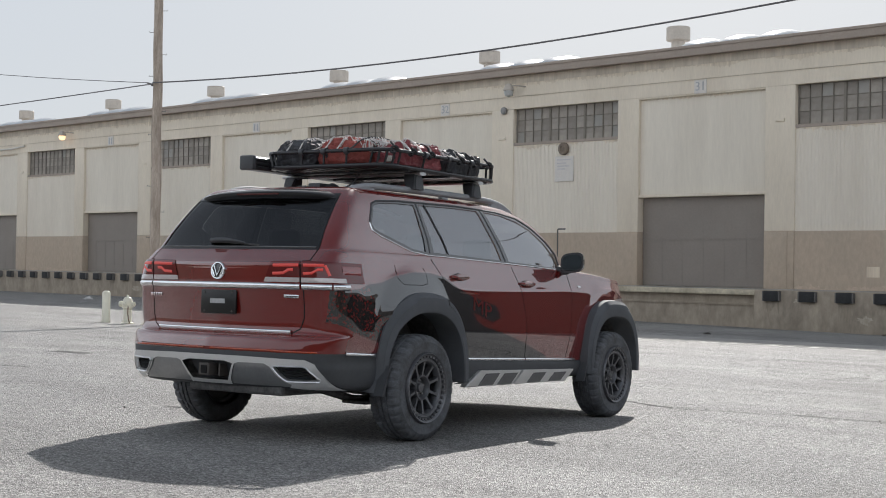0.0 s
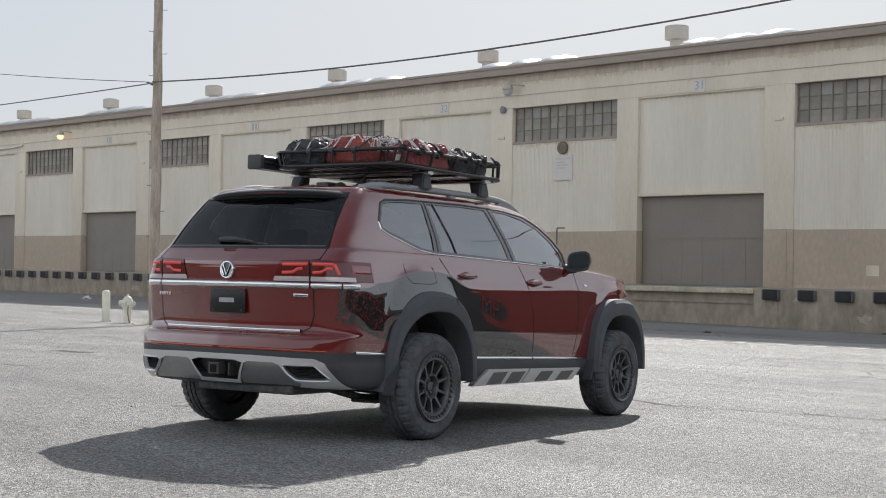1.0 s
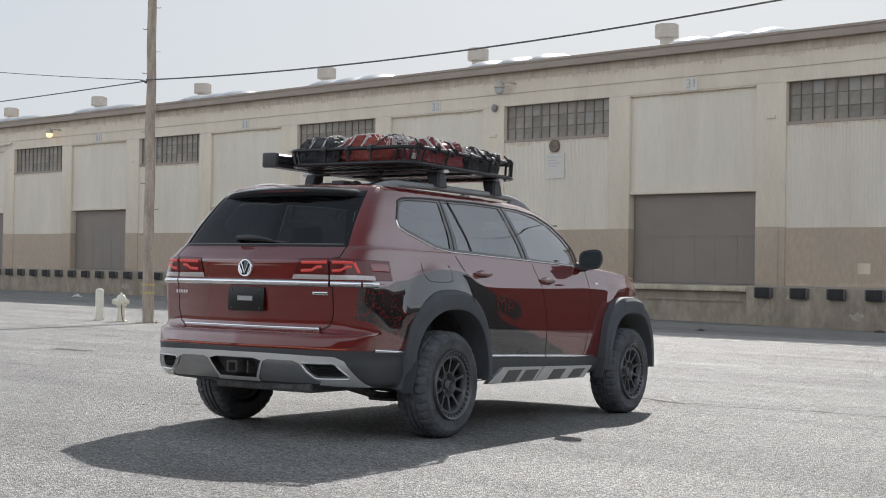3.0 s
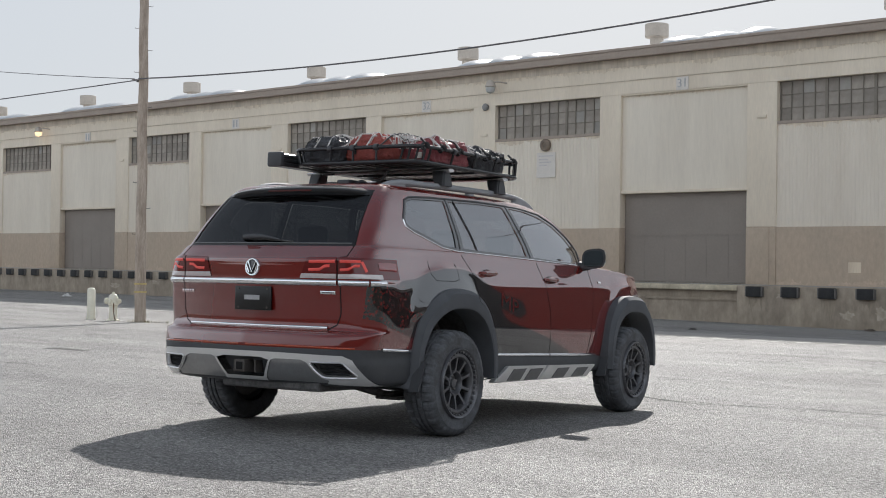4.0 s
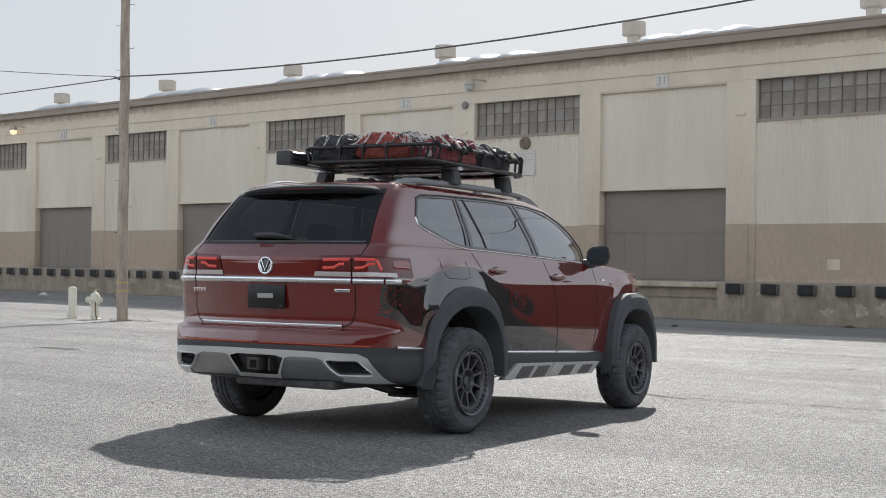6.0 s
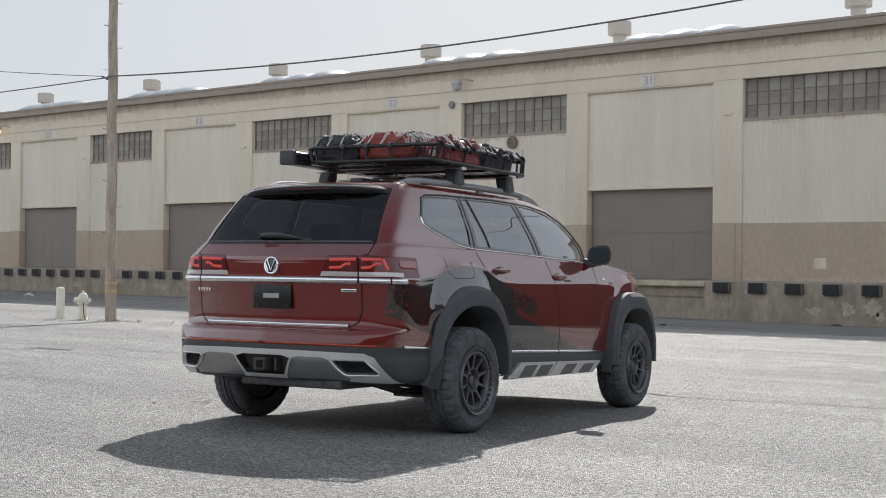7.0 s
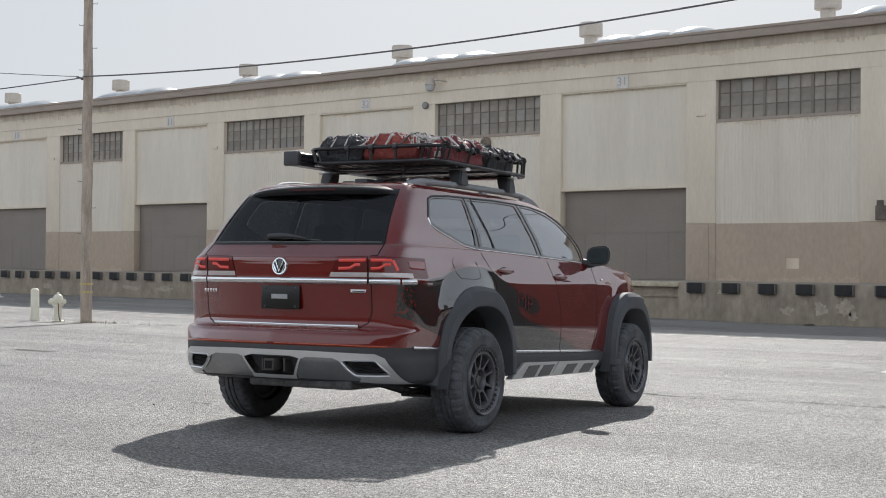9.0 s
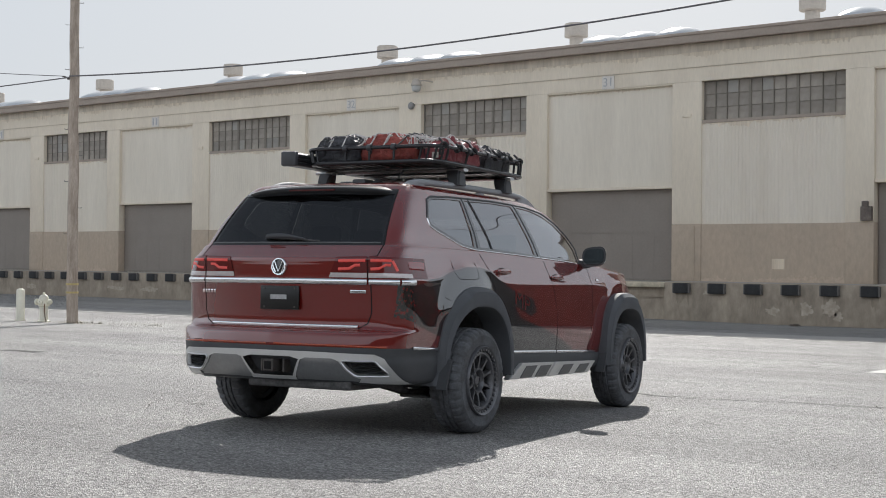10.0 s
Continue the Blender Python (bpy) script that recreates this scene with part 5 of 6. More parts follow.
def rim_mesh():
    bm = bmesh.new()
    rx = Euler((radians(-90), 0, 0)).to_matrix().to_4x4()
    # barrel and outer lip
    lathe(bm, [(0.245, -0.10), (0.215, -0.09), (0.212, 0.04), (0.218, 0.080), (0.228, 0.088), (0.240, 0.096), (0.252, 0.116), (0.262, 0.121), (0.267, 0.113), (0.268, 0.070), (0.245, 0.06)], 64, rx, False)
    lathe(bm, [(0.192, 0.050), (0.197, 0.084), (0.206, 0.094), (0.222, 0.096), (0.230, 0.090), (0.226, 0.050)], 64, rx, False)
    # hub bowl
    lathe(bm, [(0.098, 0.02), (0.100, 0.060), (0.094, 0.072), (0.086, 0.072), (0.078, 0.058), (0.070, 0.030), (0.0, 0.026)], 40, rx)
    # spokes
    for k in range(10):
        a = 2 * math.pi * (k + 0.5) / 10
        m = Euler((0, a, 0)).to_matrix().to_4x4()
        b2 = bmesh.new()
        q = [(0.086, 0.017), (0.12, 0.0095), (0.175, 0.0085), (0.206, 0.019)]
        top, bot = [], []
        for r, w in q:
            yo = 0.064 + 0.02 * (r - 0.08) / 0.12
            top.append((b2.verts.new((r, yo, -w)), b2.verts.new((r, yo, w))))
            bot.append((b2.verts.new((r, yo - 0.045, -w * 1.25)), b2.verts.new((r, yo - 0.045, w * 1.25))))
        for i in range(3):
            b2.faces.new((top[i][0], top[i][1], top[i + 1][1], top[i + 1][0]))
            b2.faces.new((top[i][0], top[i + 1][0], bot[i + 1][0], bot[i][0]))
            b2.faces.new((top[i][1], bot[i][1], bot[i + 1][1], top[i + 1][1]))
        bmesh.ops.transform(b2, matrix=m, verts=b2.verts[:])
        t = bpy.data.meshes.new("t")
        b2.to_mesh(t)
        b2.free()
        bm.from_mesh(t)
        bpy.data.meshes.remove(t)
    return mesh_of("rim", bm, RIM, 35)


def ring_notches():
    """Raised teeth round the lip of the rim."""
    bm = bmesh.new()
    for k in range(36):
        a = 2 * math.pi * k / 36
        b2 = bmesh.new()
        bx(b2, 0.230, 0.250, 0.088, 0.110, -0.012, 0.012, 0.002)
        bmesh.ops.transform(b2, matrix=Euler((0, a, 0)).to_matrix().to_4x4(), verts=b2.verts[:])
        t = bpy.data.meshes.new("t")
        b2.to_mesh(t)
        b2.free()
        bm.from_mesh(t)
        bpy.data.meshes.remove(t)
    return mesh_of("lip_teeth", bm, RIM, 35)


def hub_mesh():
    bm = bmesh.new()
    rx = Euler((radians(-90), 0, 0)).to_matrix().to_4x4()
    lathe(bm, [(0.034, 0.02), (0.034, 0.052), (0.030, 0.058), (0.0, 0.060)], 24, rx)
    return mesh_of("centre_cap", bm, RIM, 35)


def nut_mesh():
    bm = bmesh.new()
    lathe(bm, [(0.010, 0.025), (0.010, 0.045), (0.006, 0.048), (0, 0.048)], 6, Euler((radians(-90), 0, 0)).to_matrix().to_4x4())
    return mesh_of("wheel_nut", bm, GREYM, 35)


def disc_mesh():
    bm = bmesh.new()
    lathe(bm, [(0.0, -0.05), (0.207, -0.05), (0.207, -0.03), (0.165, -0.03), (0.165, -0.005), (0.0, -0.005)], 40, Euler((radians(-90), 0, 0)).to_matrix().to_4x4())
    return mesh_of("brake_disc", bm, pm("brake_iron", (0.10, 0.095, 0.09), 0.5, metal=0.8, var=0.1), 35)


TY, RI, TE, HU, NU, DI = tyre_mesh(), rim_mesh(), ring_notches(), hub_mesh(), nut_mesh(), disc_mesh()
for u in (0.0, WB):
    for s in (-1, 1):
        w = wheel(u, s)
        w.name = "wheel"
        for nm, me in (("tyre", TY), ("rim", RI), ("lip_teeth", TE), ("centre_cap", HU), ("brake_disc", DI)):
            o = part(nm, me, None, w, {"tyre": "knobbly black off-road tyre", "rim": "matt black ten-spoke rim"}.get(nm, ""))
            o.location = (0, 0.026 if nm in ("rim", "lip_teeth", "centre_cap") else 0, 0)
            if nm in ("rim", "lip_teeth"):
                o.scale = (0.95, 1.0, 0.95)
        for k in range(5):
            o = part("wheel_nut", NU, None, w)
            o.location = (0.053 * math.cos(1.2566 * k + 0.3), 0.026, 0.053 * math.sin(1.2566 * k + 0.3))

# underside
bm = bmesh.new()
bx(bm, -0.80, 3.6, -0.60, 0.60, 0.40, 0.56, 0.04)
bx(bm, 0.62, 2.4, -0.93, 0.93, 0.385, 0.55, 0.03)
part("floor_pan", bm, UNDER, car)
bm = bmesh.new()
tube(bm, [(0, -0.86, WR), (0, 0.86, WR)], 0.05, 10)
for s in (-1, 1):
    tube(bm, [(0.05, s * 0.72, 0.33), (-0.10, s * 0.35, 0.36), (-0.12, 0, 0.38)], 0.04, 8)
    tube(bm, [(-0.05, s * 0.74, 0.29), (0.5, s * 0.62, 0.40)], 0.035, 8)
part("rear_axle", bm, UNDER, car, smooth=50)
bm = bmesh.new()
bx(bm, -0.66, -0.26, -0.30, 0.42, 0.33, 0.45, 0.05)
part("rear_silencer", bm, UNDER, car, smooth=40)
bm = bmesh.new()
tube(bm, [(-0.62, -0.52, 0.40), (-0.30, -0.68, 0.30), (-0.05, -0.80, 0.29)], 0.024, 8)
tube(bm, [(-0.50, -0.45, 0.37), (-0.22, -0.66, 0.27), (-0.02, -0.80, 0.27)], 0.02, 8)
bx(bm, -0.34, -0.02, -0.84, -0.62, 0.262, 0.285, 0.01)
part("suspension_arm", bm, UNDER, car, smooth=50)

# ---- car: rear end ----
DSILVER = pm("dark_satin_silver", (0.37, 0.375, 0.38), 0.33, metal=0.85, var=0.05, scale=5)
BRUSHED = pm("brushed_bright_metal", (0.72, 0.72, 0.72), 0.28, metal=0.85, var=0.04, scale=8)
SIL = [(-0.79, 0.594), (-0.845, 0.565), (-0.885, 0.49), (-0.925, 0.392), (-0.62, 0.405), (0.62, 0.405), (0.925, 0.392), (0.885, 0.49), (0.845, 0.565), (0.79, 0.594), (0.3, 0.602), (-0.3, 0.602)]
BMP = part("rear_bumper", bmesh.new(), CLAD, car, "black lower rear bumper with silver skid plate", 35)
sil = take(bump_low, cut_out(bump_low, SIL, (1, 2), lambda c: c.x < -0.45), 0.010)
hitch = take(sil, cut_out(sil, [(-0.235, 0.545), (-0.165, 0.562), (0.165, 0.562), (0.235, 0.545), (0.165, 0.425), (-0.165, 0.425)], (1, 2), lambda c: c.x < -0.9))
bmesh.ops.translate(hitch, vec=(0.09, 0, 0), verts=hitch.verts[:])
part("hitch_pocket", hitch, CLAD, BMP, "dark tow hitch pocket")
for s in (-1, 1):
    g = take(sil, cut_out(sil, [(s * 0.252, 0.545), (s * 0.29, 0.558), (s * 0.50, 0.558), (s * 0.548, 0.540), (s * 0.585, 0.485), (s * 0.645, 0.436), (s * 0.69, 0.420), (s * 0.65, 0.38), (s * 0.19, 0.38), (s * 0.19, 0.425)], (1, 2), lambda c: c.x < -0.6), -0.008)
    part("grey_insert", g, DSILVER, BMP, "dark grey bumper insert", 40)
    EX = [(s * 0.572, 0.532), (s * 0.585, 0.546), (s * 0.785, 0.546), (s * 0.80, 0.538), (s * 0.862, 0.462), (s * 0.857, 0.448), (s * 0.67, 0.446), (s * 0.645, 0.455), (s * 0.605, 0.490)]
    pocket = take(sil, cut_out(sil, EX, (1, 2), lambda c: c.x < -0.5))
    bmesh.ops.translate(pocket, vec=(0.05, 0, 0), verts=pocket.verts[:])
    ex = part("exhaust_pocket", pocket, UNDER, BMP, "black exhaust outlet")
    bm = bmesh.new()
    ribbon(bm, EX + EX[:1], 0.015, 0, 0.018, 0.016)
    part("exhaust_trim", bm, BRUSHED, ex, "chrome exhaust surround", 40)
    bm = bmesh.new()
    for k in range(4):
        z = 0.46 + 0.02 * k
        ribbon(bm, [(s * 0.63, z), (s * 0.82, z)], 0.006, 0, -0.035, 0.01)
    part("outlet_slat", bm, CLAD, ex)
bmesh.ops.recalc_face_normals(sil, faces=sil.faces[:])
part("skid_plate", sil, SILVER, BMP, "satin silver skid plate", 35)
me = mesh_of("rear_bumper", bump_low, CLAD, 35)
BMP.data = me
bm = bmesh.new()
bx(bm, -1.115, -0.95, -0.043, 0.043, 0.452, 0.538, 0.008)
part("tow_receiver", bm, DARKM, BMP, "square steel tow receiver")
# Flat black tile on the closed end, painted as the hollow's shade.
bm = bmesh.new()
bx(bm, -1.121, -1.116, -0.027, 0.027, 0.468, 0.522)
part("receiver_opening", bm, GAP, BMP)
for v in (-0.10, 0.085):
    bm = bmesh.new()
    bx(bm, -1.07, -0.98, v - 0.008, v + 0.008, 0.450, 0.535, 0.003)
    part("chain_lug", bm, DARKM, BMP)
bm = bmesh.new()
bx(bm, -0.98, -0.50, -0.60, 0.27, 0.335, 0.405, 0.02)
part("bumper_underside", bm, UNDER, BMP)
for s in (-1, 1):
    # Orange strip painted for sunlit ground mirrored in the bumper's glossy lip.
    bm = bmesh.new()
    ribbon(bm, [(s * 0.03, 0.648), (s * 0.55, 0.648), (s * 0.86, 0.642)], 0.015, 0, 0.008)
    part("rear_reflector", bm, LIPGLINT, BMP, "thin orange-red strip painted as a reflection on the lip", 40)
    bm = bmesh.new()
    ribbon(bm, [(-0.74, 0.634), (-0.42, 0.620)], 0.028, s, 0.010)
    part("corner_strip", bm, CHROME, BMP, "bright bumper corner strip", 40)

# bright bar across the tail, in three pieces
for a, b in ((-0.690, 0.690), (0.704, 0.90), (-0.90, -0.704)):
    bm = bmesh.new()
    ribbon(bm, [(a, 1.088), (b, 1.088)], 0.046, 0, 0.016)
    part("tail_bar", bm, CHROME, gate if a == -0.690 else car, "polished chrome tail bar", 50)
for s in (-1, 1):
    bm = bmesh.new()
    ribbon(bm, [(-0.845, 1.088), (-0.715, 1.090)], 0.046, s, 0.016)
    part("tail_bar", bm, CHROME, car, "polished chrome tail bar", 50)
bm = bmesh.new()
ribbon(bm, [(-0.62, 0.776), (0.62, 0.776)], 0.026, 0, 0.016)
part("tailgate_strip", bm, CHROME, gate, "chrome tailgate strip", 50)
bm = bmesh.new()
ribbon(bm, [(-0.72, 1.364), (0.72, 1.364)], 0.012, 0, 0.006)
part("glass_moulding", bm, GREYP, gate)
for s in (-1, 1):
    bm = bmesh.new()
    ribbon(bm, [(s * 0.660, 1.74), (s * 0.696, 1.58), (s * 0.745, 1.358), (s * 0.749, 1.270), (s * 0.696, 1.265), (s * 0.694, 1.115), (s * 0.712, 1.06), (s * 0.712, 0.875), (s * 0.685, 0.80), (s * 0.62, 0.763)], 0.009, 0, 0.002)
    part("panel_gap", bm, GAP, car)

# lamps: light guides inside the red lenses
for nm, s, ob in LAMPS:
    strokes = [[(0.475, 1.232), (0.68, 1.236)], [(0.475, 1.176), (0.56, 1.180), (0.60, 1.203), (0.64, 1.205)]] if nm == "hatch_lamp" else [[(0.715, 1.236), (0.845, 1.236)], [(0.715, 1.178), (0.775, 1.182), (0.815, 1.206), (0.845, 1.206)], [(0.850, 1.236), (0.885, 1.165)]]
    for st in strokes:
        bm = bmesh.new()
        ribbon(bm, [(s * a, z) for a, z in st], 0.027, 0, 0.010, 0.002)
        part("light_guide", bm, LED, ob, "bright red light guide")
    bm = bmesh.new()
    if nm == "tail_lamp":
        ribbon(bm, [(-0.76, 1.205), (-0.60, 1.205), (-0.57, 1.20)], 0.085, s, 0.009, 0.002)
        part("side_marker", bm, LENSR, ob, "bright red side marker")

# number plate, emblem, badges
pc, pn = on_skin((-3, 0, 0.97), (1, 0, 0))
bm = bmesh.new()
bx(bm, pc.x - 0.018, pc.x - 0.002, -0.165, 0.165, 0.885, 1.052, 0.006)
plate = part("number_plate", bm, pm("black_plate", (0.008, 0.008, 0.008), 0.35, var=0.1), gate, "plain black plate with one pale bar", 40)
bm = bmesh.new()
bx(bm, pc.x - 0.0205, pc.x - 0.018, -0.062, 0.075, 0.957, 0.990)
part("plate_bar", bm, pm("pale_print", (0.5, 0.5, 0.5), 0.6), plate)
for v in (-0.13, 0.13):
    for z in (0.903, 1.035):
        bm = bmesh.new()
        lathe(bm, [(0.008, 0), (0.008, 0.003), (0.0, 0.004)], 10, Matrix.Translation((pc.x - 0.018, v, z)) @ Euler((0, radians(-90), 0)).to_matrix().to_4x4())
        part("plate_screw", bm, DARKM, plate)
ec, en = on_skin((-3, 0, 1.188), (1, 0, 0))
er = Matrix.Translation((ec.x - 0.004, 0, 1.188)) @ Euler((0, radians(-86), 0)).to_matrix().to_4x4()
bm = bmesh.new()
lathe(bm, [(0.050, 0.0), (0.049, 0.008), (0.053, 0.014), (0.059, 0.014), (0.063, 0.006), (0.063, -0.004)], 40, er)
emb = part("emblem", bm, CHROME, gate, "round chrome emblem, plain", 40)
bm = bmesh.new()
lathe(bm, [(0.055, 0.002), (0.03, 0.006), (0.0, 0.007)], 32, er)
part("emblem_disc", bm, GLOSSB, emb, smooth=60)
for pts in ([(-0.034, 0.040), (0.0, -0.036), (0.034, 0.040)], [(-0.050, 0.014), (-0.024, -0.040)], [(0.050, 0.014), (0.024, -0.040)]):
    bm = bmesh.new()
    tube(bm, [(ec.x - 0.014, v, 1.188 + z) for v, z in pts], 0.0065, 6)
    part("emblem_stroke", bm, CHROME, emb)
for a, b, z, h in ((0.60, 0.745, 1.008, 0.026), ):
    n_ = 5
    for k in range(n_):
        w_ = (b - a) / n_
        bm = bmesh.new()
        ribbon(bm, [(a + w_ * k + 0.004, z), (a + w_ * (k + 1) - 0.006, z)], h, 0, 0.005)
        part("badge_bar", bm, CHROME, gate)
bm = bmesh.new()
ribbon(bm, [(-0.675, 1.020), (-0.56, 1.020)], 0.026, 0, 0.006)
bd = part("badge_plate", bm, CHROME, gate)
bm = bmesh.new()
ribbon(bm, [(-0.665, 1.020), (-0.575, 1.020)], 0.010, 0, 0.0075)
part("badge_print", bm, GLOSSB, bd)
# worn red letters on the dark film of the right rear door
bm = text_mesh("MP", 0.165)
turn = math.radians(-16)
for v in bm.verts:
    x, y = v.co.x * 1.35, v.co.y
    u, z = 0.935 + x * math.cos(turn) - y * math.sin(turn) * 0.4, 0.962 + x * math.sin(turn) + y * math.cos(turn)
    c, nn = on_skin((u, -2, z), (0, 1, 0))
    v.co = Vector((u, c.y - 0.0015 - 0.25 * max(0.0, v.co.z), z))
part("film_lettering", bm, paint("worn_red_print", (0.14, 0.014, 0.013), 0.0, 0.3, ior=1.9), car, "worn dark red letters")
for s in (-1, 1):
    c, nn = on_skin((2.63, s * 2, 1.16), (0, -s, 0))
    bm = bmesh.new()
    ribbon(bm, [(2.60, 1.165), (2.66, 1.163)], 0.022, s, 0.004)
    part("wing_badge", bm, CHROME, car)

# rear spoiler with brake light
bm = bmesh.new()
rows = []
for i in range(49):
    v = -0.664 + 1.328 * i / 48
    e = abs(v / 0.664)
    dz = -0.026 * e ** 2 - 0.014 * e ** 6
    us = -0.545 + 0.045 * e ** 2 + 0.035 * e ** 8                 # the skin behind the lip
    ut = us - 0.058 * (1 - e ** 5) - 0.012
    zr = 1.842 - 0.04 * e ** 3
    rows.append([bm.verts.new(p) for p in ((-0.20, v, zr), (-0.36, v, 1.826 + 0.8 * dz), (ut + 0.06, v, 1.796 + dz), (ut + 0.012, v, 1.784 + dz), (ut, v, 1.774 + dz), (ut + 0.004, v, 1.756 + dz), (ut + 0.022, v, 1.738 + dz * 0.8), (us + 0.005, v, 1.722 + dz * 0.6), (us + 0.06, v, 1.722 + dz * 0.6))])
for p, q in zip(rows, rows[1:]):
    for k in range(8):
        bm.faces.new((p[k], p[k + 1], q[k + 1], q[k]))
bm.faces.new(rows[0])
bm.faces.new(rows[-1])
sp = part("spoiler", bm, SATB, gate, "gloss black roof spoiler", 50)
bm = bmesh.new()
bx(bm, -0.617, -0.600, -0.20, 0.20, 1.752, 1.766, 0.004)
part("brake_light", bm, pm("dark_red_lens", (0.075, 0.008, 0.008), 0.2), sp, "dark red high brake light")
# rear wiper
bm = bmesh.new()
wp = []
for k in range(9):
    v, z = 0.22 - 0.34 * k / 8, 1.40 - 0.018 * k / 8 + 0.012 * math.sin(math.pi * k / 8)
    c, nn = on_skin((-3, v, z), (1, 0, 0))
    wp.append(c + Vector((-0.022, 0, 0.008)))
tube(bm, wp, [0.017, 0.019, 0.019, 0.018, 0.016, 0.013, 0.010, 0.008, 0.006], 8)
wi = part("wiper", bm, CLAD, gate, "black rear wiper", 50)
bm = bmesh.new()
tube(bm, [wp[0] + Vector((0.012, 0.02, -0.012)), wp[4] + Vector((0.010, 0, -0.018)), wp[8] + Vector((0.012, -0.12, -0.014))], 0.006, 6)
part("wiper_blade", bm, UNDER, wi)

# ---- car: roof rails, rack, load ----
for s in (-1, 1):
    bm = bmesh.new()
    P = [(-0.30, 0.585, 1.792), (-0.20, 0.59, 1.826), (-0.08, 0.595, 1.846), (0.10, 0.60, 1.856), (0.8, 0.605, 1.866), (1.5, 0.60, 1.866), (1.75, 0.59, 1.852), (1.90, 0.58, 1.825), (2.02, 0.575, 1.785)]
    tube(bm, [(a, s * b, c) for a, b, c in catmull(np.array(P), 4, 0)], 0.026, 10)
    rl = part("roof_rail", bm, RAILM, car, "grey raised roof rail", 60)
    for q in ([(-0.31, 1.775), (-0.29, 1.795), (-0.20, 1.828), (-0.10, 1.846), (-0.02, 1.842), (0.05, 1.800)], [(1.62, 1.80), (1.68, 1.845), (1.74, 1.862), (1.86, 1.842), (1.97, 1.808), (2.03, 1.775)], [(0.88, 1.80), (0.91, 1.848), (0.99, 1.848), (1.02, 1.80)]):
        bm = bmesh.new()
        A = [bm.verts.new((u, s * 0.598 - 0.020, z)) for u, z in q]
        B = [bm.verts.new((u, s * 0.598 + 0.020, z)) for u, z in q]
        bm.faces.new(A)
        bm.faces.new(B)
        for i in range(len(q)):
            bm.faces.new((A[i], A[(i + 1) % len(q)], B[(i + 1) % len(q)], B[i]))
        bmesh.ops.bevel(bm, geom=bm.edges[:], offset=0.007, segments=2, affect="EDGES")
        part("rail_foot", bm, RAILM, rl, smooth=40)

bm = bmesh.new()
rows = []
for i in range(11):                        # low black aerial housing on the roof
    t = i / 10
    h, w = 0.055 * math.sin(math.pi * min(1, 0.15 + 0.85 * t)) + 0.006, 0.04 * (0.4 + 0.6 * math.sin(math.pi * t))
    rows.append([bm.verts.new((0.02 + 0.20 * t, -0.14 + w * a, 1.835 + h * b)) for a, b in ((-1, 0), (-0.7, 0.7), (0, 1), (0.7, 0.7), (1, 0))])
for p, q in zip(rows, rows[1:]):
    for k in range(4):
        bm.faces.new((p[k], p[k + 1], q[k + 1], q[k]))
part("roof_aerial", bm, CLAD, car, "low black aerial housing", 50)

bm = bmesh.new()
bx(bm, 0.04, 0.18, -0.06, 0.06, 1.845, 1.895, 0.012)
bx(bm, 0.10, 0.18, -0.16, -0.05, 1.845, 1.874, 0.010)
bx(bm, 0.02, 0.10, 0.06, 0.16, 1.845, 1.876, 0.010)
tube(bm, [(0.14, -0.15, 1.865), (0.14, -0.22, 1.858), (0.18, -0.27, 1.90), (0.24, -0.29, 1.98)], 0.006, 6)
part("wiring_box", bm, CLAD, car, "black wiring box with a cable", 40)

rack = thing("roof_rack", "black tubular steel roof basket on crossbars", "roof rack", worldly=False)
rack.matrix_basis = car.matrix_basis @ Matrix.Translation((0.9, 0, 1.88))
RK = Matrix.Translation((-0.9, 0, -1.88))


def rpart(name, bm, mat, label="", smooth=50, parent=None):
    bmesh.ops.transform(bm, matrix=RK, verts=bm.verts[:])
    return part(name, bm, mat, parent or rack, label, smooth)


for u in (0.52, 1.37):
    bm = bmesh.new()
    rows = []
    for v in np.linspace(-0.69, 0.69, 12):
        rows.append([bm.verts.new((u + 0.042 * math.cos(a), v, 1.990 + 0.014 * math.sin(a))) for a in (2 * math.pi * k / 12 for k in range(12))])
    for p, q in zip(rows, rows[1:]):
        for k in range(12):
            bm.faces.new((p[k], p[(k + 1) % 12], q[(k + 1) % 12], q[k]))
    bm.faces.new(rows[0])
    bm.faces.new(rows[-1])
    rpart("crossbar", bm, ALUM, "aerofoil crossbar")
    for s in (-1, 1):
        bm = bmesh.new()
        rows = []
        for t in np.linspace(0, 1, 8):
            z = 1.868 + 0.140 * t
            hu = 0.068 - 0.030 * t ** 1.6
            v0, v1 = s * (0.665 - 0.012 * t), s * (0.572 - 0.05 * t)
            e = 1.0 if t < 0.7 else 1.0 - 0.45 * ((t - 0.7) / 0.3) ** 2
            rows.append([bm.verts.new(p) for p in ((u - hu * e, v0, z), (u + hu * e, v0, z), (u + hu * e, v1, z), (u - hu * e, v1, z))])
        for p, q in zip(rows, rows[1:]):
            for k in range(4):
                bm.faces.new((p[k], p[(k + 1) % 4], q[(k + 1) % 4], q[k]))
        bm.faces.new(rows[0])
        bm.faces.new(rows[-1])
        bmesh.ops.bevel(bm, geom=[e for e in bm.edges if abs(e.verts[0].co.z - e.verts[1].co.z) > 0.005], offset=0.012, segments=3, affect="EDGES")
        rpart("rack_foot", bm, CLAD, "moulded black rack foot")


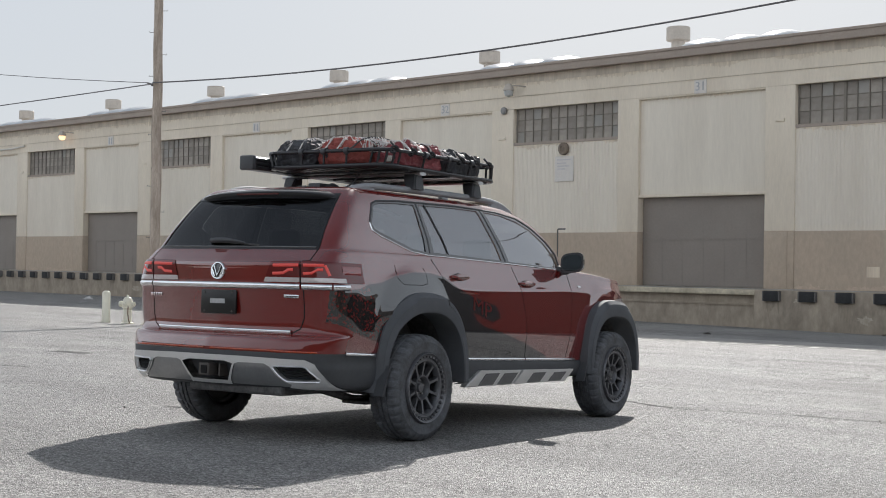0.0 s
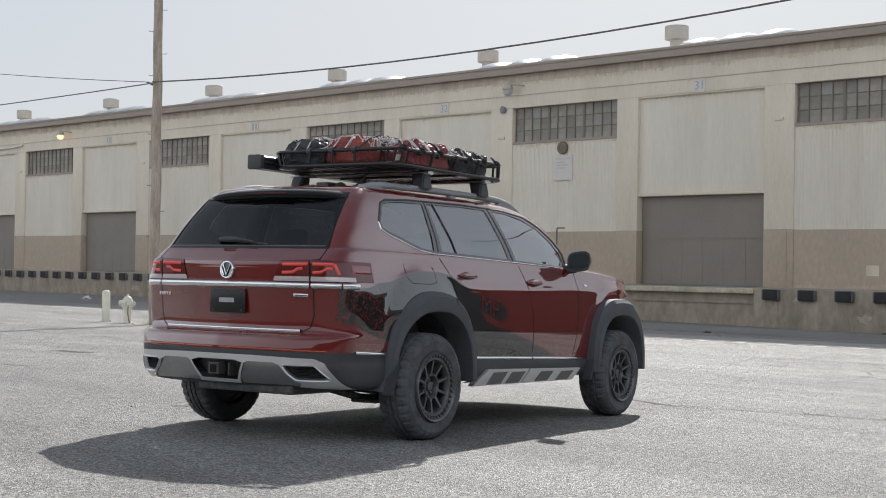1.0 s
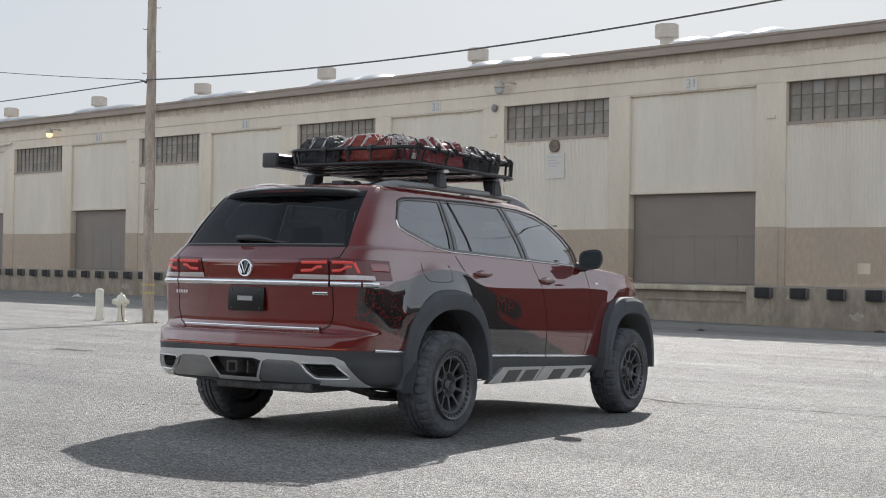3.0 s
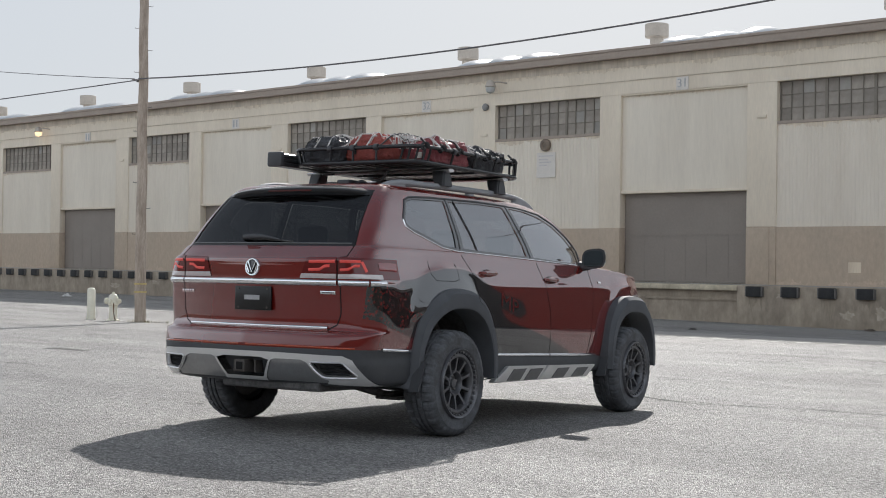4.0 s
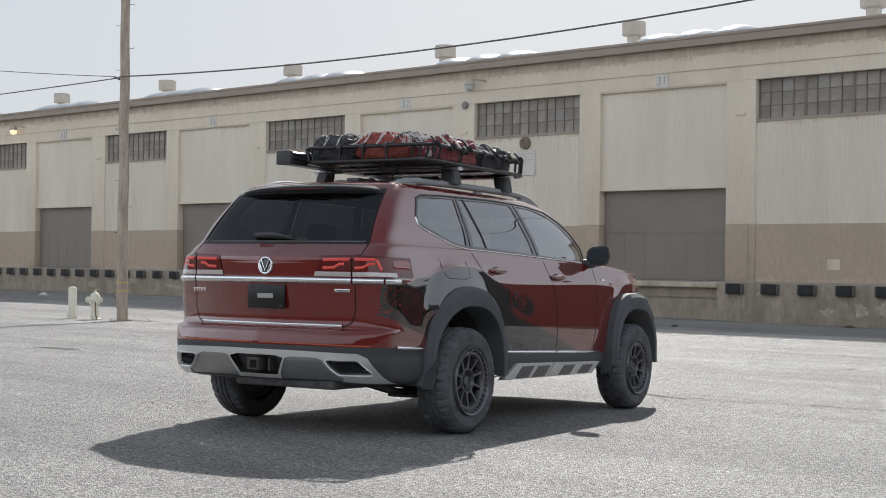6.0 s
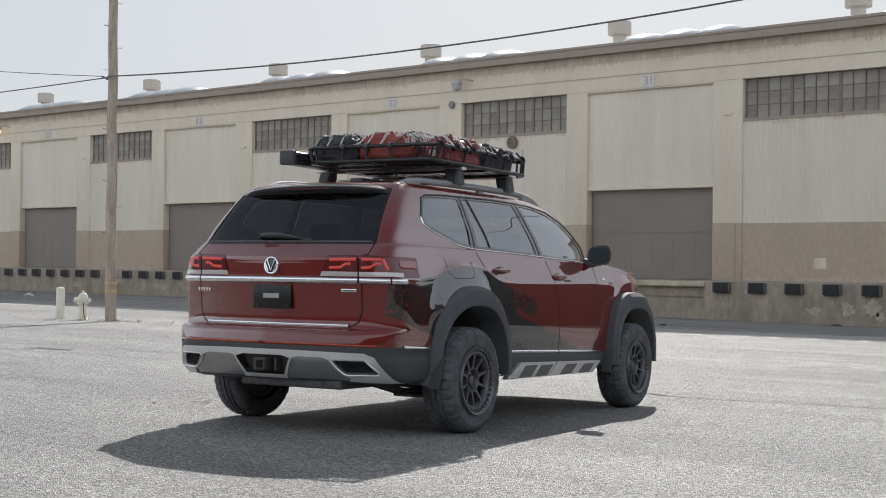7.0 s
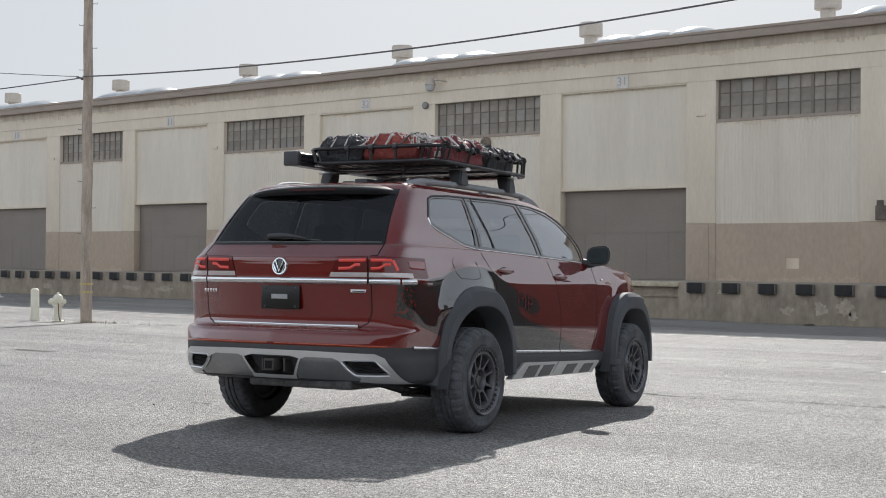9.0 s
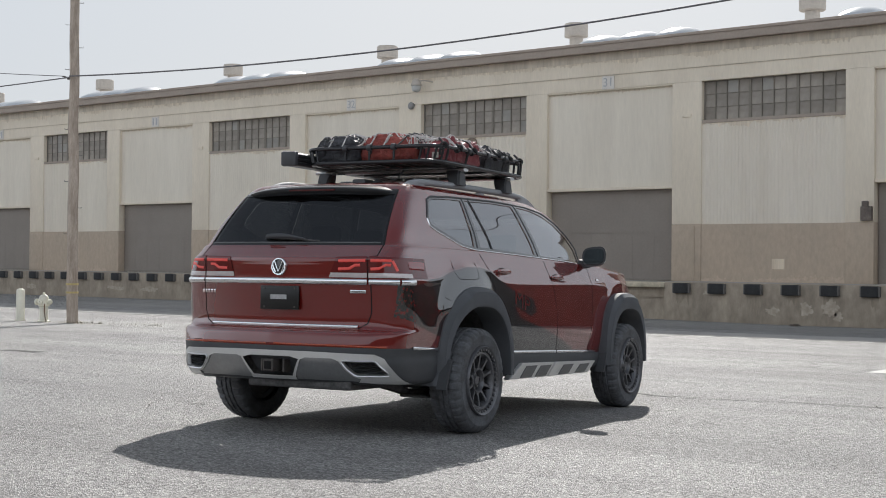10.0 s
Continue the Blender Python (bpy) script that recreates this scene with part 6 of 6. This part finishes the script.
def rounded(u0, u1, v0, v1, z, r, lift=0.0, n=8):
    P = []
    for cu, cv, a0 in ((u1 - r, v1 - r, 0), (u0 + r, v1 - r, 90), (u0 + r, v0 + r, 180), (u1 - r, v0 + r, 270)):
        for k in range(n + 1):
            a = radians(a0 + 90 * k / n)
            u = cu + r * math.cos(a)
            P.append((u, cv + r * math.sin(a), z + lift * smooth01((u - 1.3) / 0.4)))
    return P + P[:1]


LOW = rounded(0.02, 1.64, -0.69, 0.48, 2.020, 0.15)
TOP = rounded(0.02, 1.60, -0.72, 0.51, 2.134, 0.15, 0.012)
for nm, P, r in (("lower_rail", LOW, 0.017), ("upper_rail", TOP, 0.0155)):
    bm = bmesh.new()
    tube(bm, P, r, 10, caps=False)
    rpart(nm, bm, RACK, "satin black tube rail")
for k in range(0, 36, 2):
    a, b = LOW[k], TOP[k]
    bm = bmesh.new()
    tube(bm, [a, (b[0] * 0.6 + a[0] * 0.4, b[1] * 0.6 + a[1] * 0.4, a[2] + 0.06), b], 0.010, 6)
    rpart("upright", bm, RACK)
for f in (0.25, 0.5, 0.75):
    for (ua, va, ub, vb) in ((0.17, -0.69, 1.49, -0.69), (0.17, 0.48, 1.49, 0.48), (0.02, -0.54, 0.02, 0.33)):
        u, v = ua + (ub - ua) * f, va + (vb - va) * f
        ox, ov = (0, -0.03 if va < 0 else 0.03) if ua != ub else (0, 0)
        bm = bmesh.new()
        tube(bm, [(u, v, 2.02), (u + ox, v + ov, 2.134)], 0.010, 6)
        rpart("upright", bm, RACK)
        bm = bmesh.new()
        lathe(bm, [(0.026, -0.018), (0.026, 0.018)], 10, Matrix.Translation((u + ox, v + ov, 2.134)) @ (Euler((0, radians(90), 0)) if ua != ub else Euler((radians(90), 0, 0))).to_matrix().to_4x4())
        rpart("rail_clip", bm, CLAD)
for i in range(10):
    v = -0.60 + 0.112 * i
    bm = bmesh.new()
    bx(bm, 0.05, 1.62, v - 0.046, v + 0.046, 2.006, 2.018, 0.004)
    rpart("floor_slat", bm, RACK)
for u in (0.35, 0.9, 1.45):
    bm = bmesh.new()
    bx(bm, u - 0.02, u + 0.02, -0.68, 0.47, 1.992, 2.005)
    rpart("floor_bearer", bm, RACK)

awn = thing("awning_case", "slim dark grey awning case on the rack side", "awning", worldly=False)
awn.matrix_basis = car.matrix_basis @ Matrix.Translation((0.9, 0.55, 2.0))
AWM = pm("dark_anodised", (0.10, 0.102, 0.108), 0.38, metal=0.6, var=0.08, scale=6)
bm = bmesh.new()
sec = [(-0.058, 0.0), (-0.066, 0.012), (-0.066, 0.026), (-0.054, 0.032), (-0.054, 0.038), (-0.066, 0.044), (-0.066, 0.058), (-0.054, 0.064), (-0.054, 0.070), (-0.064, 0.078), (-0.062, 0.094), (-0.046, 0.105), (0.045, 0.108), (0.062, 0.095), (0.066, 0.02), (0.05, 0.0)]
A = [bm.verts.new((-0.98, v, z)) for v, z in sec]
B = [bm.verts.new((1.05, v, z)) for v, z in sec]
bm.faces.new(A)
bm.faces.new(B)
for i in range(len(sec)):
    bm.faces.new((A[i], A[(i + 1) % len(sec)], B[(i + 1) % len(sec)], B[i]))
part("case", bm, AWM, awn, smooth=25)
for u0, u1 in ((-1.03, -0.98), (1.05, 1.10)):
    bm = bmesh.new()
    bx(bm, u0, u1, -0.071, 0.071, -0.004, 0.113, 0.015)
    part("end_cap", bm, CLAD, awn, "black end cap", 40)
for u in (-0.4, 0.5):
    bm = bmesh.new()
    bx(bm, u - 0.02, u + 0.02, -0.14, -0.02, -0.025, -0.005, 0.004)
    part("bracket", bm, RACK, awn)


def bag_bm(c, h, seed, puff=0.35):
    """A soft packed bag: a rounded block with folds."""
    bm = bmesh.new()
    nu, nv = 110, 64
    rows = []
    for j in range(nv + 1):
        t = math.pi * j / nv - math.pi / 2
        row = []
        for i in range(nu):
            a = 2 * math.pi * i / nu
            f = lambda x: abs(x) ** puff * (1 if x > 0 else -1)
            d = Vector((f(math.cos(a)) * abs(math.cos(t)) ** puff, f(math.sin(a)) * abs(math.cos(t)) ** puff, f(math.sin(t))))
            p = Vector((c[0] + d.x * h[0], c[1] + d.y * h[1], c[2] + d.z * h[2] * (1 + 0.12 * (1 - d.x * d.x))))
            q = p * 9 + Vector((seed, seed * 2, 0))
            k = noise.noise(q) * 0.034 + (0.5 - abs(noise.noise(q * 2.2))) * 0.040 + (0.4 - abs(noise.noise(q * 4.1))) * 0.022 - 0.016
            row.append(bm.verts.new(p + Vector((d.x * 0.6, d.y * 0.6, max(d.z, 0.0))) * k))
        rows.append(row)
    for p, q in zip(rows, rows[1:]):
        for i in range(nu):
            bm.faces.new((p[i], p[(i + 1) % nu], q[(i + 1) % nu], q[i]))
    bmesh.ops.remove_doubles(bm, verts=bm.verts[:], dist=0.0008)
    return bm


BAGS = [("duffel_bag", "black nylon duffel bag under a cargo net", BAGK, (0.41, 0.24, 2.126), (0.34, 0.21, 0.106), 1), ("duffel_bag", "orange-red nylon duffel bag under a cargo net", BAGR, (0.44, -0.18, 2.130), (0.35, 0.23, 0.110), 2),
        ("kit_bag", "crimson nylon kit bag under a cargo net", BAGD, (0.56, -0.53, 2.120), (0.30, 0.15, 0.094), 3), ("duffel_bag", "black nylon duffel bag under a cargo net", BAGK, (1.17, -0.41, 2.116), (0.30, 0.25, 0.094), 4),
        ("duffel_bag", "black nylon duffel bag under a cargo net", BAGK, (1.08, 0.13, 2.128), (0.34, 0.26, 0.102), 5)]
load = bmesh.new()
for nm, lab, mat, c, h, sd in BAGS:
    bag = thing(nm, lab, "bag", worldly=False, group="bags on the roof rack")
    bag.matrix_basis = car.matrix_basis @ Matrix.Translation((c[0], c[1], 2.03))
    bm = bag_bm((0, 0, c[2] - 2.03), h, sd)
    t_ = bpy.data.meshes.new("t")
    bm.to_mesh(t_)
    t_.transform(Matrix.Translation((c[0], c[1], 2.03)))
    load.from_mesh(t_)
    bpy.data.meshes.remove(t_)
    part("fabric", bm, mat, bag, smooth=60)
    for dv in (-0.45, 0.45):
        bm = bmesh.new()
        a = [(h[0] * math.cos(x) * 1.03, dv * h[1], c[2] - 2.03 + h[2] * 1.16 * max(-0.4, math.sin(x)) ** 1.0) for x in np.linspace(-0.3, math.pi + 0.3, 24)]
        a = [(p[0] if abs(p[0]) < h[0] else math.copysign(h[0], p[0]), p[1], p[2]) for p in a]
        tube(bm, a, 0.010, 5)
        part("strap", bm, CORDK, bag, "black webbing strap")
    if nm == "kit_bag":
        bm = bmesh.new()
        bx(bm, -0.322, -0.300, -0.055, -0.005, 0.035, 0.080, 0.003)
        part("label", bm, WHITE, bag, "plain white label")
LOADT = BVHTree.FromBMesh(load)
load.free()

net = thing("cargo_net", "stretched cargo net of pale and black cords over the bags", "cargo net", worldly=False)
net.matrix_basis = car.matrix_basis @ Matrix.Translation((0.8, -0.1, 2.15))
NK = Matrix.Translation((-0.8, 0.1, -2.15))
rg = random.Random(3)
ends = []
for k in range(7):
    u = 0.30 + 0.95 * k / 6
    ends.append(((u, -0.72), (min(1.5, max(0.22, u + rg.uniform(0.2, 0.5))), 0.50)))
    ends.append(((u, -0.72), (min(1.5, max(0.22, u - rg.uniform(0.2, 0.5))), 0.50)))
for k in range(7):
    v = -0.48 + 0.125 * k
    ends.append(((0.02, v), (1.60, min(0.28, max(-0.46, v + rg.uniform(-0.12, 0.12))))))
for k in range(240):                        # slack loops and tails
    u, v, a, l = rg.uniform(0.12, 1.38), rg.uniform(-0.64, 0.42), rg.uniform(0, 6.28), rg.uniform(0.10, 0.26)
    ends.append(((u, v), (min(1.46, max(0.10, u + l * math.cos(a))), min(0.44, max(-0.67, v + l * math.sin(a))))))
for k, ((ua, va), (ub, vb)) in enumerate(ends):
    P = []
    n = 36
    for i in range(n + 1):
        t = i / n
        u, v = ua + (ub - ua) * t + 0.03 * math.sin(9 * t + k) * math.sin(math.pi * t), va + (vb - va) * t + 0.025 * math.sin(13 * t + 2 * k) * math.sin(math.pi * t)
        hit = LOADT.ray_cast(Vector((u, v, 3)), Vector((0, 0, -1)))
        z = (hit[0].z + 0.007) if hit[0] is not None else None
        P.append([u, v, z])
    z0 = 2.146
    for e in (0, -1):
        P[e][2] = z0 if k < 21 else max(z0, P[e][2] or z0)
    for i in range(1, n):
        if P[i][2] is None or P[i][2] < 2.12:
            P[i][2] = 2.135
    for _ in range(2):
        for i in range(1, n):
            P[i][2] = max(P[i][2], 0.5 * (P[i - 1][2] + P[i + 1][2]))
    bm = bmesh.new()
    tube(bm, P, 0.006 if k < 21 else 0.0042, 5)
    bmesh.ops.transform(bm, matrix=NK, verts=bm.verts[:])
    part("cord", bm, CORD if (ua < 1.05 and k % 5) or k % 2 == 0 else CORDK, net, "", 60)
for u in (0.06, 0.30, 0.55, 0.98, 1.20, 1.40):          # hooks that hold the net to the rail
    bm = bmesh.new()
    tube(bm, [(u + 0.004 * i, -0.72 + 0.027 * math.cos(a), 2.136 + 0.027 * math.sin(a)) for i, a in enumerate(np.linspace(-2.4, 3.4, 12))] + [(u + 0.06, -0.66, 2.20)], 0.009, 6)
    bmesh.ops.transform(bm, matrix=NK, verts=bm.verts[:])
    part("hook", bm, CORDK, net, "black hook over the rail", 50)

# ---- car: inside ----
for u, vs in ((0.30, (-0.36, 0.36)), (1.05, (-0.42, 0.0, 0.42)), (1.95, (-0.40, 0.40))):
    for v in vs:
        bm = bmesh.new()
        w = 0.23 if len(vs) == 2 else 0.19
        q = [(0.0, 0.75), (0.10, 0.75), (-0.07, 1.34), (-0.17, 1.34)]
        A = [bm.verts.new((u + a, v - w, z)) for a, z in q]
        B = [bm.verts.new((u + a, v + w, z)) for a, z in q]
        bm.faces.new(A)
        bm.faces.new(B)
        for i in range(4):
            bm.faces.new((A[i], A[(i + 1) % 4], B[(i + 1) % 4], B[i]))
        bx(bm, u, u + 0.50, v - w, v + w, 0.68, 0.82)
        bmesh.ops.bevel(bm, geom=bm.edges[:], offset=0.03, segments=2, affect="EDGES")
        st = part("seat", bm, SEATM, car, smooth=50)
        bm = bmesh.new()
        bx(bm, u - 0.20, u - 0.10, v - 0.13, v + 0.13, 1.38, 1.54, 0.04)
        part("headrest", bm, SEATM, st, smooth=50)
bm = bmesh.new()
bx(bm, 2.30, 2.75, -0.80, 0.80, 0.90, 1.27, 0.06)
part("dashboard", bm, SEATM, car, smooth=50)
bm = bmesh.new()
bx(bm, -0.80, 2.6, -0.85, 0.85, 0.58, 0.66)
part("cabin_floor", bm, UNDER, car)

# ---- marks on the ground ----
ground = bpy.data.objects["ground"]
CRACK = pm("crack_tar", (0.055, 0.053, 0.05), 0.9, var=0.2, scale=8)
WORNW = pm("worn_white_line", (0.74, 0.73, 0.70), 0.8, var=0.12, scale=6, fine=30, second=(0.40, 0.39, 0.37))


def strip(pts, width, up_=0.004, wob=0.0, seed=0):
    """A ragged strip that lies on the ground along (x, y) points."""
    rg = random.Random(seed)
    bm = bmesh.new()
    P = dense(pts, 0.12)
    rows = []
    for i, (x, y) in enumerate(P):
        a, b = P[max(i - 1, 0)], P[min(i + 1, len(P) - 1)]
        d = Vector((b[0] - a[0], b[1] - a[1])).normalized()
        o = wob * noise.noise(Vector((x * 1.3, y * 1.3, seed)))
        w = width * (0.45 + 1.1 * rg.random()) / 2
        px_, py_ = x - d.y * o, y + d.x * o
        rows.append([bm.verts.new((px_ - d.y * w * k, py_ + d.x * w * k, gz(px_, py_) + up_)) for k in (-1, 1)])
    for p, q in zip(rows, rows[1:]):
        bm.faces.new((p[0], p[1], q[1], q[0]))
    return bm


CRACKS = [([(-0.75, 4.88), (-0.42, 4.85), (-0.02, 4.66), (0.76, 4.66)], 0.11, 0.10), ([(-0.42, 4.80), (0.3, 4.60), (0.76, 4.70), (1.42, 5.01), (2.14, 5.04), (3.6, 5.5)], 0.06, 0.10), ([(0.2, 4.72), (0.9, 4.78), (1.6, 5.1)], 0.035, 0.08), ([(-1.6, 7.0), (1.7, 6.6), (5.5, 6.2)], 0.022, 0.12), ([(-5.6, 12.2), (-4.35, 11.96), (-2.0, 11.2), (-0.1, 11.3), (4, 11.5)], 0.03, 0.2),
          ([(-17.5, 6.0), (-14.2, 6.32), (-12.3, 6.59), (-9.5, 6.9)], 0.03, 0.2), ([(-19, 7.4), (-15.3, 7.05), (-11.9, 7.38), (-8.5, 8.1)], 0.022, 0.2), ([(-9, 14.5), (-4, 13.6), (2, 13.9)], 0.03, 0.3), ([(-12, 16.5), (-6, 16.2), (1, 15.8)], 0.035, 0.3),
          ([(-8, 10.0), (-3, 9.4), (2.5, 9.2)], 0.018, 0.2), ([(-26, 11.2), (-20, 11.8), (-14, 12.4)], 0.04, 0.3)]
rg = random.Random(8)
for i, (pts, w, wob) in enumerate(CRACKS):
    P = dense(pts, 0.12)
    k = 0
    while k < len(P) - 3:                  # broken into runs with closed-up stretches between
        n = rg.randint(4, 16)
        part("crack", strip(P[k:k + n + 1], w * rg.uniform(0.35, 0.8), 0.004, wob, i), CRACK, ground)
        k += n + rg.randint(0, 5)
for i, pts in enumerate(([(-11.45, 4.64), (-10.60, 4.73)], [(-2.20, 0.27), (-2.0, 0.31)], [(-8.2, 2.0), (-7.8, 2.1)])):
    part("tar_patch", strip(pts, (0.20, 0.035, 0.04)[i], 0.005, 0.02, 20 + i), CRACK, ground)
# worn line beside the building's shade, and a pale marking by the yard's edge
rg = random.Random(11)
x = -34.0
while x < 14:
    l = rg.uniform(0.5, 2.2)
    y0 = 21.45 + 0.02 * math.sin(x) + 0.02 * (x + 8)
    if x > -13.5:
        part("worn_line", strip([(x, y0), (x + l, y0)], 0.17, 0.006, 0.02, int(x * 7)), WORNW, ground, "worn white line")
    part("gutter_crack", strip([(x, y0 + 0.26), (x + l + 0.3, y0 + 0.24)], 0.10, 0.004, 0.05, int(x * 9)), CRACK, ground)
    x += l + rg.uniform(0.15, 0.8)
GUTTER = pm("pale_gutter_concrete", (0.40, 0.385, 0.36), 0.85, var=0.12, scale=1.2, fine=20, second=(0.31, 0.30, 0.285), bump=0.3, stretch=(0.3, 1, 1))
bm = bmesh.new()
rows = []
for i in range(121):                       # pale concrete gutter beside the building's shade
    x = -40 + 0.5 * i
    y0 = 21.85 + 0.02 * (x + 8)
    e = 0.05 * noise.noise(Vector((x * 0.9, 3.0, 0)))
    rows.append([bm.verts.new((x, y, gz(x, y) + 0.003)) for y in (y0 + e, y0 + 1.0, y0 + 1.9 - e)])
for p, q in zip(rows, rows[1:]):
    for k in range(2):
        bm.faces.new((p[k], q[k], q[k + 1], p[k + 1]))
part("gutter", bm, GUTTER, ground, "pale concrete gutter strip")
rg = random.Random(31)
bm = bmesh.new()
for _ in range(170):                       # net of fine cracks in the worn parts of the yard
    cx, cy = rg.choice(((-6.5, 17.5), (-2.5, 15.5), (-10, 19), (-1.0, 12.0), (-16, 9.5), (-21, 10.5)))
    x, y, a = cx + rg.gauss(0, 1.6), cy + rg.gauss(0, 0.9), rg.choice((0.0, 0.15, -0.2, 1.2, 1.9)) + rg.uniform(-0.3, 0.3)
    l = rg.uniform(0.25, 0.9)
    piece = strip([(x, y), (x + l * math.cos(a), y + l * math.sin(a))], rg.uniform(0.012, 0.03), 0.004, 0.10, rg.randint(0, 999))
    t_ = bpy.data.meshes.new("t")
    piece.to_mesh(t_)
    piece.free()
    bm.from_mesh(t_)
    bpy.data.meshes.remove(t_)
tagged(part("fine_cracks", bm, CRACK, ground), kind="stuff")
bm = bmesh.new()
bm.faces.new([bm.verts.new((a, b, gz(a, b) + 0.006)) for a, b in ((-0.32, 11.28), (2.2, 11.45), (2.0, 12.7), (-0.45, 12.3))])
part("white_marking", bm, WORNW, ground, "worn white painted marking")
# scraps lying about the yard
for nm, lab, x, y, r, col in (("paper_scrap", "crumpled white paper scrap on the asphalt", -48.0, 28.2, 0.26, (0.75, 0.74, 0.72)), ("rubber_scrap", "dark torn rubber scrap beside the dock", -10.4, 31.5, 0.17, (0.13, 0.105, 0.085)), ("rubber_scrap", "small dark rubber scrap on the asphalt", -13.0, 25.9, 0.11, (0.06, 0.05, 0.045))):
    sc = thing(nm, lab, "litter", (x, y, gz(x, y)))
    bm = bmesh.new()
    bmesh.ops.create_icosphere(bm, subdivisions=3, radius=r)
    for v in bm.verts:
        n = noise.noise(v.co * 6 / r * 0.4 + Vector((x, y, 0)))
        v.co = Vector((v.co.x * (1 + 0.5 * n) + x, v.co.y * (0.7 + 0.4 * n) + y, gz(x, y) + max(0.0, v.co.z * (0.35 + 0.5 * n))))
    part("scrap", bm, pm(nm, col, 0.8, var=0.1, scale=8), sc, smooth=30)
# grit and weeds round the pole, hydrant and bollard
GRASS = pm("dry_grass", (0.30, 0.26, 0.13), 0.9, var=0.2, scale=20)
rg = random.Random(5)
bm = bmesh.new()
for cx, cy, n, sp in ((PX, PY, 90, 0.35), (PX + 0.8, PY + 0.1, 40, 0.5), (HX, HY, 40, 0.22), (BXX, BYY, 20, 0.18), (PX + 2.5, PY + 0.2, 30, 0.7)):
    for _ in range(n):
        a, r = rg.uniform(0, 6.283), sp * (0.4 + rg.random())
        x, y = cx + r * math.cos(a), cy + 0.6 * r * math.sin(a)
        z, h, d = gz(x, y), rg.uniform(0.03, 0.11), rg.uniform(-0.05, 0.05)
        w = 0.006
        bm.faces.new([bm.verts.new(p) for p in ((x - w, y, z), (x + w, y, z), (x + d, y + d * 0.5, z + h))])
tagged(new("dry_weeds", mesh_of("dry_weeds", bm, GRASS)), "dry yellow weeds at the foot of the pole", "weeds", kind="stuff")
bm = bmesh.new()
for _ in range(130):
    x, y = rg.uniform(-26, 12), rg.uniform(-4, 31)
    r = rg.uniform(0.004, 0.010)
    m = Matrix.Translation((x, y, gz(x, y) + r * 0.4)) @ Euler((rg.random() * 6, rg.random() * 6, 0)).to_matrix().to_4x4()
    bmesh.ops.create_icosphere(bm, subdivisions=1, radius=r, matrix=m)
tagged(new("loose_gravel", mesh_of("loose_gravel", bm, pm("gravel", (0.22, 0.20, 0.18), 0.9, var=0.2))), "loose gravel and grit on the asphalt", "gravel", kind="stuff")

# ---- the far sides of the yard ----
# Unseen dark buildings, added so that the car's paint mirrors something dark.
BRICKD = pm("brown_brick", (0.095, 0.072, 0.060), 0.85, var=0.12, scale=0.6, fine=6)
far = thing("warehouse", "unseen brown brick warehouse across the yard, added for dark reflections", "warehouse", (36, 0, gz(36, 0)))
bm = bmesh.new()
bx(bm, 36, 54, -60, 32, -0.9, 10.7)
part("wall", bm, BRICKD, far)
bm = bmesh.new()
bx(bm, 35.6, 54.4, -60.4, 32.4, 10.7, 11.0)
part("roof", bm, FASCIA, far)
nb = thing("warehouse", "unseen brown brick warehouse next door, added for dark reflections", "warehouse", (50, YF, gz(50, YF)))
bm = bmesh.new()
bx(bm, RIGHT + 0.4, 90, YF, YF + 20, 2.4, 4.4)
part("upper_wall", bm, BRICKD, nb)
bm = bmesh.new()
bx(bm, RIGHT + 0.4, 90, YF - 0.02, YF + 20, -1.0, 2.4)
part("base_wall", bm, BRICKD, nb)
bm = bmesh.new()
bx(bm, RIGHT + 0.4, 90.4, YF - 0.4, YF + 20.4, 4.4, 4.7)
part("roof", bm, FASCIA, nb)
sh = thing("warehouse", "unseen brown brick warehouse behind the yard, added for dark reflections", "warehouse", (0, -42, 0.3))
bm = bmesh.new()
bx(bm, -110, 60, -62, -42, -0.6, 7.0)
part("wall", bm, BRICKD, sh)
bm = bmesh.new()
bx(bm, -110.4, 60.4, -62.4, -41.6, 7.0, 7.3)
part("roof", bm, FASCIA, sh)
pole2 = thing("utility_pole", "weathered wooden utility pole with a crossarm", "utility pole", (17.5, -1.0, gz(17.5, -1)))
bm = bmesh.new()
tube(bm, [(17.5, -1.0, gz(17.5, -1) - 0.1), (17.5, -1.0, 10.5)], [0.16, 0.12], 14)
part("pole_shaft", bm, WOOD, pole2, smooth=50)
for z in (9.2, 8.0):
    bm = bmesh.new()
    bx(bm, 16.3, 18.7, -1.2, -1.09, z, z + 0.12)
    part("crossarm", bm, WOOD, pole2)
for k, (x, z) in enumerate(((16.4, 9.35), (18.5, 9.35), (17.36, 7.2))):
    w_ = thing("overhead_wire", "dark overhead wire along the yard", "wire", (x, -1.0, z))
    bm = bmesh.new()
    tube(bm, [(x, -61 + 6 * i, z + 0.0009 * (6 * i - 60) ** 2 * 0.5 - 0.0) for i in range(21)], 0.03 if k == 2 else 0.014, 6)
    part("span", bm, CABLE, w_)

# ---- window panes of the warehouse ----
PANE_ME = {}
rng = random.Random(7)
for win, x, z, hw, hh in PANES:
    key = "w" if rng.random() < 0.12 else "d"
    if key not in PANE_ME:
        bm = bmesh.new()
        bx(bm, -hw, hw, -0.004, 0.004, -hh, hh)
        PANE_ME[key] = mesh_of("pane", bm, PANEW if key == "w" else PANE)
    p = part("pane", PANE_ME[key], None, win)
    p.location = (x, YF + 0.232, z)
    p.rotation_euler = (radians(rng.uniform(-1.5, 1.5)), 0, radians(rng.uniform(-1.5, 1.5)))
